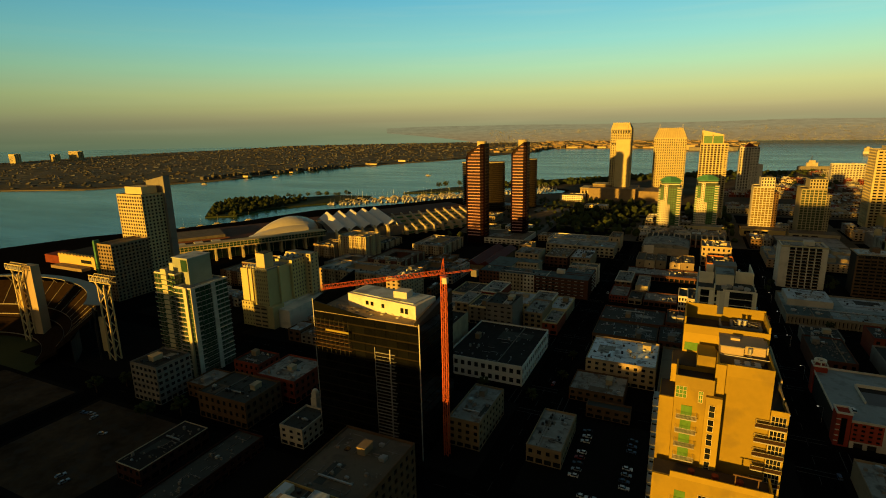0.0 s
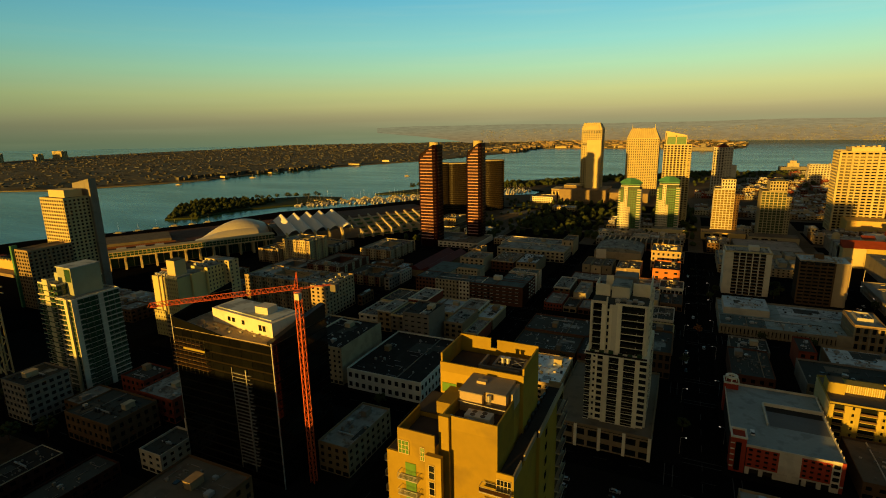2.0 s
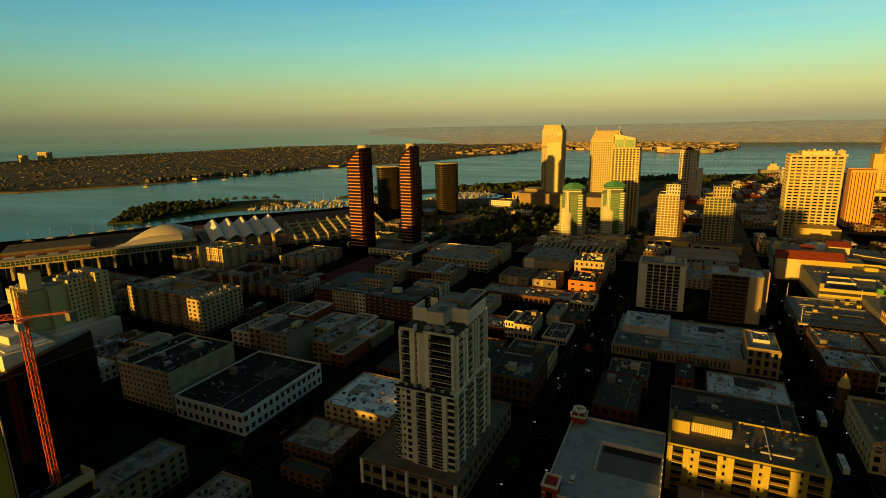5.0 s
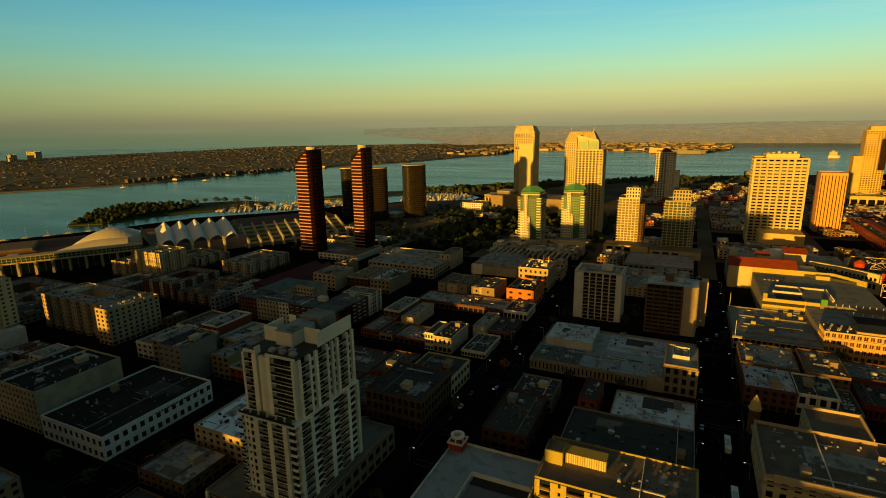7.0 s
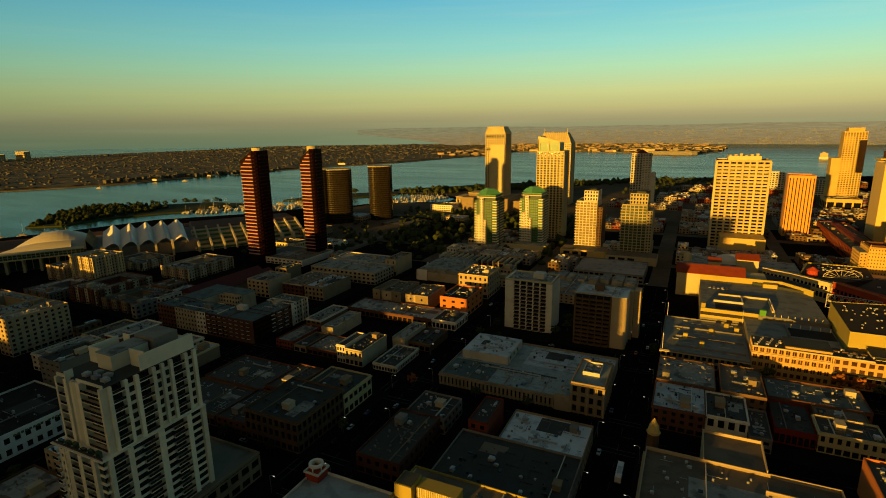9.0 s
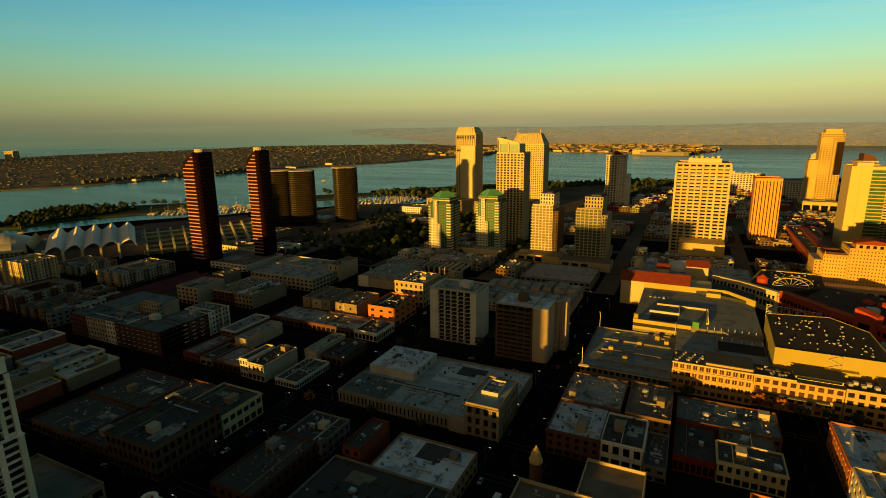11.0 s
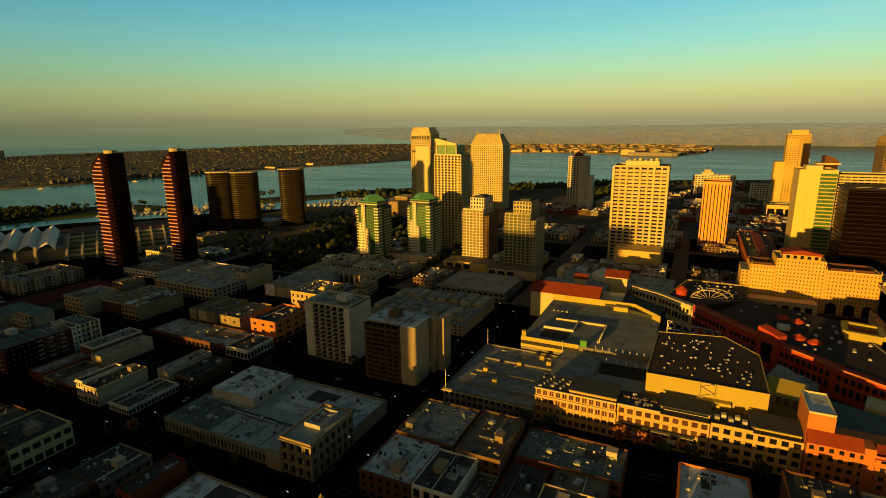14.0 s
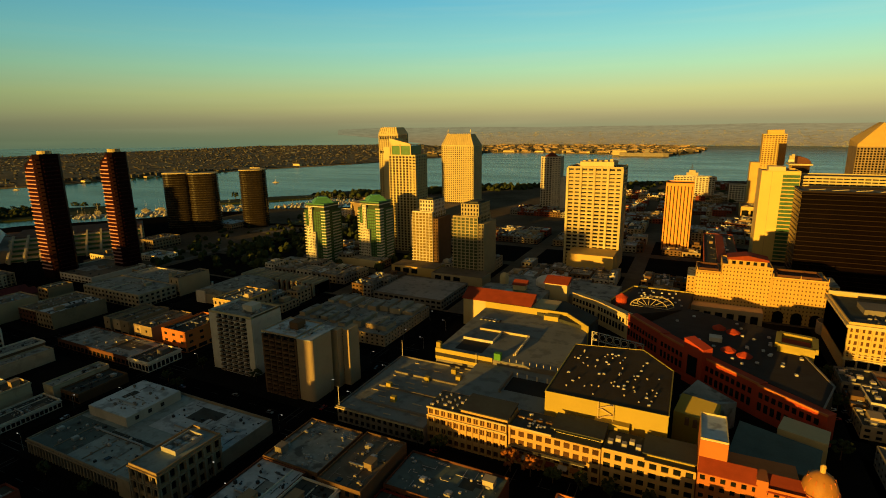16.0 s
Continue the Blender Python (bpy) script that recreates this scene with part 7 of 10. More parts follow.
part("upper_deck", Geo().prism(((215.3, 600.5), (294, 600.5), (294, 663.8), (275.8, 683.7), (215.3, 683.7)), 16.4, 16.8), DECKM, h)
part("back_wall", Geo().prism(((215, 684), (276, 684), (276, 684.6), (215, 684.6)), 0.15, 21.4).prism(((276, 684), (294.3, 664), (294.9, 664.5), (276, 684.8)), 0.15, 21.4), YELLOW, h)
part("front_edge", Geo().box(215, 252, 599.6, 600.18, 11, 18), YELLOW, h)
# dark strip painted as a shaded slot in the front wall
part("front_edge", Geo().box(215, 252, 599.5, 599.58, 13, 15.4), CORE, h)
part("deck_wall", Geo().box(224, 244, 622, 622.7, 16.8, 18.4).box(243.3, 244, 622.7, 640, 16.8, 18.4), WHITE, h)
part("deck_wall", Geo().box(228, 262, 640.6, 641.3, 16.8, 18.2).box(261.3, 262, 610, 640.6, 16.8, 18.2), CREAM, h)
for k in range(12):
    part("bollard", Geo().box(262.2, 262.8, 611 + k * 2.5, 611.7 + k * 2.5, 16.8, 18.8), WHITE, h)
# second ramp well, again a flat sheet in shade colour
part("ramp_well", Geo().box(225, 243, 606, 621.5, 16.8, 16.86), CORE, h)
part("stair_cabin", Geo().box(252.6, 256.6, 600.6, 603.6, 16.8, 20.8), mat("bright_green", (0.07, 0.25, 0.03), 0.7, 0.2), h, "bright green stair cabin")
part("deck_cabin", Geo().box(262, 272, 676, 681, 16.8, 20), YELLOW, h)
part("front_cabin", Geo().box(215.2, 218, 600.4, 603, 16.8, 21.4), YELLOW, h)
for k in range(8):
    part("lamp_post", Geo().cyl(262 + k * 4, 601.4, 0.18, 16.8, 18.6, 6), WHITE, h)

# theatre with red tile roofs beyond
h = thing("theatre", "cream theatre with red tiled roofs beyond the parking deck", "theatre", 222, 705, 0.15)
RECTS.append((190, 420, 530, 790))
part("wall", Geo().box(196, 250, 686, 708, 0.15, 21).box(250.2, 266, 690, 712, 0.15, 20), CREAM, h)
part("tile_roof", Geo().prism(((195, 685.2), (250, 685.2), (250, 699), (195, 699)), 21, 21.4, tops=[21.4, 21.4, 27, 27]), RED_TILE, h)
part("flat_roof", Geo().box(196, 250, 699.1, 740, 0.15, 19), ROOF_GREY, h)
part("skylight", Geo().box(218, 236, 712, 724, 19, 20.2), GLASS_GREEN, h)
part("pavilion", Geo().box(222, 232, 728, 735, 19, 23.4), CREAM, h)
part("pavilion_roof", Geo().prism(((221, 727), (233, 727), (233, 736), (221, 736)), 23.4, 23.6, tops=[23.6, 23.6, 26, 26]), RED_TILE, h)
part("pavilion", Geo().box(246, 264, 738, 748, 0.15, 25), CREAM, h)
part("pavilion_roof", Geo().prism(((245, 737), (265, 737), (265, 749), (245, 749)), 25, 25.3, tops=[25.3, 25.3, 29, 29]), RED_TILE, h)
part("dark_roof", Geo().prism(((250, 686), (293, 668), (297, 690), (268, 716), (250, 716)), 0.15, 19), ROOF_DARK, h)
part("round_roof", Geo().cyl(245, 770, 15, 0.15, 18, 24).dome(245, 770, 18, 15, 4), WHITE, h, "low pale round roof", smooth=False)
part("annex", Geo().box(200, 300, 745, 790, 0.15, 14), GREY, h)
part("annex_roof", Geo().box(201, 299, 746, 789, 14, 14.3), ROOF_GREY, h)
part("round_cupola", Geo().cyl(204, 758, 4, 14, 20, 12).dome(204, 758, 20, 4, 4, 12), CREAM, h)

# the diagonal arcade: red and cream walls, dark roofs, lattice
h = thing("shopping_arcade", "diagonal shopping arcade with red stucco walls and dark flat roofs", "shopping arcade", 350, 680, 0.15)
ARC = [(268, 742), (290, 728), (315, 705), (338, 676), (361, 651), (388, 626), (414, 605)]
for k in range(6):
    (xa, ya), (xb, yb) = ARC[k], ARC[k + 1]
    d_ = Vector((xb - xa, yb - ya)).normalized()
    o_ = Vector((d_.y, -d_.x)) * -1
    wx, wy = o_.x * 7, o_.y * 7
    zt = 17.5 if k < 2 else 20.5 - 0.6 * k
    colr = CREAM if k < 2 else RED_WALL
    seg = part("arcade_wall", Geo().prism(((xa, ya), (xb, yb), (xb + wx, yb + wy), (xa + wx, ya + wy)), 0.15, zt), colr, h)
    part("arcade_parapet", Geo().bar((xa, ya, zt + 0.5), (xb, yb, zt + 0.5), 1.0), colr if k < 2 else ORANGE, seg)
    length = (Vector((xb, yb)) - Vector((xa, ya))).length
    for j in range(int(length // 3.4)):
        c_ = Vector((xa, ya)) + d_ * (1.9 + j * 3.4)
        for zb, zh in ((4.5, 9.0), (11.5, 14.5)):
            pp = [c_ + d_ * s for s in (-1.05, 1.05)]
            q = o_ * -0.1
            part("arch_opening", Geo().prism([(p.x + e.x, p.y + e.y) for p, e in ((pp[0], q), (pp[1], q), (pp[1], -q), (pp[0], -q))], zb, zh), GLASS, seg)
part("red_gate", Geo().prism(((352, 655), (362, 645.5), (367, 651), (357, 660.5)), 0.15, 27, tops=[27, 24.5, 24.5, 27]), RED_WALL, h, "tall red gate wall with an arch")
part("gate_arch", Geo().prism(((354.4, 652.3), (359.4, 647.5), (359.6, 647.8), (354.6, 652.6)), 6, 18), GLASS, h)
part("dark_roof_block", Geo().prism(((362, 662), (414, 613), (423, 640), (408, 716), (352, 740), (330, 700)), 0.15, 17.5), mat("dark_roof", (0.05, 0.042, 0.035), 0.95, 0.3, 0.08, 0.8, stain=0.4), h)
part("dark_roof_edge", Geo().bar((414, 613, 17.8), (423, 640, 17.8), 0.8).bar((423, 640, 17.8), (408, 716, 17.8), 0.8), GREY, h)
rd = random.Random(23)
for k in range(44):
    x, y = rd.uniform(345, 415), rd.uniform(640, 725)
    if inside_poly(x, y, ((362, 668), (412, 620), (420, 640), (405, 712), (352, 735), (336, 700))):
        placed("roof_unit", "roof_unit", unit_roof_unit, METAL, h, (x, y, 17.5), (1.6, 1.6, 1.1), 90 * (k % 4))
for x, y in ((372, 705), (380, 700), (376, 668), (384, 663)):
    part("red_skylight", Geo().cyl(x, y, 4.2, 17.5, 18.6, 8).cyl(x, y, 4.2, 18.6, 20.6, 8, 0.6), RED_WALL, h)
part("white_kiosk", Geo().box(366, 373, 680, 686, 17.5, 20.2), WHITE, h)
part("open_court", Geo().prism(((402, 680), (420, 676), (423, 696), (405, 700)), 0.15, 20), YELLOW, h)
part("open_court_rim", Geo().bar((402, 680, 21.5), (420, 676, 21.5), 3).bar((420, 676, 21.5), (423, 696, 21.5), 3).bar((423, 696, 21.5), (405, 700, 21.5), 3).bar((405, 700, 21.5), (402, 680, 21.5), 3), YELLOW, h)
part("open_court_floor", Geo().prism(((404, 682), (418.6, 678.6), (421, 694), (406.6, 698)), 20, 20.1), RED_TILE, h)
part("west_roof", Geo().prism(((298, 742), (318, 716), (352, 742), (356, 785), (310, 786)), 0.15, 16), MATS["dark_roof"], h)
for k in range(24):
    placed("roof_unit", "roof_unit", unit_roof_unit, METAL, h, (rd.uniform(312, 350), rd.uniform(745, 782), 16), (1.5, 1.5, 1.0), 90 * (k % 4))
part("west_edge", Geo().bar((310, 786, 16.6), (356, 785, 16.6), 0.9).bar((298, 742, 16.6), (310, 786, 16.6), 0.9), YELLOW, h)
lat = Geo()
for k in range(9):
    a0, a1 = math.pi * k / 8, math.pi * (k + 1) / 8
    for off in (0, 7):
        if k < 8:
            lat.bar((326 - 13 * math.cos(a0) + off * 0.6, 733 + off, 17 + 7 * math.sin(a0)), (326 - 13 * math.cos(a1) + off * 0.6, 733 + off, 17 + 7 * math.sin(a1)), 0.45)
    lat.bar((326 - 13 * math.cos(a0), 733, 17 + 7 * math.sin(a0)), (330.2 - 13 * math.cos(a0), 740, 17 + 7 * math.sin(a0)), 0.35)
    lat.bar((326 - 13 * math.cos(a0), 733, 17 + 7 * math.sin(a0)), (326, 733, 17), 0.3)
part("lattice_dome", lat, CREAM, h, "pale open lattice canopy")
part("round_pavilion", Geo().cyl(306, 738, 4.2, 0.15, 21, 14).cyl(306, 738, 5, 21, 24, 14, 0.4), RED_WALL, h)
g = Geo()
for k in range(8):
    x = 300 + k * 4.4
    g.bar((x, 648 - k * 1.2, 14), (x, 648 - k * 1.2, 25), 0.5)
    if k < 7:
        for zz in (14.5, 19.5, 24.8):
            g.bar((x, 648 - k * 1.2, zz), (x + 4.4, 646.8 - k * 1.2, zz), 0.4)
        for j in range(10):
            a0, a1 = 2 * math.pi * j / 10, 2 * math.pi * (j + 1) / 10
            g.bar((x + 2.2 + 1.7 * math.cos(a0), 647.4 - k * 1.2, 22 + 1.9 * math.sin(a0)), (x + 2.2 + 1.7 * math.cos(a1), 647.4 - k * 1.2, 22 + 1.9 * math.sin(a1)), 0.3)
part("lattice_screen", g, METAL, h, "grey openwork screen of circles")
part("chapel", Geo().prism(((350, 583), (366, 579), (370, 592), (353, 597)), 0.15, 19, tops=[17, 17, 20, 20]), YELLOW, h)
for k in range(3):
    part("arch_window", Geo().box(355 + k * 3.4, 356.8 + k * 3.4, 579.6 - k * 0.9, 580.9 - k * 0.9, 12.5, 16), BROWN, h)
part("teal_roof", Geo().prism(((372, 560), (402, 555), (408, 578), (378, 590)), 0.15, 15), mat("teal_roof", (0.10, 0.14, 0.12), 0.85, 0.3, 0.08, 0.8), h)
part("grey_gable", Geo().prism(((352, 606), (368, 597), (378, 610), (360, 622)), 0.15, 15, tops=[14, 17, 14, 17]), ROOF_GREY, h)
part("cream_house", Geo().prism(((393, 590), (411, 584), (414, 596), (397, 603)), 0.15, 15), CREAM, h)

# red-roofed corner with the small dome
h = thing("old_theatre", "orange old theatre with a red tile roof and golden dome", "theatre", 385, 547, 0.15)
part("tower_wall", Geo().box(360.3, 370, 538, 558.6, 0.15, 31), ORANGE, h)
part("tower_roof", Geo().box(360.6, 369.7, 538.3, 558.3, 31, 31.3), ROOF_WHITE, h)
part("tower_parapet", ring(Geo(), 360.3, 370, 538, 558.6, 31.3, 32, 0.3), CREAM, h)
shell(h, 360.4, 395, 533.6, 537.9, 0.15, 20, ORANGE, GLASS, "E", 3.6, 3.9, 0.5, 0.5, 0.4, True, name="front_wall")
part("side_hall", Geo().box(370.2, 395, 538, 556, 0.15, 18), ORANGE, h)
part("tile_roof", Geo().prism(((360.4, 533), (380, 533), (380, 538), (360.4, 538)), 20, 20.3, tops=[20.3, 20.3, 24, 24]), RED_TILE, h)
part("tile_roof", Geo().prism(((383, 533), (396, 533), (396, 541), (383, 541)), 18.5, 18.8, tops=[18.8, 18.8, 21.5, 21.5]), RED_TILE, h)
part("gable", Geo().prism(((379.6, 533.2), (383.4, 533.2), (383.4, 541), (379.6, 541)), 0.15, 22.6), ORANGE, h)
part("drum", Geo().cyl(400, 540, 6.4, 0.15, 20, 16), ORANGE, h)
part("dome", Geo().dome(400, 540, 20, 5.8, 7.6, 16, 7), mat("gold_tile", (0.36, 0.17, 0.035), 0.6, 0.25, 0.4, 2), h, "ribbed golden dome", smooth=True)
part("lantern", Geo().cyl(400, 540, 0.9, 27.4, 29.4, 8).dome(400, 540, 29.4, 1.0, 1.2, 8, 3), GOLD, h)
for k in range(12):
    a = 2 * math.pi * k / 12
    part("rib", Geo().bar((400 + 5.9 * math.cos(a), 540 + 5.9 * math.sin(a), 20.2), (400 + 4.1 * math.cos(a), 540 + 4.1 * math.sin(a), 25.6), 0.35), ORANGE, h)

# golden hotel with the red central roof
HONEY = mat("honey_stucco", (0.50, 0.325, 0.095), 0.85, 0.12, 0.08, 1.0)
h = thing("grand_hotel", "grand golden hotel with many windows and a red central roof", "hotel", 400, 800, 0.15)
RECTS.append((348, 452, 780, 826))
for x0_, x1_, y0_, zt in ((356, 374, 786, 35), (374.2, 408, 785, 42), (408.2, 444, 786, 35)):
    shell(h, x0_, x1_, y0_, 815, 0.15, zt, HONEY, AMBER_GLASS, "ENS", 2.4, 3.1, 0.36, 0.42, 0.3, False, sheet=True, name="wing_wall")
    part("wing_roof", Geo().box(x0_ + 0.3, x1_ - 0.3, y0_ + 0.3, 814.7, zt - 0.4, zt + 0.1), ROOF_GREY, h)
    part("wing_parapet", ring(Geo(), x0_, x1_, y0_, 815, zt + 0.1, zt + 1.2, 0.4), HONEY, h)
shell(h, 350, 355.9, 787, 815, 0.15, 30, HONEY, AMBER_GLASS, "ES", 2.9, 3.1, 0.36, 0.42, 0.3, False, sheet=True, name="end_wall")
shell(h, 444.2, 451, 787, 815, 0.15, 32, HONEY, AMBER_GLASS, "ES", 3.4, 3.1, 0.4, 0.46, 0.3, False, sheet=True, name="end_wall")
part("end_roof", Geo().box(350, 355.9, 787, 815, 30, 30.6), ROOF_GREY, h)
part("end_roof", Geo().box(444.2, 451, 787, 815, 32, 32.6), ROOF_GREY, h)
part("attic", Geo().box(378, 404, 785.6, 800, 43.2, 47), HONEY, h)
for k in range(5):
    part("arched_window", Geo().box(380.5 + k * 4.8, 383 + k * 4.8, 785.45, 785.7, 43.6, 46.2).cyl(381.75 + k * 4.8, 785.58, 0.1, 46.2, 46.3, 8), GLASS, h)
part("red_roof", Geo().prism(((377, 784.6), (391, 784.6), (405, 784.6), (405, 801), (391, 801), (377, 801)), 47, 48, tops=[48.5, 51, 48.5, 48.5, 51, 48.5]), RED_TILE, h)
for k in range(6):
    part("roof_finial", Geo().cyl(357 + k * 17.4, 786.4, 0.5, 36, 39, 6, 0.1), HONEY, h)
part("wing_strip", Geo().box(373.2, 375.2, 784.7, 784.98, 0.15, 35).box(407.2, 409.2, 784.7, 784.98, 0.15, 35), HONEY, h)
part("cornice", Geo().box(374, 408.2, 784.2, 784.98, 41.4, 42.2).box(356, 373.1, 785.4, 785.98, 34.2, 35).box(409.3, 444, 785.4, 785.98, 34.2, 35), HONEY, h)
for xa, xb, zt in ((357, 372, 35.2), (412, 440, 35.2)):
    part("roof_trellis", ring(Geo(), xa, xb, 789, 808, zt, zt + 2.4, 0.5).box(xa + 2, xb - 2, 792, 804, zt, zt + 1.2), BRICK_DARK, h)
part("arcade_base", Geo().box(352, 404, 772, 784.6, 0.15, 10.5), SAND, h, "lower arcaded entrance wing")
for k in range(6):
    part("base_arch", Geo().box(356 + k * 8, 361 + k * 8, 771.85, 772.02, 1, 7), GLASS, h)
for k in range(3):
    arch = [(411.5 + k * 12 + 3.6 * math.cos(math.pi * j / 8) + 3.6, 6 + 3.6 * math.sin(math.pi * j / 8)) for j in range(9)]
    g = Geo()
    g.v += [(x, y_, z) for y_ in (785.8, 785.99) for x, z in [(arch[0][0], 0.2)] + arch + [(arch[-1][0], 0.2)]]
    g.f += [tuple(range(11)), tuple(range(21, 10, -1))] + [(q, q + 11, (q + 1) % 11 + 11, (q + 1) % 11) for q in range(11)]
    part("great_arch", g, GLASS_DARK, h, "tall dark archway")
part("curved_screen", Geo().cyl(447, 776, 9, 0.15, 9, 20), SAND, h)
part("curved_screen_roof", Geo().cyl(447, 776, 8.2, 9, 9.1, 20), ROOF_DARK, h)

# ornate office building
h = thing("office_building", "ornate golden office building with a heavy cornice over a dark arcade", "office building", 470, 723, 0.15)
RECTS.append((437, 520, 694, 772))
OX, OY = 440.5, 707.0
part("core", Geo().box(OX + 1.2, OX + 70, OY + 1.2, OY + 62, 0.15, 30.6), GOLD, h)
shell(h, OX, OX + 70, OY, OY + 62, 9.5, 29.6, GOLD, AMBER_GLASS, "E", 3.0, 4.4, 0.52, 0.62, 0.6, False, sheet=True, name="upper_wall")
part("blank_side", Geo().box(OX, OX + 1.1, OY + 1, OY + 62, 0.15, 30.6), GOLD, h)
for k in range(12):
    part("pier", Geo().box(OX + k * 6.0, OX + 1.1 + k * 6.0, OY - 0.5, OY - 0.02, 9.5, 29), GOLD, h)
    part("arcade_column", Geo().cyl(OX + 0.8 + k * 6.0, OY + 0.2, 0.6, 0.15, 8.4, 10), SAND, h)
part("arcade_glass", Geo().box(OX + 1.1, OX + 70, OY + 1.0, OY + 1.18, 0.3, 8.4), GLASS_DARK, h)
part("base_band", Geo().box(OX - 0.6, OX + 70, OY - 0.9, OY + 1, 8.4, 9.48).box(OX - 0.4, OX + 70, OY - 0.6, OY - 0.02, 11.6, 12.2), CREAM, h)
part("cornice", ring(Geo(), OX - 1.4, OX + 71.4, OY - 1.4, OY + 63.4, 29.6, 31, 1.9).box(OX - 0.7, OX + 70.7, OY - 0.7, OY + 0.6, 28.8, 29.6), CREAM, h)
part("parapet", ring(Geo(), OX, OX + 70, OY, OY + 62, 31, 32.6, 0.8), GOLD, h)
part("roof", Geo().box(OX + 0.8, OX + 69, OY + 0.8, OY + 61, 31, 31.3), ROOF_DARK, h)
part("roof_house", Geo().box(OX + 12, OX + 30, OY + 22, OY + 40, 31.3, 34.6).box(OX + 32, OX + 52, OY + 18, OY + 44, 31.3, 33.6), GREY, h)
part("rear_parapet_wall", Geo().box(OX, OX + 70, OY + 60, OY + 61.9, 32.6, 35), CREAM, h)
part("canopy", Geo().box(OX + 2, OX + 60, OY - 9, OY - 1, 3.6, 4.2), STONE, h)
for k in range(6):
    part("awning", Geo().prism(((OX + 4 + k * 9, OY - 11), (OX + 11 + k * 9, OY - 11), (OX + 11 + k * 9, OY - 9.1), (OX + 4 + k * 9, OY - 9.1)), 2.6, 2.7, tops=[2.8, 2.8, 3.6, 3.6]), ORANGE if k % 2 else WHITE, h)
rooftop(h, random.Random(41), OX + 3, OX + 66, OY + 3, OY + 17, 31.3, 10, True)

# ---- the darker lots south of the start ----
building("grey gridded concrete office block", -282, -260, 173, 195, 22, GREY, ROOF_DARK, "office block", "office_block", storey=3.6, bay=3.6, ww=0.6, units=3)
building("low brown block with white roof curbs", -230, -196, 174, 200, 14, BROWN, ROOF_DARK, storey=4.4, units=4)
building("low brick block with a grey roof", -218, -190, 204, 232, 13, BRICK, ROOF_GREY, units=6)
building("small orange-lit brick building", -246, -226, 214, 232, 12, BRICK, ROOF_DARK, units=2)
# brick at about half the colour values of the dark brick
building("long low brick building with a pale parapet edge", -221, -205, 122, 158, 8, mat("near_black_brick", (0.05, 0.022, 0.015), 0.9, 0.25, 0.15, 2.0), BLACK_FELT, trim=STONE, par=0.35, units=1, hut=False)
building("small white mission-style building", -172, -158, 172, 192, 9.5, WHITE, ROOF_DARK, units=1, hut=False)
h = thing("bell_turret", "small white bell turret with a domed cap", "turret", -171, 199, 0.15)
part("shaft", Geo().box(-173, -169.4, 197, 200.6, 0.15, 11.5), WHITE, h)
part("belfry", ring(Geo(), -172.7, -169.7, 197.3, 200.3, 11.5, 14.2, 0.7), WHITE, h)
part("cap", Geo().dome(-171.2, 198.8, 14.2, 1.9, 2.2, 8, 3), WHITE, h)
building("broad brown loft block with a cluttered roof", -122, -90, 121, 160, 28, BROWN, ROOF_TAN, "loft block", "loft_block", storey=4, units=8)
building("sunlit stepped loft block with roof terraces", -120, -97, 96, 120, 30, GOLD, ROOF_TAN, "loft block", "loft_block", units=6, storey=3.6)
loft = thing("penthouse_row", "white penthouses on the stepped loft roof", "penthouse", -108, 108, 30.0)
for xa, xb, ya, yb, zz in ((-119, -113, 98, 106, 33.4), (-112, -106, 103, 111, 34.4), (-105, -99, 108, 118, 33.0), (-118, -114, 110, 118, 32.2)):
    part("penthouse_wall", Geo().box(xa, xb, ya, yb, 30.02, zz), WHITE, loft)
    part("penthouse_roof", Geo().box(xa + 0.3, xb - 0.3, ya + 0.3, yb - 0.3, zz, zz + 0.15), ROOF_WHITE, loft)
    part("window_pane", Geo().box(xa + 1.2, xb - 2.2, ya - 0.06, ya + 0.05, zz - 2.2, zz - 0.6), GLASS, loft)
building("tan corner apartment house with a blue-grey roof", -96, -80, 204, 240, 14, TAN, ROOF_GREY, "apartment house", "apartment_house", units=2, storey=3.6)
building("small tan shop with a hipped corner", -58, -42, 206, 240, 8, TAN, ROOF_GREY, units=2, hut=False)
building("long low shed with a metal roof", -192, -176, 100, 165, 6, MATS["near_black_brick"], ROOF_DARK, "shed", "shed", units=2, hut=False, sides="N")
building("wedge-shaped brown building by the parking lot", -40, -18, 255, 262, 6, BROWN, ROOF_DARK, units=1, hut=False)
RECTS.append((-40, 48, 185, 252))   # open parking lot
RECTS.append((-300, -180, 95, 170))
RECTS.append((-540, -298, 40, 290))   # ballpark

# old-town shops west of the white tower
building("sunlit terracotta corner building with a dark roof terrace", 21.5, 45.5, 557, 592, 14, ORANGE, ROOF_DARK, storey=4.6, bay=8, ww=0.36, wh=0.42, units=7, par=1.4)
building("low white corner shop with arched openings", 29.5, 49, 526, 550, 6.2, WHITE, ROOF_DARK, storey=5.6, bay=3.2, ww=0.55, wh=0.6, cornice=0.5, units=5)
building("low brick shop row with a grey-green roof", -50, 29, 527, 553, 5.2, BRICK_DARK, ROOF_GREY, sides="E", storey=5, units=6, hut=False)
for n_, (xa, xb, zz) in enumerate(((-44, -36.4, 12.4), (-36, -26, 11.6), (-25, -15.6, 12.6), (-12, -2, 11.4), (-1.6, 10.4, 12.2))):
    building("narrow tan loft building with a blank party wall", xa, xb, 557 + n_ % 2 * 1.5, 591, zz, SAND if n_ % 2 else TAN, ROOF_TAN, sides="E", storey=6, bay=9, ww=0.14, wh=0.3, units=2, hut=False, group="loft row")
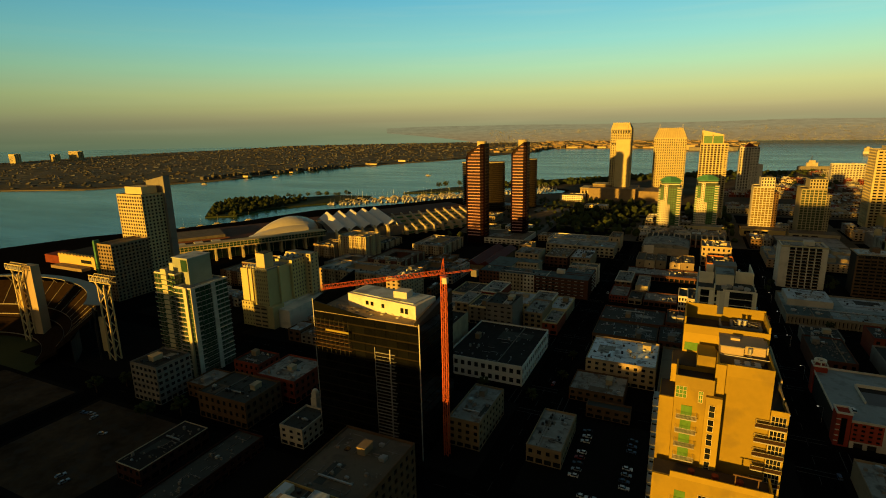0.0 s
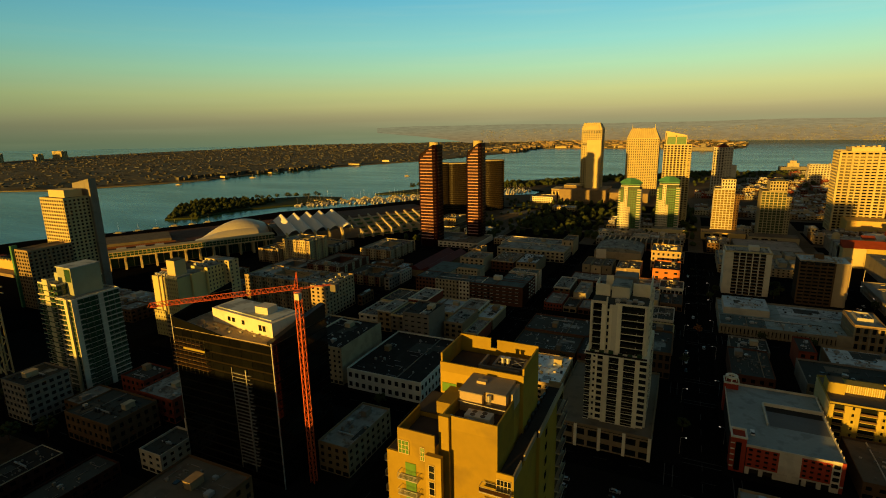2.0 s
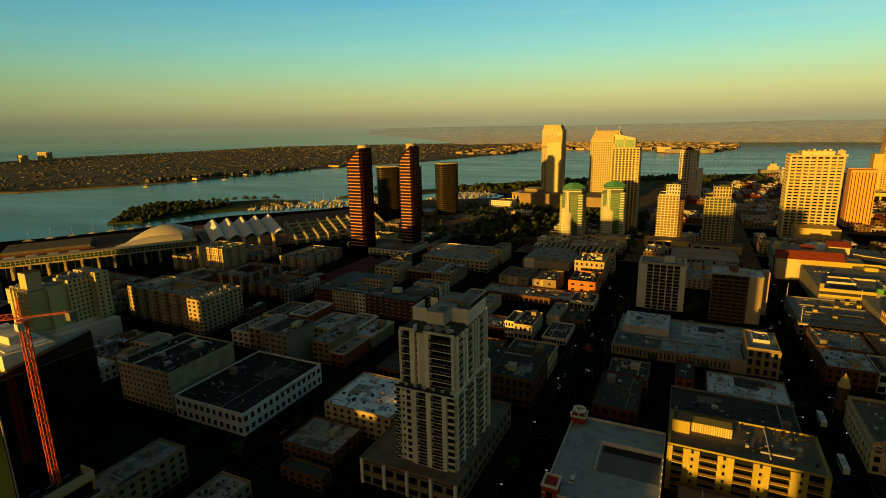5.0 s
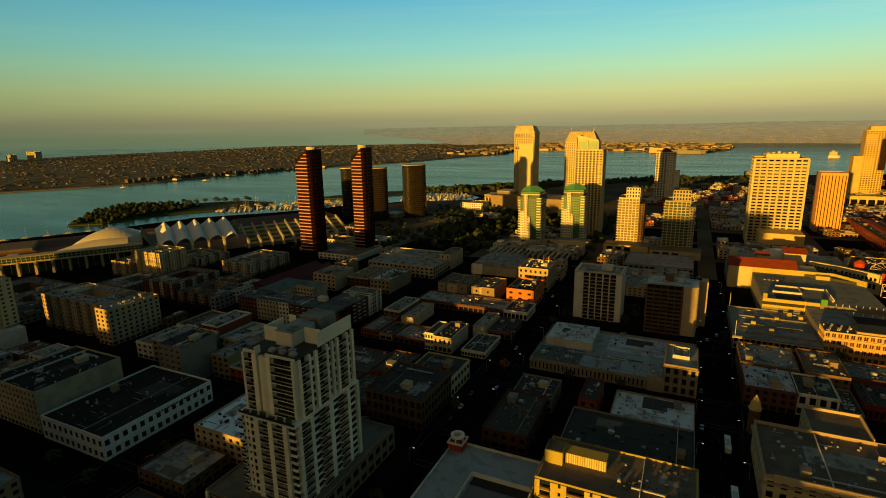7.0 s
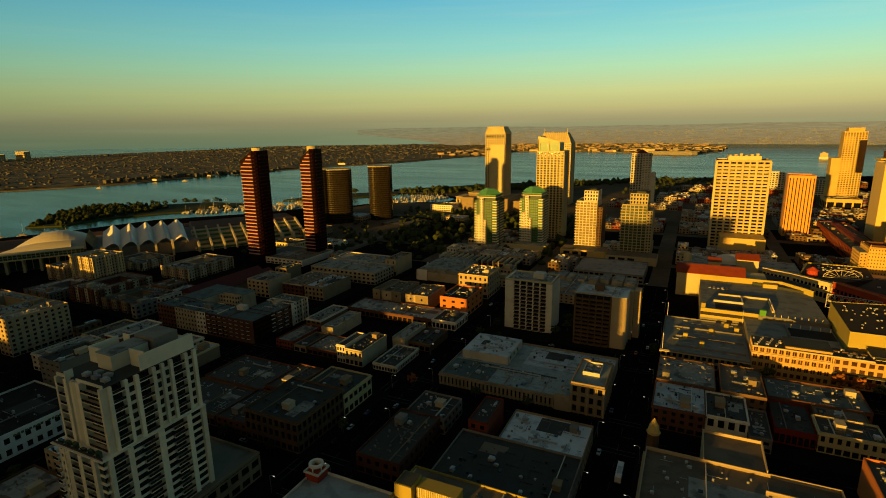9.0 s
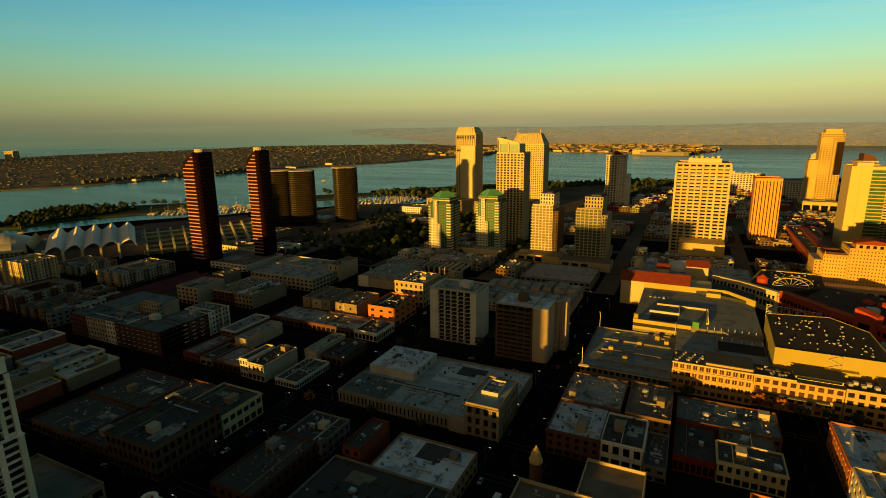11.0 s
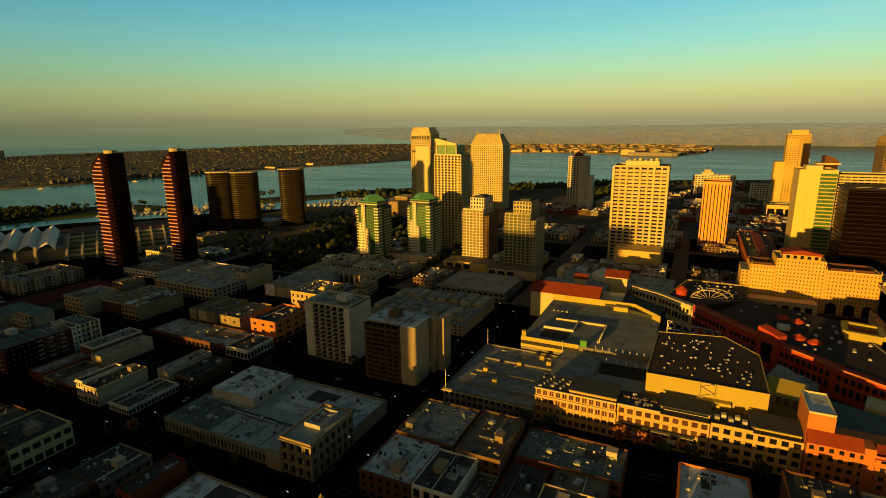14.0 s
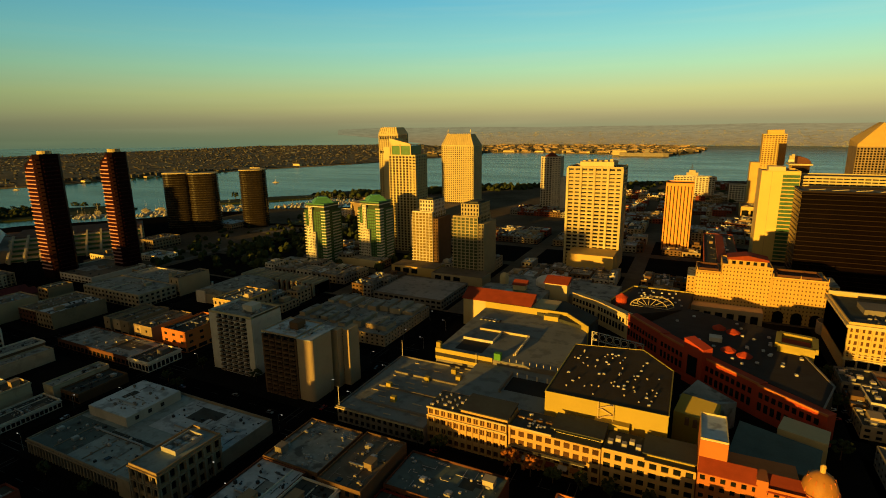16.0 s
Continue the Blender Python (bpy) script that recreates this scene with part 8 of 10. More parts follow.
building("buff store with a sunlit stepped gable front", 6, 19.4, 446, 476, 10.4, STONE, ROOF_DARK, sides="E", storey=5, bay=3.4, ww=0.42, wh=0.6, cornice=0.4, units=5)
building("narrow ornate three-storey shop with dark windows", -1, 5.6, 446.6, 470, 11.6, WHITE, ROOF_DARK, sides="E", storey=3.9, bay=2.2, ww=0.55, wh=0.62, cornice=0.4, units=1, hut=False)
building("low white shop row with a dark roof and small arches", 26.6, 43.4, 447, 478, 4.0, WHITE, ROOF_DARK, storey=3.8, bay=2.2, ww=0.5, wh=0.6, cornice=0.4, units=3, hut=False)
building("blank pale store with a grey-green roof", 21, 31, 481, 513, 7.4, STONE, ROOF_GREY, sides="", units=3, hut=False)
building("low dark store with a cluttered green-grey roof", 32, 49, 484, 513, 5.0, BROWN, ROOF_DARK, sides="E", units=5, hut=False)
building("red brick warehouse with a grey roof and arched windows", -55.5, -40.4, 449, 480, 5.6, BRICK, ROOF_GREY, storey=2.8, bay=2.5, ww=0.5, wh=0.6, units=3, hut=False)
building("low shop with a pale roof", -39.6, -29, 449, 474, 4.2, TAN, ROOF_DARK, sides="E", units=2, hut=False)
building("plain pale box building with blank side walls", -36.6, -26, 476, 512, 8.2, STONE, ROOF_GREY, sides="", units=3)
building("low brick shop with a blue-grey roof", -27.6, -2, 449, 473, 4.4, BRICK_DARK, ROOF_GREY, sides="E", units=4, hut=False)

# the quarter between the old town and the rail yard
building("gold-lit brick house with arched parapets", 17, 45, 606, 640, 20.5, SAND, ROOF_GREY, storey=4.6, bay=4.6, ww=0.4, wh=0.5, cornice=0.5, units=7, trim=GOLD)
h = thing("market_hall", "pale market hall with a low curved metal roof", "hall", -22, 662, 0.15)
RECTS.append((-46, 8, 636, 690))
part("wall", Geo().box(-45, 5, 639, 688, 0.15, 8.6), STONE, h)
curve_roof = Geo()
for k in range(13):
    a_ = math.pi * k / 12
    curve_roof.v += [(-20 - 25.6 * math.cos(a_), y_, 8.6 + 5.0 * math.sin(a_)) for y_ in (639.4, 688)]
curve_roof.f += [(2 * k, 2 * k + 1, 2 * k + 3, 2 * k + 2) for k in range(12)] + [tuple(range(0, 26, 2)), tuple(range(25, 0, -2))]
part("curved_roof", curve_roof, ROOF_GREY, h, "low curved grey metal roof")
part("front_gable", Geo().box(-43, -32, 637.8, 638.98, 0.15, 11), WHITE, h)
for k in range(4):
    part("roof_vent", Geo().cyl(-38 + k * 11, 652 + (k % 2) * 18, 1.0, 11, 15.4, 8), METAL, h)
h = thing("terrace_row", "row of narrow townhouses with pale party-wall fins", "townhouses", 0, 700, 0.15)
RECTS.append((-46, 46, 688, 720))
part("wall", Geo().box(-44, 44, 694, 716, 0.15, 10), BRICK_DARK, h)
part("roof", Geo().box(-44, 44, 694, 716, 10, 10.3), ROOF_DARK, h)
for k in range(15):
    part("party_fin", Geo().box(-44 + k * 6.2, -42.8 + k * 6.2, 691.5, 715, 0.15, 12.6), STONE, h)
    part("window_pane", Geo().box(-42 + k * 6.2, -38.6 + k * 6.2, 693.9, 693.99, 3, 8.6), GLASS, h)
building("long off-white loft building with a blue-grey roof", -150, -72, 604, 640, 11.4, STONE, ROOF_GREY, storey=3.8, bay=5.2, ww=0.5, units=9)
building("off-white rear wing with a stepped roof", -158, -86, 642, 680, 9.0, WHITE, ROOF_GREY, sides="E", storey=3.6, bay=6, units=8)
building("plain tan tower house beside the lofts", -83, -70, 642, 676, 16.4, SAND, ROOF_TAN, sides="E", storey=5, bay=7, ww=0.2, units=3)
building("tan loft block with blank side walls", -166, -140, 532, 562, 15, SAND, ROOF_GREY, sides="E", storey=3.6, bay=5, units=5)
building("low pale building with a blue-white roof", -109, -88, 544, 586, 12, TAN, ROOF_WHITE, sides="E", storey=4, units=4)
building("brown brick loft with a tan parapet", -136, -112, 545, 590, 11, BRICK_DARK, ROOF_TAN, storey=3.8, trim=SAND, units=5)
building("stepped white apartment complex with flat terraces", -256, -186, 632, 690, 6.5, WHITE, ROOF_TAN, sides="E", storey=3.2, bay=6, units=6)
h = thing("red_roofed_hall", "long brick hall with dark red gabled roofs", "hall", -194, 540, 0.15)
RECTS.append((-212, -178, 494, 586))
part("wall", Geo().box(-210, -180, 497, 582, 0.15, 7.6), TAN, h)
for xa in (-210.6, -195):
    part("gabled_roof", Geo().prism(((xa, 496), (xa + 7.8, 496), (xa + 15.6, 496), (xa + 15.6, 583), (xa + 7.8, 583), (xa, 583)), 7.6, 8, tops=[8, 12.4, 8, 8, 12.4, 8]), mat("oxblood_metal_roof", (0.085, 0.012, 0.010), 0.7, 0.25, 0.2, 1.0), h)
h = thing("courtyard_apartments", "low brown courtyard apartments with many stepped roofs", "apartment block", 122, 660, 0.15)
RECTS.append((76, 170, 612, 702))
shell(h, 80, 164, 622, 690, 0.15, 8.6, SAND, GLASS, "EN", 4.2, 2.9, 0.4, 0.45, 0.3, False)
part("roof", Geo().box(80.3, 163.7, 622.3, 689.7, 8.2, 8.65), ROOF_GREY, h)
rq = random.Random(52)
for k in range(16):
    xa, ya = 82 + (k % 8) * 10.2, 624 + (k // 8) * 38 + rq.uniform(0, 6)
    w_, d_, t_ = rq.uniform(5, 9.4), rq.uniform(12, 24), rq.uniform(1.6, 4.6)
    part("roof_wing", Geo().box(xa, xa + w_, ya, ya + d_, 8.66, 8.66 + t_), STONE if k % 3 else SAND, h)
    part("roof_wing_top", Geo().box(xa + 0.4, xa + w_ - 0.4, ya + 0.4, ya + d_ - 0.4, 8.66 + t_, 8.9 + t_), ROOF_GREY, h)
rooftop(h, random.Random(53), 82, 162, 624, 688, 8.66, 8, False)
h = thing("parking_deck", "broad grey roof deck over a garage", "parking deck", 133, 732, 0.15)
RECTS.append((98, 170, 704, 766))
shell(h, 100, 167, 706, 762, 0.15, 8.0, GREY, GLASS_DARK, "EN", 5, 3.9, 0.7, 0.5, 0.4, False)
part("deck", Geo().box(100.3, 166.7, 706.3, 761.7, 7.6, 8.05), mat("stained_deck", (0.28, 0.275, 0.25), 0.9, 0.3, 0.04, 0.6, stain=0.4), h)
part("parapet", ring(Geo(), 100, 167, 706, 762, 8.05, 8.9, 0.4), GREY, h)

# sawtooth-roofed hall behind the ballpark
h = thing("sawtooth_hall", "sunlit tan hall with a sawtooth roofline behind the ballpark", "hall", -630, 352, 0.0)
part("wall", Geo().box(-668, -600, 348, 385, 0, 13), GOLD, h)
for k in range(11):
    part("roof_tooth", Geo().prism(((-668 + k * 6.2, 347.6), (-664.9 + k * 6.2, 347.6), (-661.9 + k * 6.2, 347.6), (-661.9 + k * 6.2, 352), (-664.9 + k * 6.2, 352), (-668 + k * 6.2, 352)), 13, 13.4, tops=[13.4, 15.6, 13.4, 13.4, 15.6, 13.4]), GOLD, h)
part("roof", Geo().box(-667, -601, 352.2, 410, 13, 14), mat("black_membrane", (0.02, 0.018, 0.016), 0.9, 0.3), h)
part("window_band", Geo().box(-625, -606, 347.8, 347.95, 6, 10), GLASS, h)
part("wing_wall", Geo().box(-700, -668.2, 350, 372, 0, 10), BRICK, h)
part("low_shed", Geo().box(-664, -606, 336, 346, 0, 3.4), TAN, h)

# ---- apartment blocks of the quarter by the convention centre ----
for n_, (xa, xb, ya, yb, zz, wa, ac) in enumerate((
        (-372, -333, 494, 526, 27, CREAM, SAND), (-404, -374, 488, 520, 15, SAND, TAN), (-304, -262, 453, 506, 14, BRICK_DARK, STONE), (-298, -256, 541, 600, 12, STONE, TAN),
        (-256, -216, 452, 492, 9, TAN, BRICK_DARK), (-420, -350, 362, 420, 14, BROWN, SAND), (-352, -312, 440, 486, 9, GREY, TAN), (-392, -340, 548, 590, 8, STONE, TAN))):
    if not any(xa < q[1] and q[0] < xb and ya < q[3] and q[2] < yb for q in RECTS):
        apartment_block(f"mid-rise apartment block in {wa.name.replace('_', ' ')} and {ac.name.replace('_', ' ')}", xa, xb, ya, yb, zz, wa, ac, (ROOF_GREY, ROOF_DARK, ROOF_TAN)[n_ % 3], seed=300 + n_, units=6)

# ---- the rest of the blocks ----
for bx in X_BLOCKS:
    for by in Y_BLOCKS[1:]:
        if bx[0] > 190 and 530 < by[0] < 790 and bx[0] < 430 or bx[0] < -300 and by[0] > 440 or bx[0] < -180 and by[0] > 530:
            continue
        if -180 < bx[0] < -70 and by[0] > 700:
            continue
        seed_ = round(bx[0] * 3 + by[0])
        near = -180 < bx[0] < 420 and by[0] < 610
        if near:
            fill_block(*bx, *by, seed_, lo=8, hi=16, each=False, sides="ES" if bx[0] > 180 else "EN")
        elif by[0] < 890:
            far_block(*bx, *by, seed_, sides="ES" if bx[0] > 180 else "EN")
for k_ in range(4):
    dull = (BROWN, BRICK_DARK, GREY, TAN, SAND, STONE, BRICK)
    far_block(60 + k_ * 130, 170 + k_ * 130, 985, 1060, 900 + k_, 4, 9, dull)
    far_block(190 + k_ * 130, 290 + k_ * 130, 1085, 1180, 950 + k_, 4, 10, dull)
    far_block(60 + k_ * 150, 190 + k_ * 150, 1200, 1270, 960 + k_, 4, 9, dull)
    far_block(140 + k_ * 150, 270 + k_ * 150, 1310, 1420, 970 + k_, 4, 10, dull)
    far_block(180 + k_ * 150, 300 + k_ * 150, 1480, 1560, 980 + k_, 4, 12, dull)
    far_block(300 + k_ * 150, 420 + k_ * 150, 1700, 1780, 990 + k_, 5, 16, dull)
far_town = thing("distant_town", "distant low town buildings in tan, white and brown", "buildings", 0, 900, 0, kind="stuff")
for key_, geo_ in FAR.items():
    part("distant_buildings", geo_, MATS[key_], far_town, kind="stuff")

# high unseen blocks, added behind the walk to throw long morning shade over the old town
for n_, (xa, xb, hh) in enumerate(((-850, -549, 30), (-545, -445, 47), (-444, -417, 64), (-416.5, -394, 42), (-393.5, -353, 76), (-352.5, -326, 46), (-325, -228, 80), (-226, -171, 68), (-166, -147, 48), (-146, -126, 47), (-125.5, -114, 41), (-113, -57, 112), (-55, -29, 62), (-28, 10, 116), (10.5, 57, 41), (58, 92, 59), (93, 165, 51))):
    tower("tall plain unseen block added in the east for shade", xa, xb, -112, -100, hh, (TAN, GREY, CREAM)[n_ % 3], sides="", name="tower_block", category="tower block")

# ---- across the bay ----
rng_far = random.Random(11)
ISLE = ((-2600, 250), (-1751, 797), (-1519, 889), (-1400, 1070), (-1325, 1230), (-1322, 1550), (-1151, 1967), (-1012, 2250), (-900, 2700), (-824, 2950), (-834, 3390), (-500, 3420), (-188, 3370), (202, 3231), (330, 3500),
        (386, 4027), (330, 4330), (-200, 4720), (-1500, 5300), (-3443, 5200), (-3458, 3180), (-3645, 2360), (-3474, 1608), (-3900, 700))
# far soil lightened to put the bay haze into its colour
setting("far_ground", Geo().prism(ISLE, -3, 0.6), mat("far_soil", (0.15, 0.125, 0.075), 0.95, 0.5, 0.006, 0.05), "low flat peninsula across the bay", "ground")


def clump(g, x, y, z, r, h, rng):
    """A rough leafy mound: a squashed, jittered ball of few faces."""
    i = len(g.v)
    for lat, rr in ((0.0, 0.75), (0.45, 1.0), (0.8, 0.62)):
        for k in range(6):
            a = 2 * math.pi * (k + (0.5 if lat == 0.45 else 0)) / 6
            q = r * rr * rng.uniform(0.75, 1.2)
            g.v.append((x + q * math.cos(a), y + q * math.sin(a), z + h * lat * rng.uniform(0.85, 1.1)))
    g.v.append((x + rng.uniform(-0.2, 0.2) * r, y, z + h))
    for j in range(2):
        g.f += [(i + 6 * j + k, i + 6 * j + (k + 1) % 6, i + 6 * j + 6 + (k + 1) % 6, i + 6 * j + 6 + k) for k in range(6)]
    g.f += [(i + 12 + k, i + 12 + (k + 1) % 6, i + 18) for k in range(6)]


def gable(g, gr, x, y, w, d, h, turn):
    a, b = Geo().box(x - w / 2, x + w / 2, y - d / 2, y + d / 2, 0.6, h), Geo()
    b.v += [(x - w / 2 - 0.4, y - d / 2 - 0.4, h), (x + w / 2 + 0.4, y - d / 2 - 0.4, h), (x + w / 2 + 0.4, y + d / 2 + 0.4, h), (x - w / 2 - 0.4, y + d / 2 + 0.4, h), (x, y - d / 2 - 0.4, h + w * 0.3), (x, y + d / 2 + 0.4, h + w * 0.3)]
    b.f += [(0, 1, 4), (1, 2, 5, 4), (2, 3, 5), (3, 0, 4, 5)]
    for src, dst in ((a, g), (b, gr)):
        src.turned(x, y, turn)
        k = len(dst.v)
        dst.v += src.v
        dst.f += [tuple(q + k for q in f) for f in src.f]


# wall and roof colours kept close together, as haze would flatten them
mat("hazed_far_wall", (0.060, 0.056, 0.042), 0.9, 0.4, 0.02, 0.3)
mat("dim_far_roof", (0.072, 0.066, 0.052), 0.95, 0.4, 0.02, 0.3)
mat("pale_far_wall", (0.105, 0.098, 0.08), 0.9, 0.4, 0.02, 0.3)
mat("naval_wall", (0.30, 0.22, 0.12), 0.9, 0.4, 0.02, 0.3)
houses = {"pale_far_wall": Geo(), "naval_wall": Geo(), "hazed_far_wall": Geo()}
house_roofs = {ROOF_TAN.name: Geo(), "dim_far_roof": Geo(), ROOF_GREY.name: Geo()}
woods = Geo()
# one rolling canopy of gardens and trees over the whole peninsula, with taller crowns and houses standing out of it
cell, index = 15.0, {}
nx_, ny_ = int(4100 / cell), int(4500 / cell)
for j in range(ny_):
    for i in range(nx_):
        x, y = -3700 + i * cell, 300 + j * cell
        if inside_poly(x, y, ISLE) and inside_poly(x + 18, y - 22, ISLE):
            v = Vector((x * 0.021, y * 0.021, 0.0))
            z = 2.4 + 1.6 * noise.noise(v) + 0.8 * noise.noise(v * 2.7) + rng_far.uniform(-0.5, 0.5)
            if noise.noise(Vector((x * 0.004, y * 0.004, 7.0))) > 0.22 or (x > -1000 and y > 2900):
                z *= 0.25
            index[(i, j)] = len(woods.v)
            woods.v.append((x + rng_far.uniform(-4, 4), y + rng_far.uniform(-4, 4), max(0.7, z)))
for (i, j), q in index.items():
    if (i + 1, j) in index and (i, j + 1) in index and (i + 1, j + 1) in index:
        woods.f.append((q, index[(i + 1, j)], index[(i + 1, j + 1)], index[(i, j + 1)]))
for _ in range(9000):
    x, y = rng_far.uniform(-3700, 400), rng_far.uniform(300, 4700)
    if not inside_poly(x, y, ISLE) or not inside_poly(x + 25, y - 30, ISLE):
        continue
    base = y > 2900 or x > -900
    q = rng_far.random()
    if q < 0.55:
        clump(woods, x, y, 0.6, rng_far.uniform(3.0, 9.0), rng_far.uniform(3.0, 5.0), rng_far)
    elif q < 0.58:
        clump(woods, x, y, 0.6, rng_far.uniform(2.5, 4.5), rng_far.uniform(8, 14), rng_far)
    else:
        w = rng_far.uniform(4.0, 9.0) * (1.6 if base else 1.0)
        gable(houses["pale_far_wall" if rng_far.random() < (0.34 if not base else 0.5) else "hazed_far_wall"], house_roofs[rng_far.choice((ROOF_TAN.name, ROOF_GREY.name, "dim_far_roof", "dim_far_roof"))], x, y, w, w * rng_far.uniform(1.0, 2.2), rng_far.uniform(2.6, 4.4), rng_far.choice((20, 110)) + rng_far.uniform(-4, 4))
# the long sheds and barracks of the naval point, and the sunlit row on the near beach
for _ in range(2600):
    x, y = rng_far.uniform(-1100, 390), rng_far.uniform(2850, 4560)
    if inside_poly(x, y, ISLE) and inside_poly(x, y - 30, ISLE):
        w, d, hh = rng_far.uniform(10, 50), rng_far.uniform(10, 30), rng_far.uniform(5, 17)
        houses["naval_wall" if rng_far.random() < 0.5 else "hazed_far_wall"].box(x - w / 2, x + w / 2, y - d / 2, y + d / 2, 0.6, hh)
        house_roofs[rng_far.choice((ROOF_TAN.name, ROOF_GREY.name))].box(x - w / 2, x + w / 2, y - d / 2, y + d / 2, hh, hh + 0.5)
for k in range(46):
    f = k / 45
    x, y = -1400 + 150 * f + rng_far.uniform(-30, 10), 1190 + 560 * f + rng_far.uniform(-12, 12)
    w, hh = rng_far.uniform(7, 20), rng_far.uniform(5, 13)
    houses["pale_far_wall"].box(x - w / 2, x + w / 2, y - 6, y + 6, 0.6, hh)
    house_roofs["dim_far_roof"].box(x - w / 2 - 0.5, x + w / 2 + 0.5, y - 6.5, y + 6.5, hh, hh + 1.0)
far_houses = thing("far_houses", "countless small houses and sheds on the far shore", "houses", -1500, 2200, 0.6, kind="stuff")
for src in (houses, house_roofs):
    for key_, geo_ in src.items():
        part("far_house", geo_, MATS[key_], far_houses, kind="stuff")
# leaf colour greyed and lifted in place of haze
tagged(setting("far_woods", woods, mat("hazed_far_leaves", (0.105, 0.098, 0.064), 0.95, 0.5, 0.006, 0.05), "dark trees between the houses across the bay", "trees"), kind="stuff")
# bright condominium slabs on the ocean side, sheds and hangars on the naval shore
for x, y, w, d, z in ((-3330, 1500, 60, 30, 48), (-3380, 1640, 60, 30, 50), (-3300, 1800, 50, 30, 40), (-3280, 1905, 90, 32, 52)):
    tower("pale condominium slab by the ocean", x - w / 2, x + w / 2, y - d / 2, y + d / 2, z, CREAM, bay=9, storey=5, ww=0.6, wh=0.5, z0=0.6, name="condominium", category="apartment block")
for x, y, w, d, z in ((-1180, 2080, 60, 25, 17), (-1215, 1880, 90, 20, 13), (-1330, 1650, 40, 70, 14), (-1290, 1480, 30, 40, 10), (-1330, 1300, 36, 24, 12), (-700, 3440, 120, 40, 22), (-520, 3470, 90, 40, 18),
                      (-350, 3450, 90, 40, 26), (-230, 3420, 60, 40, 20), (-120, 3400, 70, 40, 22), (20, 3380, 60, 40, 24), (120, 3350, 90, 40, 20), (160, 3500, 90, 60, 26), (250, 3600, 60, 70, 22), (-60, 3600, 80, 60, 32), (-400, 3700, 140, 60, 30)):
    w, d, z = w * 0.6, d * 0.7, z * 0.6
    b_ = thing("waterfront_shed", "long pale shed on the far waterfront", "shed", x, y, 0.6, group="far sheds")
    part("wall", Geo().box(x - w / 2, x + w / 2, y - d / 2, y + d / 2, 0.6, z * 0.8), CREAM, b_)
    part("roof", Geo().prism(((x - w / 2, y - d / 2 - 0.5), (x, y - d / 2 - 0.5), (x + w / 2, y - d / 2 - 0.5), (x + w / 2, y + d / 2), (x, y + d / 2), (x - w / 2, y + d / 2)), z * 0.8, z, tops=[z * 0.82, z, z * 0.82, z * 0.82, z, z * 0.82]), TAN, b_)
# grey ship at the naval quay
s_ = thing("warship", "grey aircraft carrier moored at the far quay", "ship", 90, 3190, -1.6)
part("hull", Geo().prism(((-20, 3175), (190, 3165), (215, 3180), (190, 3198), (-20, 3200)), -1.6, 16), GREY, s_)
part("island", Geo().box(100, 122, 3190, 3198, 16, 34), GREY, s_)
part("pale_block", Geo().box(-60, 10, 3210, 3240, 0.6, 26), CREAM, s_)

# hills on the skyline, very far off
hills = Geo()
hc_x, hc_y = 175.0, 167.0
n_a = 120
for k in range(n_a + 1):
    f = k / n_a
    ang = radians(-34 + 112 * f)              # from +y towards +x
    rise = min(1, 0.86 + f / 0.5)
    top = (152 - 34 * max(0, f - 0.45) + 3.5 * math.sin(f * 21) + 2.0 * math.sin(f * 57)) * rise * rise * (3 - 2 * rise)
    foot = 104 * max(0.0, 1 - f / 0.085) ** 0.7     # the far headland ends in the open sea
    for rr, zz in ((4660, min(foot, top)), (4685, max(foot, (0.2 + 0.05 * math.sin(k * 1.7)) * top)), (4705, max(foot, 0.55 * top)), (4725, max(foot, (0.82 + 0.03 * math.sin(k * 2.3)) * top)), (4745, max(foot, top))):
        hills.v.append((hc_x + rr * math.sin(ang), hc_y + rr * math.cos(ang), zz))
for k in range(n_a):
    for j in range(4):
        i = k * 5 + j
        hills.f.append((i, i + 5, i + 6, i + 1))
# haze and daylight on the hills are put in as their own glow
hill_mat = mat("hills_haze_glow", (0.014, 0.013, 0.01), 1.0, 0.7, 0.012, 0.06, spec=0.0, bump=0, glow=((0.165, 0.138, 0.066), 1.0))
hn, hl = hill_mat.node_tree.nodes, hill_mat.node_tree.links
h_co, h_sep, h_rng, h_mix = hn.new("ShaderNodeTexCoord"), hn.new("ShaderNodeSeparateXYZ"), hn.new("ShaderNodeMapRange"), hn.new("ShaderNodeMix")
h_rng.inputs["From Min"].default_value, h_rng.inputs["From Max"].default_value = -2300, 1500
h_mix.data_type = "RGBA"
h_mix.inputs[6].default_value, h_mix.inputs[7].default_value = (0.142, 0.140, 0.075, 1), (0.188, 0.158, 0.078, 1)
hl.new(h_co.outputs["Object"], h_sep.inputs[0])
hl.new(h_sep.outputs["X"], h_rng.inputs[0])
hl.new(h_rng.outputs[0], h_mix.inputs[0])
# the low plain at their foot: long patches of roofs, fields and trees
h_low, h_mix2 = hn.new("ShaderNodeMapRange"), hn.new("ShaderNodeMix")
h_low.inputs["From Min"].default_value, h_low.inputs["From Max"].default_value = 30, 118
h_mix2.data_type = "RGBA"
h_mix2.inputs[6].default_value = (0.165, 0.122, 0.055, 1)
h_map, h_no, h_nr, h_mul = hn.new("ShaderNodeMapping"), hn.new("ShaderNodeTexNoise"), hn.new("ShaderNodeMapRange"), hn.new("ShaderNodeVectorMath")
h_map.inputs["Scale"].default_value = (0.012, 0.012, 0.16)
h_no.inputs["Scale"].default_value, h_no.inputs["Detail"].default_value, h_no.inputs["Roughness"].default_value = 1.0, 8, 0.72
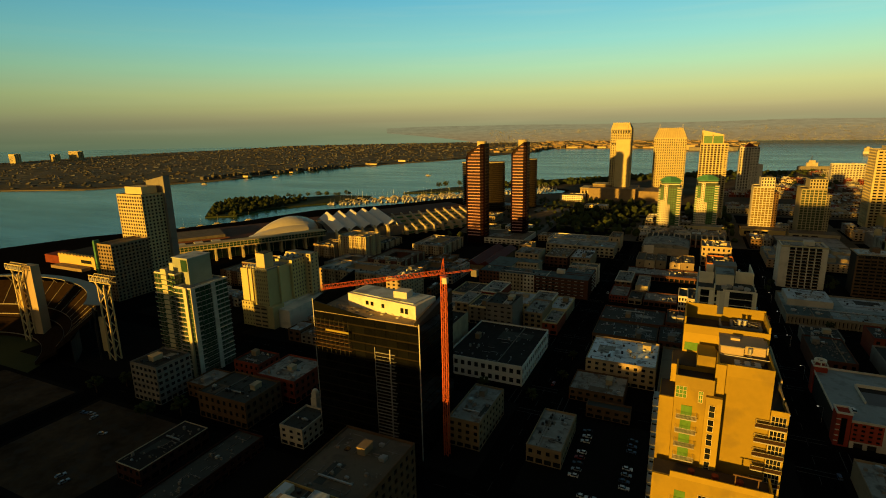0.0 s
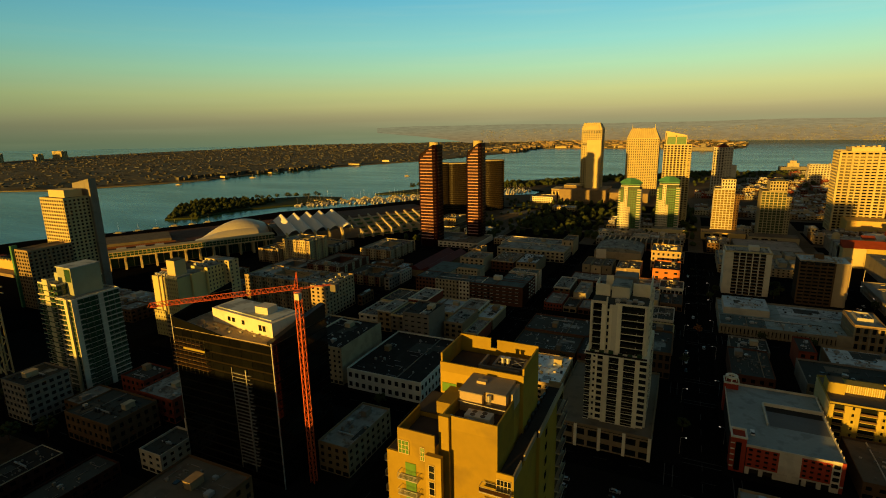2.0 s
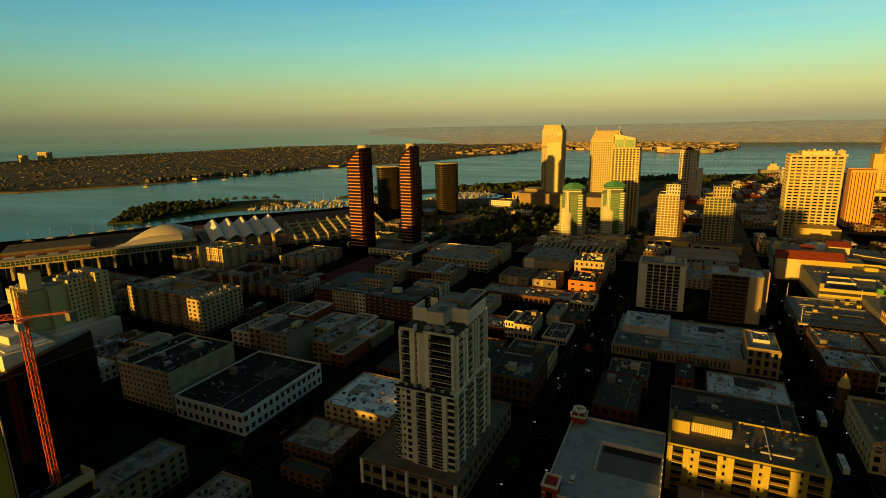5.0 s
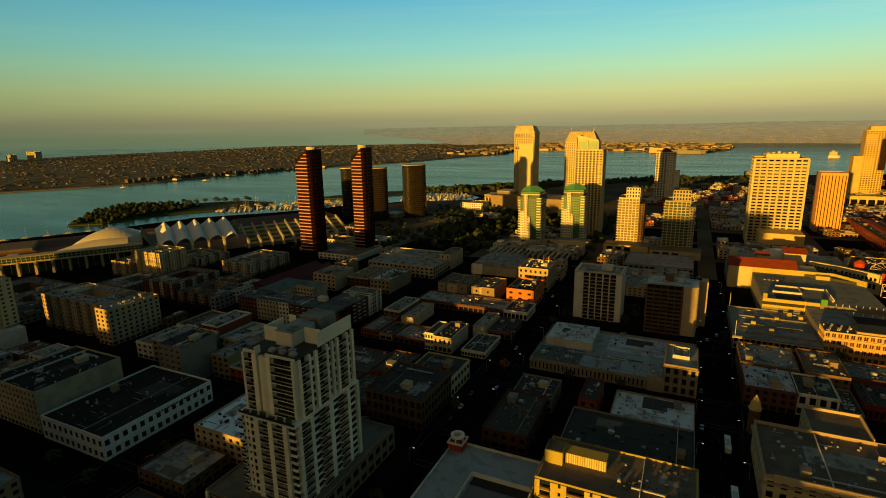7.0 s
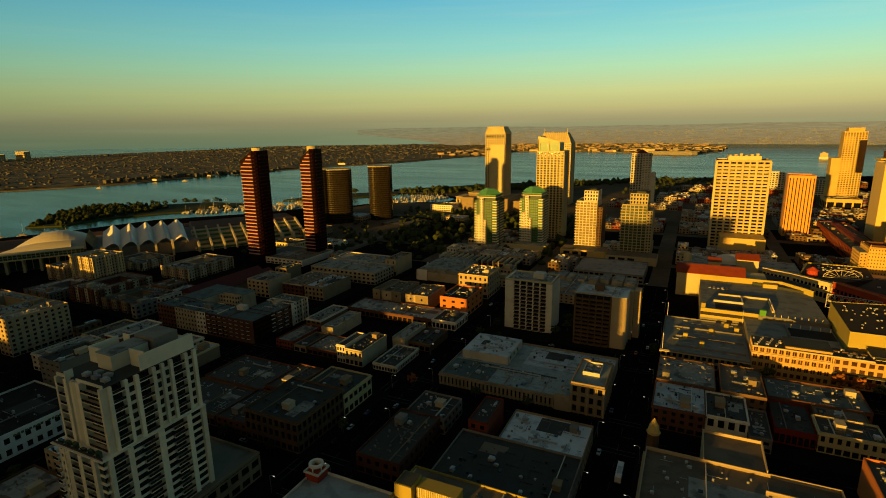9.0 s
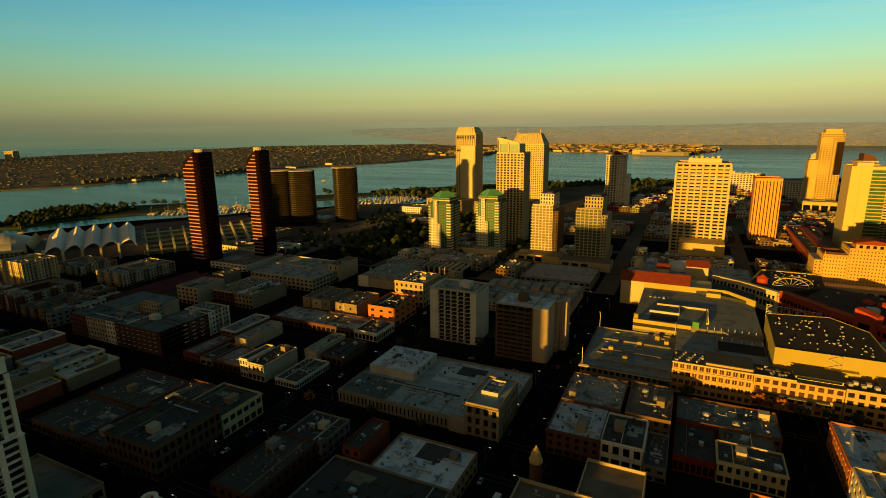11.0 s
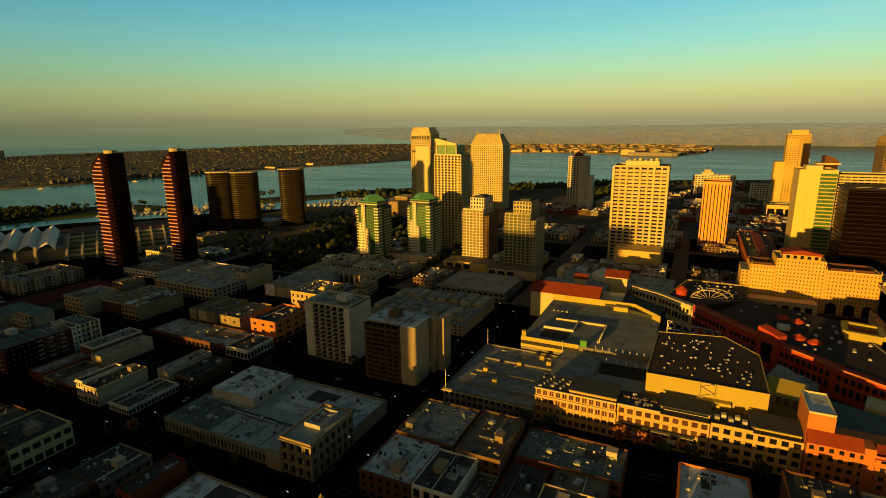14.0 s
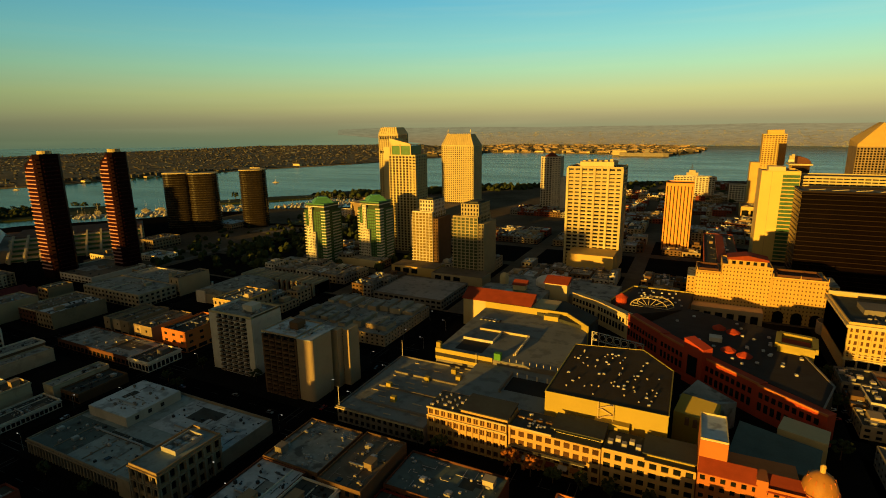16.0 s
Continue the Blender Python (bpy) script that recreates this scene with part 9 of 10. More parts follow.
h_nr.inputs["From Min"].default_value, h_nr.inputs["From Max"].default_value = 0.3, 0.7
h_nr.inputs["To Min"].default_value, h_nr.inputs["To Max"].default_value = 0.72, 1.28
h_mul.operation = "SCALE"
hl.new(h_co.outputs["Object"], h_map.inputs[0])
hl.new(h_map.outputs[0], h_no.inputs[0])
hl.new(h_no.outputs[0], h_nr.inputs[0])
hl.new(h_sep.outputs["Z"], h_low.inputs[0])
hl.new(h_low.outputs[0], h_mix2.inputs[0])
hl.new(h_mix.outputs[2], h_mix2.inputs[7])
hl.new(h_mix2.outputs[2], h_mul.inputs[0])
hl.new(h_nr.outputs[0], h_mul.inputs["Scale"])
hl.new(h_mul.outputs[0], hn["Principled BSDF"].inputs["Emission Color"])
setting("backdrop", hills, hill_mat, "low hills across the water with haze put in as glow", "hills", smooth=True)
specks = Geo()
for _ in range(7500):
    f = rng_far.uniform(0.10, 0.98)
    ang = radians(-34 + 112 * f)
    rr = 4659 + 62 * rng_far.random() ** 1.3
    zz = np.interp(rr, (4660, 4685, 4705, 4725), (-1, 30, 82, 120))
    x, y, w_ = hc_x + rr * math.sin(ang), hc_y + rr * math.cos(ang), rng_far.choice((1.0, 1.4, 2.0, 2.8, 4.5, 7.0))
    specks.box(x - w_, x + w_, y - 4, y + 4, zz - 2, zz + rng_far.uniform(0.8, 2.2))
tagged(setting("hill_houses", specks, mat("far_pale_wall", (0.20, 0.205, 0.20), 0.9, 0.6, 0.01, 0.1), "tiny sunlit houses scattered on the far hills", "houses"), kind="stuff")

# ---- shore parks, marina ----
PARK = ((-785, 657), (-891, 767), (-918, 828), (-826, 904), (-735, 991), (-652, 1000), (-625, 930), (-692, 854), (-745, 765), (-742, 690))
setting("park_ground", Geo().prism(PARK, -3, 0.8), GRASS, "green park spit in the bay", "park")
setting("park_ground_2", Geo().prism(((-610, 1072), (-590, 1130), (-535, 1220), (-440, 1300), (-420, 1250), (-470, 1180), (-545, 1100)), -3, 0.8), GRASS, "green park point in the bay", "park")


def tree_mesh(seed, h, r, leaf):
    """Trunk, limbs and a crown of many small clumps."""
    rng = random.Random(seed)
    trunk, crown = Geo(), Geo()
    trunk.cyl(0, 0, 0.28, 0, h * 0.45, 7, 0.18)
    for k in range(5):
        a = k * 1.26 + rng.uniform(-0.3, 0.3)
        trunk.bar((0, 0, h * 0.38), (r * 0.55 * math.cos(a), r * 0.55 * math.sin(a), h * rng.uniform(0.6, 0.75)), 0.14)
    for k in range(34):
        a, q, e = rng.uniform(0, 6.28), r * math.sqrt(rng.random()), rng.uniform(0.45, 0.95)
        q *= 1.15 - abs(e - 0.62)
        clump(crown, q * math.cos(a), q * math.sin(a), h * e - 0.6, r * rng.uniform(0.2, 0.36), r * rng.uniform(0.25, 0.45), rng)
    return mesh_of("trunk", trunk, BARK), mesh_of("crown", crown, leaf)


TREES = [tree_mesh(k, 8 + k % 3, 3.2 + 0.4 * (k % 2), LEAF_RUST if k == 4 else LEAF) for k in range(5)]
n_tree = 0


def tree(x, y, z, size=1.0, kind=None, label="broad dark-leaved tree on the grass"):
    global n_tree
    n_tree += 1
    k = n_tree % 4 if kind is None else kind
    root = thing("tree", label, "tree", x, y, z, group="trees")
    for nm, me in zip(("trunk", "crown"), TREES[k]):
        o = new(nm, me)
        o.parent = root
        o.scale = (size, size, size)
        o.rotation_euler = (0, 0, n_tree * 1.7)
    return root


grove = Geo()
for _ in range(420):
    x, y = rng_far.uniform(-915, -740), rng_far.uniform(660, 900)
    if inside_poly(x, y, PARK) and inside_poly(x - 6, y - 6, PARK) and inside_poly(x + 8, y, PARK):
        clump(grove, x, y, 0.8, rng_far.uniform(3, 6.5), rng_far.uniform(5, 11), rng_far)
tagged(setting("park_grove", grove, LEAF, "dense dark trees on the park spit", "trees"), kind="stuff")
for k in range(15):
    f = k / 14
    tree(-845 + 150 * f + rng_far.uniform(-5, 5), 878 + 100 * f + rng_far.uniform(-8, 8), 0.8, rng_far.uniform(1.0, 1.7))
for x, y in ((-560, 1165), (-548, 1180), (-520, 1200), (-500, 1190)):
    tree(x, y, 0.8, 2.0)



def boat(x, y, s, turn):
    root = thing("boat", "white pleasure boat with a cabin and mast", "boat", x, y, WATER_Z, group="boats")
    placed("hull", "boat_hull", lambda g: g.prism(((-5, -1.6), (3, -1.7), (6.5, 0), (3, 1.7), (-5, 1.6)), 0, 1.3), WHITE, root, (x, y, WATER_Z), (s, s, s), turn)
    placed("cabin", "boat_cabin", lambda g: g.prism(((-3, -1.1), (1.6, -1.1), (2.6, 0), (1.6, 1.1), (-3, 1.1)), 1.3, 2.6), CREAM, root, (x, y, WATER_Z), (s, s, s), turn)
    placed("mast", "boat_mast", lambda g: g.cyl(0.5, 0, 0.1, 2.6, 13, 5, 0.05), METAL, root, (x, y, WATER_Z), (s, s, s), turn)
    return root


for k in range(20):
    boat(-668 + (k % 7) * 17 + rng_far.uniform(-3, 3), 872 + (k // 7) * 30 + (k % 7) * 20, rng_far.uniform(1.0, 1.8), 62 + rng_far.choice((0, 180)))
for k in range(16):
    boat(-545 + (k % 6) * 15 + rng_far.uniform(-3, 3), 1000 + (k // 6) * 26 + (k % 6) * 14, rng_far.uniform(1.0, 1.8), 62 + rng_far.choice((0, 180)))
for k in range(7):
    boat(-752 + k * 11, 520 + k * 24, rng_far.uniform(1.1, 1.6), 62)
# the crowded berths: rows of small craft too many to count
berth_hulls, berth_masts = Geo(), Geo()
for xa, ya, rows_, per_ in ((-405, 1120, 6, 17), (-672, 868, 3, 9), (-580, 936, 3, 10), (-515, 996, 3, 9)):
    for r_ in range(rows_):
        for k in range(per_):
            x = xa + k * 7.2 + r_ * 6 - (k * 0.8 if xa > -450 else 0) + rng_far.uniform(-3, 3)
            y = ya + k * 3.2 + r_ * 22 + rng_far.uniform(-7, 7)
            if inside_poly(x, y, SHORE) or inside_poly(x + 6, y, SHORE) or inside_poly(x, y + 8, SHORE) or inside_poly(x, y - 8, SHORE):
                continue
            l_, w_ = rng_far.uniform(4, 7.5), rng_far.uniform(1.3, 2.0)
            berth_hulls.prism(((x - w_, y - l_), (x + w_, y - l_), (x + w_ * 1.05, y + l_ * 0.4), (x, y + l_), (x - w_ * 1.05, y + l_ * 0.4)), WATER_Z, WATER_Z + 1.4)
            berth_hulls.box(x - w_ * 0.65, x + w_ * 0.65, y - l_ * 0.6, y + l_ * 0.25, WATER_Z + 1.4, WATER_Z + rng_far.uniform(2.3, 4.2))
            if rng_far.random() < 0.6:
                berth_masts.cyl(x, y, 0.13, WATER_Z + 2, WATER_Z + rng_far.uniform(9, 17), 4)
marina = thing("marina_boats", "crowded rows of white moored boats with bare masts", "boats", -380, 1180, WATER_Z, kind="stuff")
# white hulls greyed in their colour so that they read as unlit
part("boat_hulls", berth_hulls, mat("unlit_boat_white", (0.40, 0.39, 0.36), 0.5, 0.5, 0.3, 2), marina, kind="stuff")
part("boat_masts", berth_masts, METAL, marina, kind="stuff")
ship = thing("ferry", "pale boxy ferry under way on the bay", "ship", 700, 2900, WATER_Z)
part("hull", Geo().prism(((680, 2894), (712, 2892), (722, 2899), (712, 2906), (680, 2905)), WATER_Z, 8), WHITE, ship)
part("superstructure", Geo().box(682, 710, 2895, 2903, 8, 24).box(690, 700, 2897, 2901, 24, 29), CREAM, ship)
for xa in (210, 262):
    arch = thing("hangar_arch", "pale arched hangar truss on the far point", "hangar", xa, 3520, 0.6, group="hangar arches")
    g = Geo()
    for k in range(14):
        a0, a1 = math.pi * k / 14, math.pi * (k + 1) / 14
        g.bar((xa + 24 * math.cos(a0), 3520, 0.6 + 22 * math.sin(a0)), (xa + 24 * math.cos(a1), 3520, 0.6 + 22 * math.sin(a1)), 2.2)
    part("truss", g, WHITE, arch)
for x, y, s in ((-1240, 1330, 1.6), (-760, 1500, 1.5), (-1300, 1100, 1.4)):
    boat(x, y, s, 40)

# ---- convention centre ----
CV_A, CV_D = Vector((-532, 396)), Vector((0.56, 0.83)).normalized()
CV_N = Vector((-CV_D.y, CV_D.x))


def cv(s, o, z):
    p = CV_A + CV_D * s + CV_N * o
    return (p.x, p.y, z)


def cv_box(g, s0, s1, o0, o1, z0, z1):
    return g.prism([cv(a, b, 0)[:2] for a, b in ((s0, o0), (s1, o0), (s1, o1), (s0, o1))], z0, z1)


sn, sl = SAIL.node_tree.nodes, SAIL.node_tree.links
s_tr, s_mx = sn.new("ShaderNodeBsdfTranslucent"), sn.new("ShaderNodeMixShader")
s_tr.inputs[0].default_value = (0.86, 0.83, 0.72, 1)
s_mx.inputs[0].default_value = 0.1
sl.new(sn["Principled BSDF"].outputs[0], s_mx.inputs[1])
sl.new(s_tr.outputs[0], s_mx.inputs[2])
sl.new(s_mx.outputs[0], sn["Material Output"].inputs[0])
cc = thing("convention_centre", "waterfront convention centre with glass halls, white sails and stepped terraces", "convention centre", *cv(150, 50, 0))
part("hall", cv_box(Geo(), -20, 180, 6, 142, 0, 14), GREY, cc)
part("roof_deck", cv_box(Geo(), -20, 180, 6, 142, 14, 14.6), mat("brown_roof", (0.10, 0.05, 0.03), 0.9, 0.3), cc)
for k in range(13):
    cv_s = -18 + k * 15.4
    part("column", cv_box(Geo(), cv_s, cv_s + 2.4, -6.5, 5.9, 0, 15), CREAM, cc)
    part("column_brace", Geo().bar(cv(cv_s + 1.2, -6, 9), cv(cv_s + 1.2, -10, 15.4), 1.2), CREAM, cc)
part("upper_gallery", cv_box(Geo(), -18, 178, -8, 5.9, 16, 21), DEEP_GREEN, cc, "long glazed gallery")
g = Geo()
for k in range(48):
    cv_box(g, -17.6 + k * 4.1, -17.1 + k * 4.1, -8.3, -8.02, 16, 21)
part("mullions", g, CREAM, cc, kind="stuff")
part("gallery_roof", cv_box(Geo(), -19, 179, -9, 6, 21, 21.7), CREAM, cc)
part("gallery_rail", cv_box(Geo(), -19, 179, -8.5, -8.02, 18.3, 18.6), CREAM, cc)
part("gallery_beam", cv_box(Geo(), -19, 179, -8.6, -8.02, 14.6, 16), CREAM, cc)
part("lower_glazing", cv_box(Geo(), -18, 178, 4.5, 5.9, 1, 13), DEEP_GREEN, cc)
g = Geo()
for k in range(26):
    cv_box(g, -16 + k * 7.6, -15.4 + k * 7.6, 4.2, 4.48, 1, 13)
part("lower_mullions", g, CREAM, cc, kind="stuff")
part("rear_hall", cv_box(Geo(), -20, 66, 60, 112, 14.7, 19), ROOF_TAN, cc)
for k in range(4):
    part("roof_hut", cv_box(Geo(), -14 + k * 20, -4 + k * 20, 30, 40, 14.7, 17.4), WHITE, cc)
part("roof_kerb", cv_box(Geo(), -20, 70, 54, 56, 14.6, 16.4), BRICK_DARK, cc)
vault = Geo()
n_s, n_c = 14, 16
for i in range(n_s + 1):
    f = i / n_s
    hh = 11 + 24 * math.sin(math.pi * (0.04 + 0.72 * f))
    hw = 32 * (0.30 + 0.7 * math.sin(math.pi * (0.08 + 0.55 * f)))
    for j in range(n_c + 1):
        a = math.pi * j / n_c
        vault.v.append(cv(100 + 80 * f, 52 - hw * math.cos(a), 10 + (hh - 10) * math.sin(a)))
for i in range(n_s):
    for j in range(n_c):
        k = i * (n_c + 1) + j
        vault.f.append((k, k + n_c + 1, k + n_c + 2, k + 1))
vault.f.append(tuple(range(n_c + 1)))
vault.f.append(tuple(n_s * (n_c + 1) + j for j in range(n_c, -1, -1)))
part("barrel_vault", vault, mat("vault_metal", (0.46, 0.43, 0.33), 0.45, 0.15, 0.05, 0.5, metal=0.2), cc, "great pale curved vault roof")
for k, (s_a, s_b, o_c, hw_, top_) in enumerate(((92, 165, 34, 18, 27), (82, 150, 29, 14, 22))):
    shell_ = Geo()
    for i in range(11):
        f_ = i / 10
        hh = 12.6 + (top_ - 12.6) * math.sin(math.pi * (0.08 + 0.5 * f_))
        for j in range(13):
            a = math.pi * j / 12
            shell_.v.append(cv(s_a + (s_b - s_a) * f_, o_c - hw_ * math.cos(a), 12.6 + (hh - 12.6) * math.sin(a)))
    for i in range(10):
        for j in range(12):
            q = i * 13 + j
            shell_.f.append((q, q + 13, q + 14, q + 1))
    part("nested_shell", shell_, MATS["vault_metal"], cc, smooth=True)
part("gable_glass", Geo().prism([cv(a, b, 0)[:2] for a, b in ((180.2, 10), (186, 10), (186, 90), (180.2, 90))], 0, 22, tops=[27, 18, 18, 27]), GLASS_DARK, cc, "sloping glass gable")
for k in range(9):
    part("gable_rib", Geo().bar(cv(180.5, 14 + k * 9, 27), cv(190, 14 + k * 9, 13), 0.7), CREAM, cc)
part("mid_hall", cv_box(Geo(), 180.1, 300, 6, 142, 0, 15), GREY, cc)
part("mid_hall_roof", cv_box(Geo(), 180.1, 440, 110.2, 142, 15, 15.6), MATS["brown_roof"], cc)
for k in range(5):
    s0 = 196 + k * 18.6
    sail = Geo()
    n_u, n_w = 12, 20
    for i in range(n_u + 1):
        f_ = i / n_u
        u_ = f_ / 0.667 if f_ < 0.667 else (1 - f_) / 0.333
        for j in range(n_w + 1):
            w_ = j / n_w
            rise_ = (w_ / 0.8) ** 0.8 if w_ < 0.8 else max(0.0, 1 - (w_ - 0.8) / 0.2)
            edge = 13 + 8 * (1 - (1 - u_) ** 2)
            valley = 25.5
            z_ = (edge if w_ == 0 else (edge * (1 - rise_) + (valley + 8.5 * u_ ** 1.1) * rise_) if w_ < 0.8 else (19 * (1 - rise_) + (valley + 8.5 * u_ ** 1.1) * rise_))
            sail.v.append(cv(s0 + 18.6 * i / n_u, 1 + 88 * w_, z_))
    for i in range(n_u):
        for j in range(n_w):
            q = i * (n_w + 1) + j
            sail.f.append((q, q + n_w + 1, q + n_w + 2, q + 1))
    part("tent_sail", sail, SAIL, cc, "peaked white fabric sail", smooth=True)
    part("buttress", Geo().prism([cv(a, b, 0)[:2] for a, b in ((s0 - 1.2, -7), (s0 + 1.2, -7), (s0 + 1.2, 1), (s0 - 1.2, 1))], 0, 17, tops=[13, 13, 19, 19]), CREAM, cc)
part("terrace_hall", cv_box(Geo(), 300.1, 440, 45, 110, 0, 22), GREY, cc)
part("roof_planting", cv_box(Geo(), 301, 439, 46, 109, 22, 22.6), MATS["brown_roof"], cc)
for k in range(5):
    t_ = part("terrace", cv_box(Geo(), 296, 440, 2 + k * 9, 44.9, 0.1 + k * 4.2, 4.2 + k * 4.2), STONE, cc)
    part("window_band", cv_box(Geo(), 297, 439, 1.9 + k * 9, 2.0 + k * 9, 0.8 + k * 4.2, 3.2 + k * 4.2), GLASS_GREEN, t_)
for k in range(10):
    s0 = 299 + k * 15.2
    part("buttress", Geo().prism([cv(a, b, 0)[:2] for a, b in ((s0, -6), (s0 + 2.2, -6), (s0 + 2.2, 47), (s0, 47))], 0, 5, tops=[9, 9, 25, 25]), STONE, cc)

# ---- hall, loop road and trees of the waterfront lots ----
hall_w = thing("waterfront_hall", "sunlit tan hall with an arcaded front near the marina", "hall", -172, 1120, 0)
part("wall", Geo().box(-204, -140, 1098, 1142, 0, 21), TAN, hall_w)
part("upper_wall", Geo().box(-180, -144, 1104, 1138, 21, 29), TAN, hall_w)
part("cornice", Geo().box(-205, -139, 1097, 1143, 21, 22.2).box(-181, -143, 1103, 1139, 29, 30), CREAM, hall_w)
for k in range(10):
    part("pier", Geo().box(-203 + k * 6.6, -200.4 + k * 6.6, 1095.6, 1097.98, 0, 18), CREAM, hall_w)
    part("tall_window", Geo().box(-200 + k * 6.6, -197 + k * 6.6, 1097.8, 1097.95, 2, 15), GLASS_DARK, hall_w)
ramp_g = Geo()
for k in range(22):
    a0, a1 = radians(150 - k * 9.5), radians(150 - (k + 1) * 9.5)
    p_ = [(-225 + r_ * 1.35 * math.cos(a_), 905 + r_ * math.sin(a_)) for r_, a_ in ((58, a0), (66, a0), (66, a1), (58, a1))]
    ramp_g.prism(p_, 0.1, 1.3)
setting("road", ramp_g.box(-405, -300, 955, 963, 0.1, 1.2).box(-150, 60, 893, 903, 0.1, 1.0), PAVING, "pale concrete loop road by the waterfront", "road")
lot_trees = Geo()
for _ in range(520):
    x, y = rng_far.uniform(-300, -70), rng_far.uniform(712, 1080)
    d_ = math.hypot((x + 225) / 1.35, y - 905)
    if 54 < d_ < 70 or 888 < y < 908 and x > -155 or rng_far.random() < 0.3 + 0.6 * abs(math.sin(x * 0.031 + y * 0.017)):
        continue
    if any(q[0] - 4 < x < q[1] + 4 and q[2] - 4 < y < q[3] + 4 for q in RECTS):
        continue
    clump(lot_trees, x, y, 0.1, rng_far.uniform(2.0, 4.5), rng_far.uniform(2.5, 6), rng_far)
tagged(setting("lot_trees", lot_trees, LEAF, "dark trees and shrubs on the waterfront lots", "trees"), kind="stuff")

# ---- ballpark ----
bp = thing("ballpark", "baseball stadium with dark stands, pale canopy and steel light towers", "stadium", -430, 200, 0)
RECTS.append((-560, -300, 60, 280))
SEATS = mat("brown_seats", (0.022, 0.014, 0.009), 0.9, 0.35, 0.3, 2, spec=0.0)
PALE_STEEL = mat("pale_painted_steel", (0.24, 0.215, 0.16), 0.6, 0.2, 0.3, 2)
BX, BY = -446, 140
for r0_, z0_, r1_, z1_ in ((74, 3, 90, 10), (90.5, 13, 100, 19), (97, 19, 118, 34)):
    part("stand", arc_strip(Geo(), BX, BY, 0.8, 36, 150, 30, ((r0_, z0_ - 2.5), (r0_, z0_), (r1_, z1_), (r1_, z1_ - 2.5))), SEATS, bp)
    part("stand_rail", arc_strip(Geo(), BX, BY, 0.8, 36, 150, 30, ((r0_ - 0.12, z0_ - 0.3), (r0_ - 0.12, z0_ + 0.4), (r0_ - 0.02, z0_ + 0.4), (r0_ - 0.02, z0_ - 0.3))), PALE_STEEL, bp)
for i in range(17):
    a = radians(38 + i * 6.6)
    part("aisle", Geo().bar((BX + 97.2 * math.cos(a), BY + 77.8 * math.sin(a), 19.2), (BX + 117.6 * math.cos(a), BY + 94.1 * math.sin(a), 34.1), 0.4), PALE_STEEL, bp)
    part("column", Geo().bar((BX + 118 * math.cos(a), BY + 94.4 * math.sin(a), 0), (BX + 118 * math.cos(a), BY + 94.4 * math.sin(a), 37), 0.9), STEEL_DARK, bp)
part("concourse_wall", arc_strip(Geo(), BX, BY, 0.8, 36, 150, 30, ((100.5, 0), (100.5, 16), (101, 16), (101, 0))), STEEL_DARK, bp)
part("field", Geo().cyl(BX, BY, 72, 0, 0.06, 36), GRASS, bp)
part("canopy", arc_strip(Geo(), BX, BY, 0.8, 40, 146, 28, ((111, 38.6), (111, 39.2), (122, 38.2), (122, 37.6))), PALE_STEEL, bp, "pale grey canopy roof over the upper deck")
for i in range(14):
    a = radians(42 + i * 7.6)
    part("truss", Geo().bar((BX + 118 * math.cos(a), BY + 94.4 * math.sin(a), 33), (BX + 112 * math.cos(a), BY + 89.6 * math.sin(a), 38.6), 0.5), PALE_STEEL, bp)


def light_tower(x, y, label):
    lt = thing("light_tower", label, "light tower", x, y, 0, group="stadium light towers")
    g = Geo()
    for sx in (-3, 3):
        for sy in (-2, 2):
            g.bar((x + sx, y + sy, 0), (x + sx, y + sy, 52), 0.8)
    for k in range(9):
        z, s = k * 5.8, (1 if k % 2 else -1)
        g.bar((x - 3 * s, y - 2, z), (x + 3 * s, y - 2, z + 5.8), 0.5).bar((x + 3, y - 2 * s, z), (x + 3, y + 2 * s, z + 5.8), 0.5)
    part("frame", g, CREAM, lt)
    rack = Geo()
    for zz in (55, 59):
        for yy in (-2, 2):
            rack.bar((x - 11, y + yy, zz), (x + 11, y + yy, zz), 0.6)
    for k in range(10):
        xa, s = x - 11 + k * 2.2, (1 if k % 2 else -1)
        rack.bar((xa, y - 2, 57 - 2 * s), (xa + 2.2, y - 2, 57 + 2 * s), 0.4).bar((xa, y - 2, 55), (xa, y + 2, 59), 0.35)
    part("lamp_rack", rack, CREAM, lt)
    for k in range(9):
        part("lamp", Geo().box(x - 10.2 + k * 2.4, x - 8.8 + k * 2.4, y - 2.9, y - 2.35, 56.2, 57.8), METAL, lt)
    for sx in (-1, 1):
        part("strut", Geo().bar((x + 3 * sx, y, 46), (x + 9 * sx, y, 55), 0.8), CREAM, lt)
    return lt


lt_ = light_tower(-345, 203, "tall steel stadium light tower with a pale panel")
part("panel", Geo().box(-350.5, -345, 199.2, 200.4, 7, 31), CREAM, lt_, "tall pale sign panel")
lt_ = light_tower(-439, 200, "stadium light tower with a solid sandstone shaft")
part("shaft", Geo().box(-438, -426, 202.2, 208, 0, 58), SAND, lt_, "sandstone tower shaft")
part("shaft_front", Geo().box(-443, -436, 198.6, 200, 26, 40), GOLD, lt_)

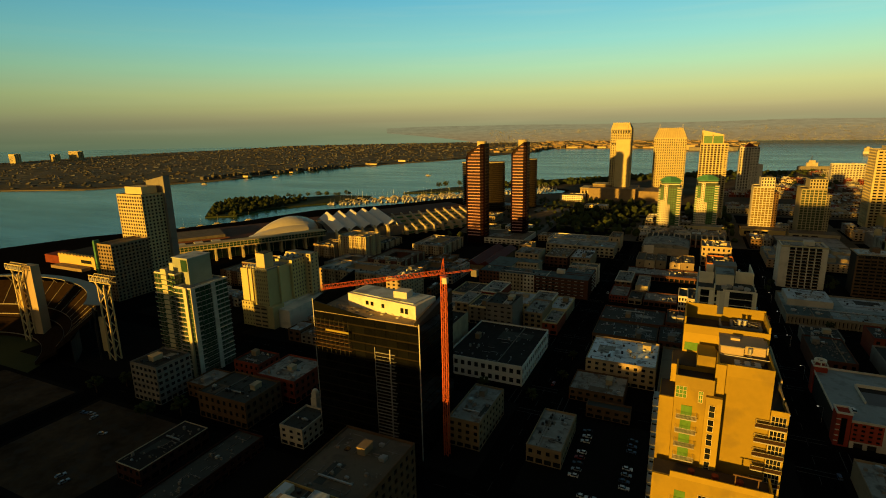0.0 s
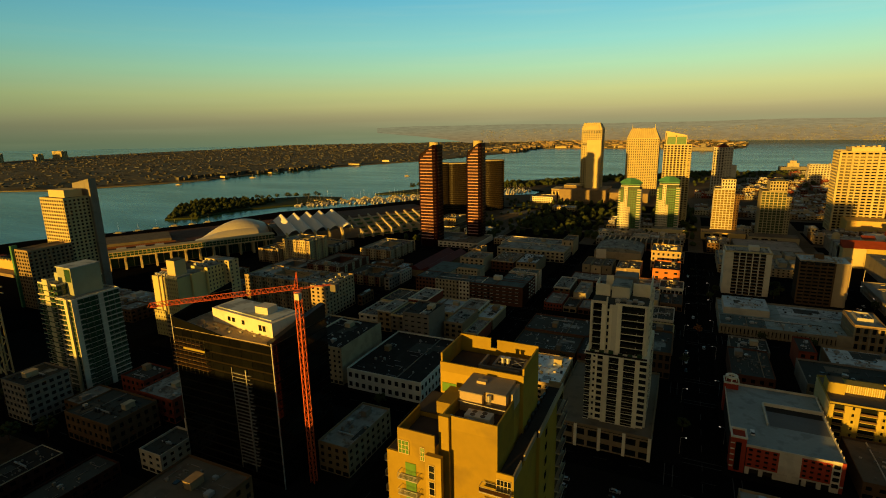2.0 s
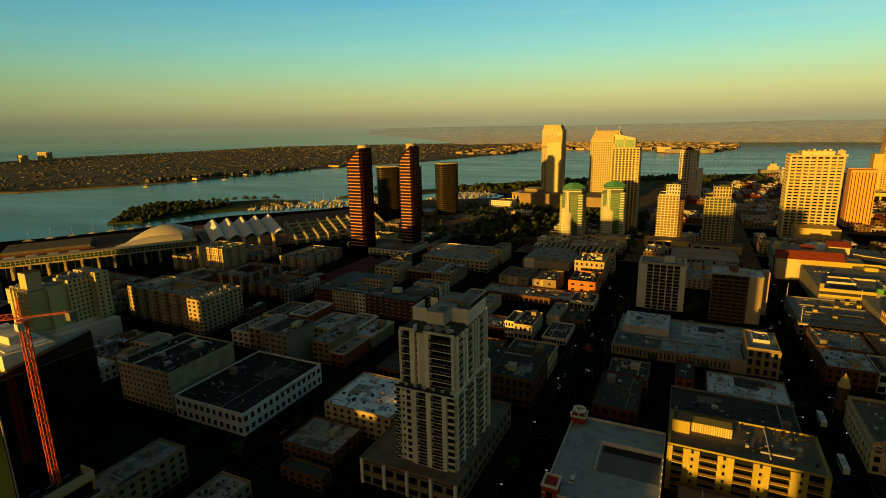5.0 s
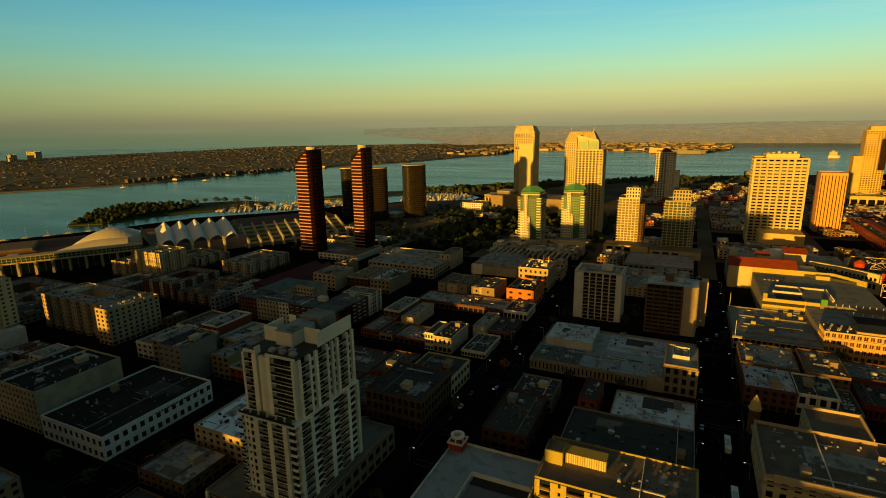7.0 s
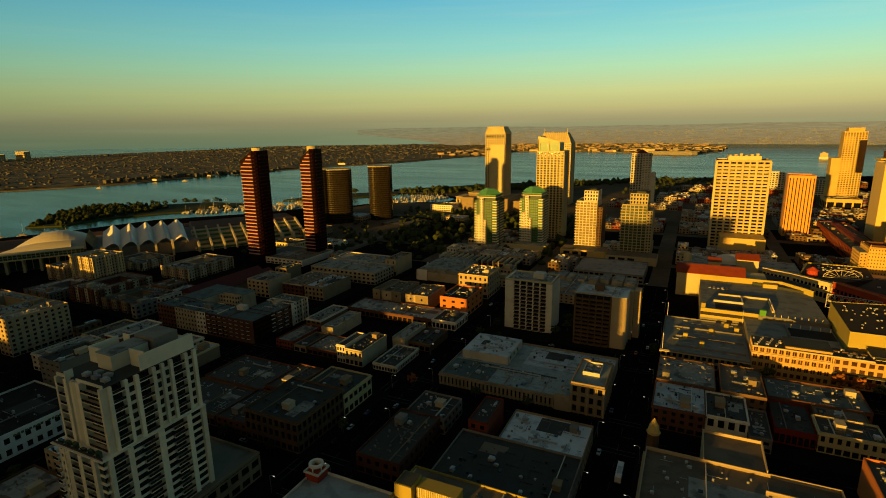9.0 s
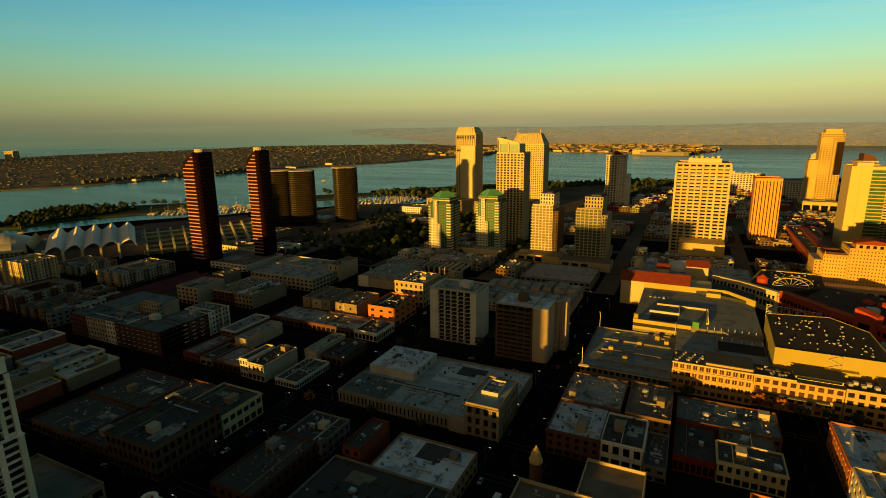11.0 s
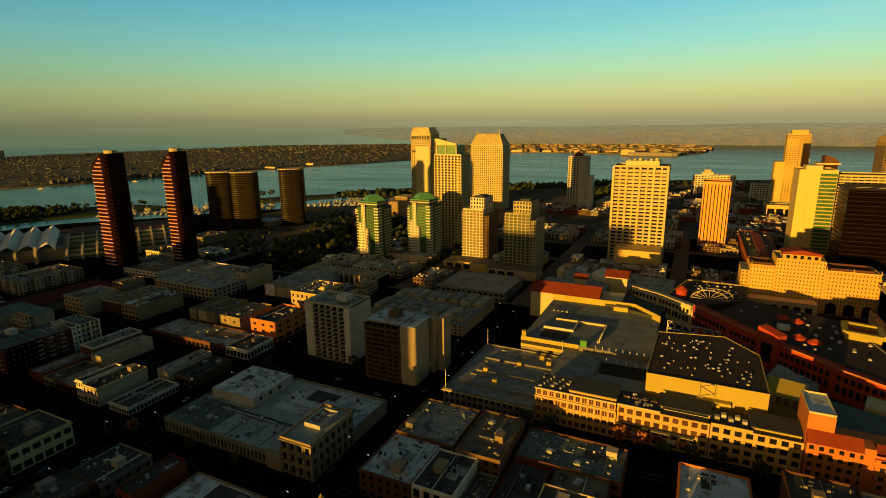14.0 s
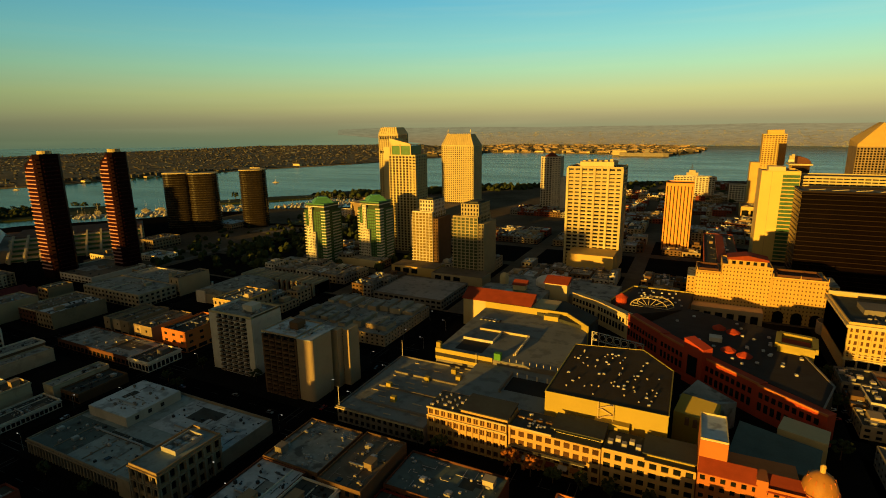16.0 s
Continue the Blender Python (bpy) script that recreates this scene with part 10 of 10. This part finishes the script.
# ---- cars, street trees, lamps ----
CARS = [mat("car_white", (0.62, 0.62, 0.60), 0.3, 0.08, 1, 5, bump=0, spec=0.5), mat("car_silver", (0.32, 0.33, 0.34), 0.3, 0.08, 1, 5, bump=0, metal=0.4), mat("car_black", (0.02, 0.02, 0.022), 0.25, 0.1, 1, 5, bump=0, spec=0.6),
        mat("car_red", (0.25, 0.02, 0.015), 0.3, 0.1, 1, 5, bump=0, spec=0.5), mat("car_blue", (0.04, 0.07, 0.14), 0.3, 0.1, 1, 5, bump=0, spec=0.5)]
CAR_WORDS = ("white", "silver", "black", "red", "dark blue")


def car_body(g):
    g.prism(((-2.2, -0.86), (2.1, -0.86), (2.25, -0.5), (2.25, 0.5), (2.1, 0.86), (-2.2, 0.86)), 0.28, 0.85)
    i = len(g.v)
    g.v += [(-2.1, -0.8, 0.85), (0.9, -0.8, 0.85), (0.9, 0.8, 0.85), (-2.1, 0.8, 0.85), (-1.5, -0.64, 1.42), (0.15, -0.64, 1.42), (0.15, 0.64, 1.42), (-1.5, 0.64, 1.42)]
    g.f += [(i + 4, i + 5, i + 6, i + 7)]


def car_glass(g):
    i = len(g.v)
    g.v += [(-2.05, -0.78, 0.86), (0.88, -0.78, 0.86), (0.88, 0.78, 0.86), (-2.05, 0.78, 0.86), (-1.5, -0.63, 1.40), (0.15, -0.63, 1.40), (0.15, 0.63, 1.40), (-1.5, 0.63, 1.40)]
    g.f += [(i, i + 1, i + 5, i + 4), (i + 1, i + 2, i + 6, i + 5), (i + 2, i + 3, i + 7, i + 6), (i + 3, i, i + 4, i + 7)]


def wheel_mesh(g):
    n, r = 10, 0.34
    i = len(g.v)
    g.v += [(r * math.cos(6.2832 * k / n), y, r * math.sin(6.2832 * k / n)) for y in (-0.11, 0.11) for k in range(n)]
    g.f += [(i + k, i + (k + 1) % n, i + n + (k + 1) % n, i + n + k) for k in range(n)] + [tuple(range(i, i + n)), tuple(range(i + 2 * n - 1, i + n - 1, -1))]


CAR_MODELS = []
for k, paint in enumerate(CARS):
    root = thing("car", f"parked {CAR_WORDS[k]} saloon car on the asphalt", "car", -30 + k * 5.5, 192, 0.0, group="cars")
    o = (-30 + k * 5.5, 192, 0.0)
    placed("body", "car_body", car_body, paint, root, o)
    placed("cabin_glass", "car_glass", car_glass, GLASS, root, o)
    for wx in (-1.35, 1.35):
        for wy in (-0.78, 0.78):
            placed("wheel", "car_wheel", wheel_mesh, RUBBER, root, (o[0] + wx, o[1] + wy, 0.34))
    CAR_MODELS.append(root)
rc = random.Random(77)


def car(x, y, turn, z=0.0, k=None):
    return copy_thing(CAR_MODELS[rc.choice((0, 0, 1, 1, 2, 3, 4)) if k is None else k], pose(x, y, z, 0, 0, turn))


for row in range(4):
    for col in range(9):
        if rc.random() < 0.8:
            car(-36 + row * 21 + rc.uniform(-0.4, 0.4), 204 + col * 4.6, 0 if row % 2 else 180)
for xs in (60.5, 180, -67):
    for k in range(34):
        y = 175 + k * 14 + rc.uniform(-4, 4)
        if rc.random() < (0.36 if xs > 0 else 0.2) and all(abs(y - c) > 12 for c in (262, 346, 433, 525, 613)):
            side_ = rc.choice((-1, 1))
            off = rc.choice((7.6, 3.2)) * side_
            car(xs + off, y, 90 if side_ > 0 else 270)
for ys in (346, 433, 525):
    for k in range(20):
        x = -60 + k * 18 + rc.uniform(-4, 4)
        if rc.random() < 0.25 and all(abs(x - c) > 14 for c in (-67, 60.5, 180, 301)):
            side_ = rc.choice((-1, 1))
            car(x, ys + rc.choice((7.4, 3.0)) * side_, 0 if side_ < 0 else 180)
car(80, 288, 90, 13.0, 0)
for k in range(5):
    car(222 + k * 3.2, 660, 90, 16.8)
for k in range(6):
    car(420 + (k % 3) * 6, 640 + (k // 3) * 10, 20)

for x, y, a_ in ((-292, 150, 10), (-287, 151, 12), (-282, 149, 95), (-246, 112, 80), (-240, 110, 85), (-262, 141, 30)):
    car(x, y, a_, 0.16)
# buses on the street with the tram reservation
for x, y in ((183.2, 402), (184, 362)):
    root = thing("bus", "long pale city bus on the dark street", "bus", x, y, 0, group="buses")
    part("body", Geo().box(x - 1.3, x + 1.3, y - 6, y + 6, 0.45, 3.1), CARS[0], root)
    part("window_band", Geo().box(x - 1.33, x + 1.33, y - 5.6, y + 5.6, 1.5, 2.5), GLASS, root)
    part("roof_pod", Geo().box(x - 0.9, x + 0.9, y - 3, y + 2, 3.1, 3.4), METAL, root)
    for wy in (-4, 3.6):
        for wx in (-1.25, 1.25):
            ob_ = placed("wheel", "car_wheel", wheel_mesh, RUBBER, root, (x + wx, y + wy, 0.45), (1.35, 1.35, 1.35), 90)

for x, y, s, k in ((188, 540, 1.0, None), (287, 529.5, 1.2, 4), (296, 530, 1.1, 4), (306, 529.6, 0.9, None), (318, 530, 1.0, None), (330, 529.6, 1.0, None), (240, 529.6, 0.9, None), (252, 529.6, 1.0, None), (345, 530, 1.0, None),
                   (70, 524, 0.8, None), (86, 518, 0.9, None), (60, 438, 0.8, 4), (100, 440, 0.8, None), (130, 440, 0.7, None), (-20, 352, 0.8, None), (0, 352, 0.8, None), (30, 352, 0.7, None), (172, 300, 0.8, None), (172, 330, 0.8, None),
                   (-70, 260, 0.9, None), (-100, 262, 0.9, None), (52, 300, 0.8, None), (52, 380, 0.8, None), (-60, 290, 0.8, None), (-60, 320, 0.8, None), (120, 546, 0.9, None), (126, 560, 0.9, None), (124, 575, 1.0, None), (75, 545, 0.9, None),
                   (420, 600, 1.1, None), (428, 650, 1.1, None), (430, 690, 1.1, None), (-40, 170, 1.0, None), (-70, 150, 1.0, None), (-240, 170, 1.2, None), (-255, 160, 1.2, None), (-300, 180, 1.1, None), (-310, 168, 1.1, None)):
    tree(x, y, 0.15 if k is None or k == 4 else 0.0, s, k, "street tree with a dark crown on the pavement" if k is None else "street tree with rust-red autumn leaves")

# woods by the rail yards in front of the bay towers, and along the shore
wood = Geo()
for _ in range(420):
    x, y = rc.uniform(-190, 60), rc.uniform(740, 1060)
    if any(q[0] - 6 < x < q[1] + 6 and q[2] - 6 < y < q[3] + 6 for q in RECTS) or rc.random() < 0.3:
        continue
    clump(wood, x, y, 0.0, rc.uniform(3, 6), rc.uniform(5, 11), rc)
for _ in range(260):
    x, y = rc.uniform(-330, -180), rc.uniform(650, 1010)
    if inside_poly(x, y, SHORE) and (x + 330) * 0.83 - (y - 700) * 0.56 > 30 and not any(q[0] - 6 < x < q[1] + 6 and q[2] - 6 < y < q[3] + 6 for q in RECTS):
        clump(wood, x, y, 0.0, rc.uniform(2.5, 5), rc.uniform(4, 9), rc)
for _ in range(420):
    x, y = rc.uniform(60, 420), rc.uniform(1400, 2100)
    if inside_poly(x, y, SHORE) and inside_poly(x - 20, y + 20, SHORE):
        clump(wood, x, y, 0.0, rc.uniform(3, 8), rc.uniform(4, 10), rc)
for _ in range(500):
    f = rc.random()
    x, y = -420 + f * 560 + rc.uniform(-30, 30), 1290 + f * 540 + rc.uniform(-90, 20)
    if inside_poly(x, y, SHORE) and inside_poly(x, y + 18, SHORE):
        clump(wood, x, y, 0.0, rc.uniform(4, 8), rc.uniform(6, 13), rc)
tagged(setting("shore_woods", wood, LEAF, "dark trees by the rail yard and the shore", "trees"), kind="stuff")

# plazas, drives and low pavilions between the rail yard and the bay towers
for n_, (xa, xb, ya, yb) in enumerate(((-196, -188, 700, 1000), (-262, -190, 770, 778), (-190, -20, 905, 912), (-150, -144, 912, 1075), (-250, -200, 905, 950), (-180, -60, 1000, 1030))):
    setting("drive", Geo().box(xa, xb, ya, yb, 0.0, 0.06 + 0.01 * n_), mat("pale_concrete_drive", (0.16, 0.14, 0.105), 0.9, 0.3, 0.03, 0.5, stain=0.3), "pale concrete drive by the bay towers", "road")
for n_, (xa, xb, ya, yb) in enumerate(((-180, -90, 790, 890), (-120, -30, 920, 990), (-250, -205, 960, 1040))):
    setting("lawn", Geo().box(xa, xb, ya, yb, 0.0, 0.03 + 0.004 * n_), GRASS, "dim green lawn near the waterfront", "lawn")
for n_, (xa, xb, ya, yb, zz) in enumerate(((-285, -245, 690, 716, 9), (-240, -205, 720, 745, 6), (-300, -270, 760, 800, 12), (-170, -130, 960, 985, 6), (-235, -190, 1050, 1085, 11), (-330, -285, 900, 940, 8))):
    building("low pale pavilion near the waterfront", xa, xb, ya, yb, zz, (CREAM, WHITE, TAN)[n_ % 3], ROOF_WHITE if n_ % 2 else ROOF_TAN, "pavilion", "pavilion", units=3, each=False, group="waterfront pavilions")

# street lamps
LAMP = mat("lamp_glass", (0.8, 0.78, 0.7), 0.3, 0.05, bump=0, glow=((1.0, 0.92, 0.75), 0.35))


def street_lamp(x, y, turn):
    root = thing("street_lamp", "street lamp with a curved arm and small pale head", "street lamp", x, y, 0.15, group="street lamps")
    placed("pole", "lamp_pole", lambda g: g.cyl(0, 0, 0.09, 0, 8.2, 6, 0.06), METAL, root, (x, y, 0.15))
    placed("arm", "lamp_arm", lambda g: g.bar((0, 0, 8.1), (0.9, 0, 8.7), 0.1).bar((0.9, 0, 8.7), (2.2, 0, 8.7), 0.1), METAL, root, (x, y, 0.15), turn=turn)
    placed("head", "lamp_head", lambda g: g.box(1.9, 2.7, -0.18, 0.18, 8.5, 8.68), LAMP, root, (x, y, 0.15), turn=turn)


for k in range(9):
    street_lamp(190.2, 330 + k * 42 + (6 if k % 2 else 0), 180)
    street_lamp(169.6, 344 + k * 42, 0)
for k in range(6):
    street_lamp(51, 280 + k * 50, 0)
    street_lamp(70, 296 + k * 50, 180)
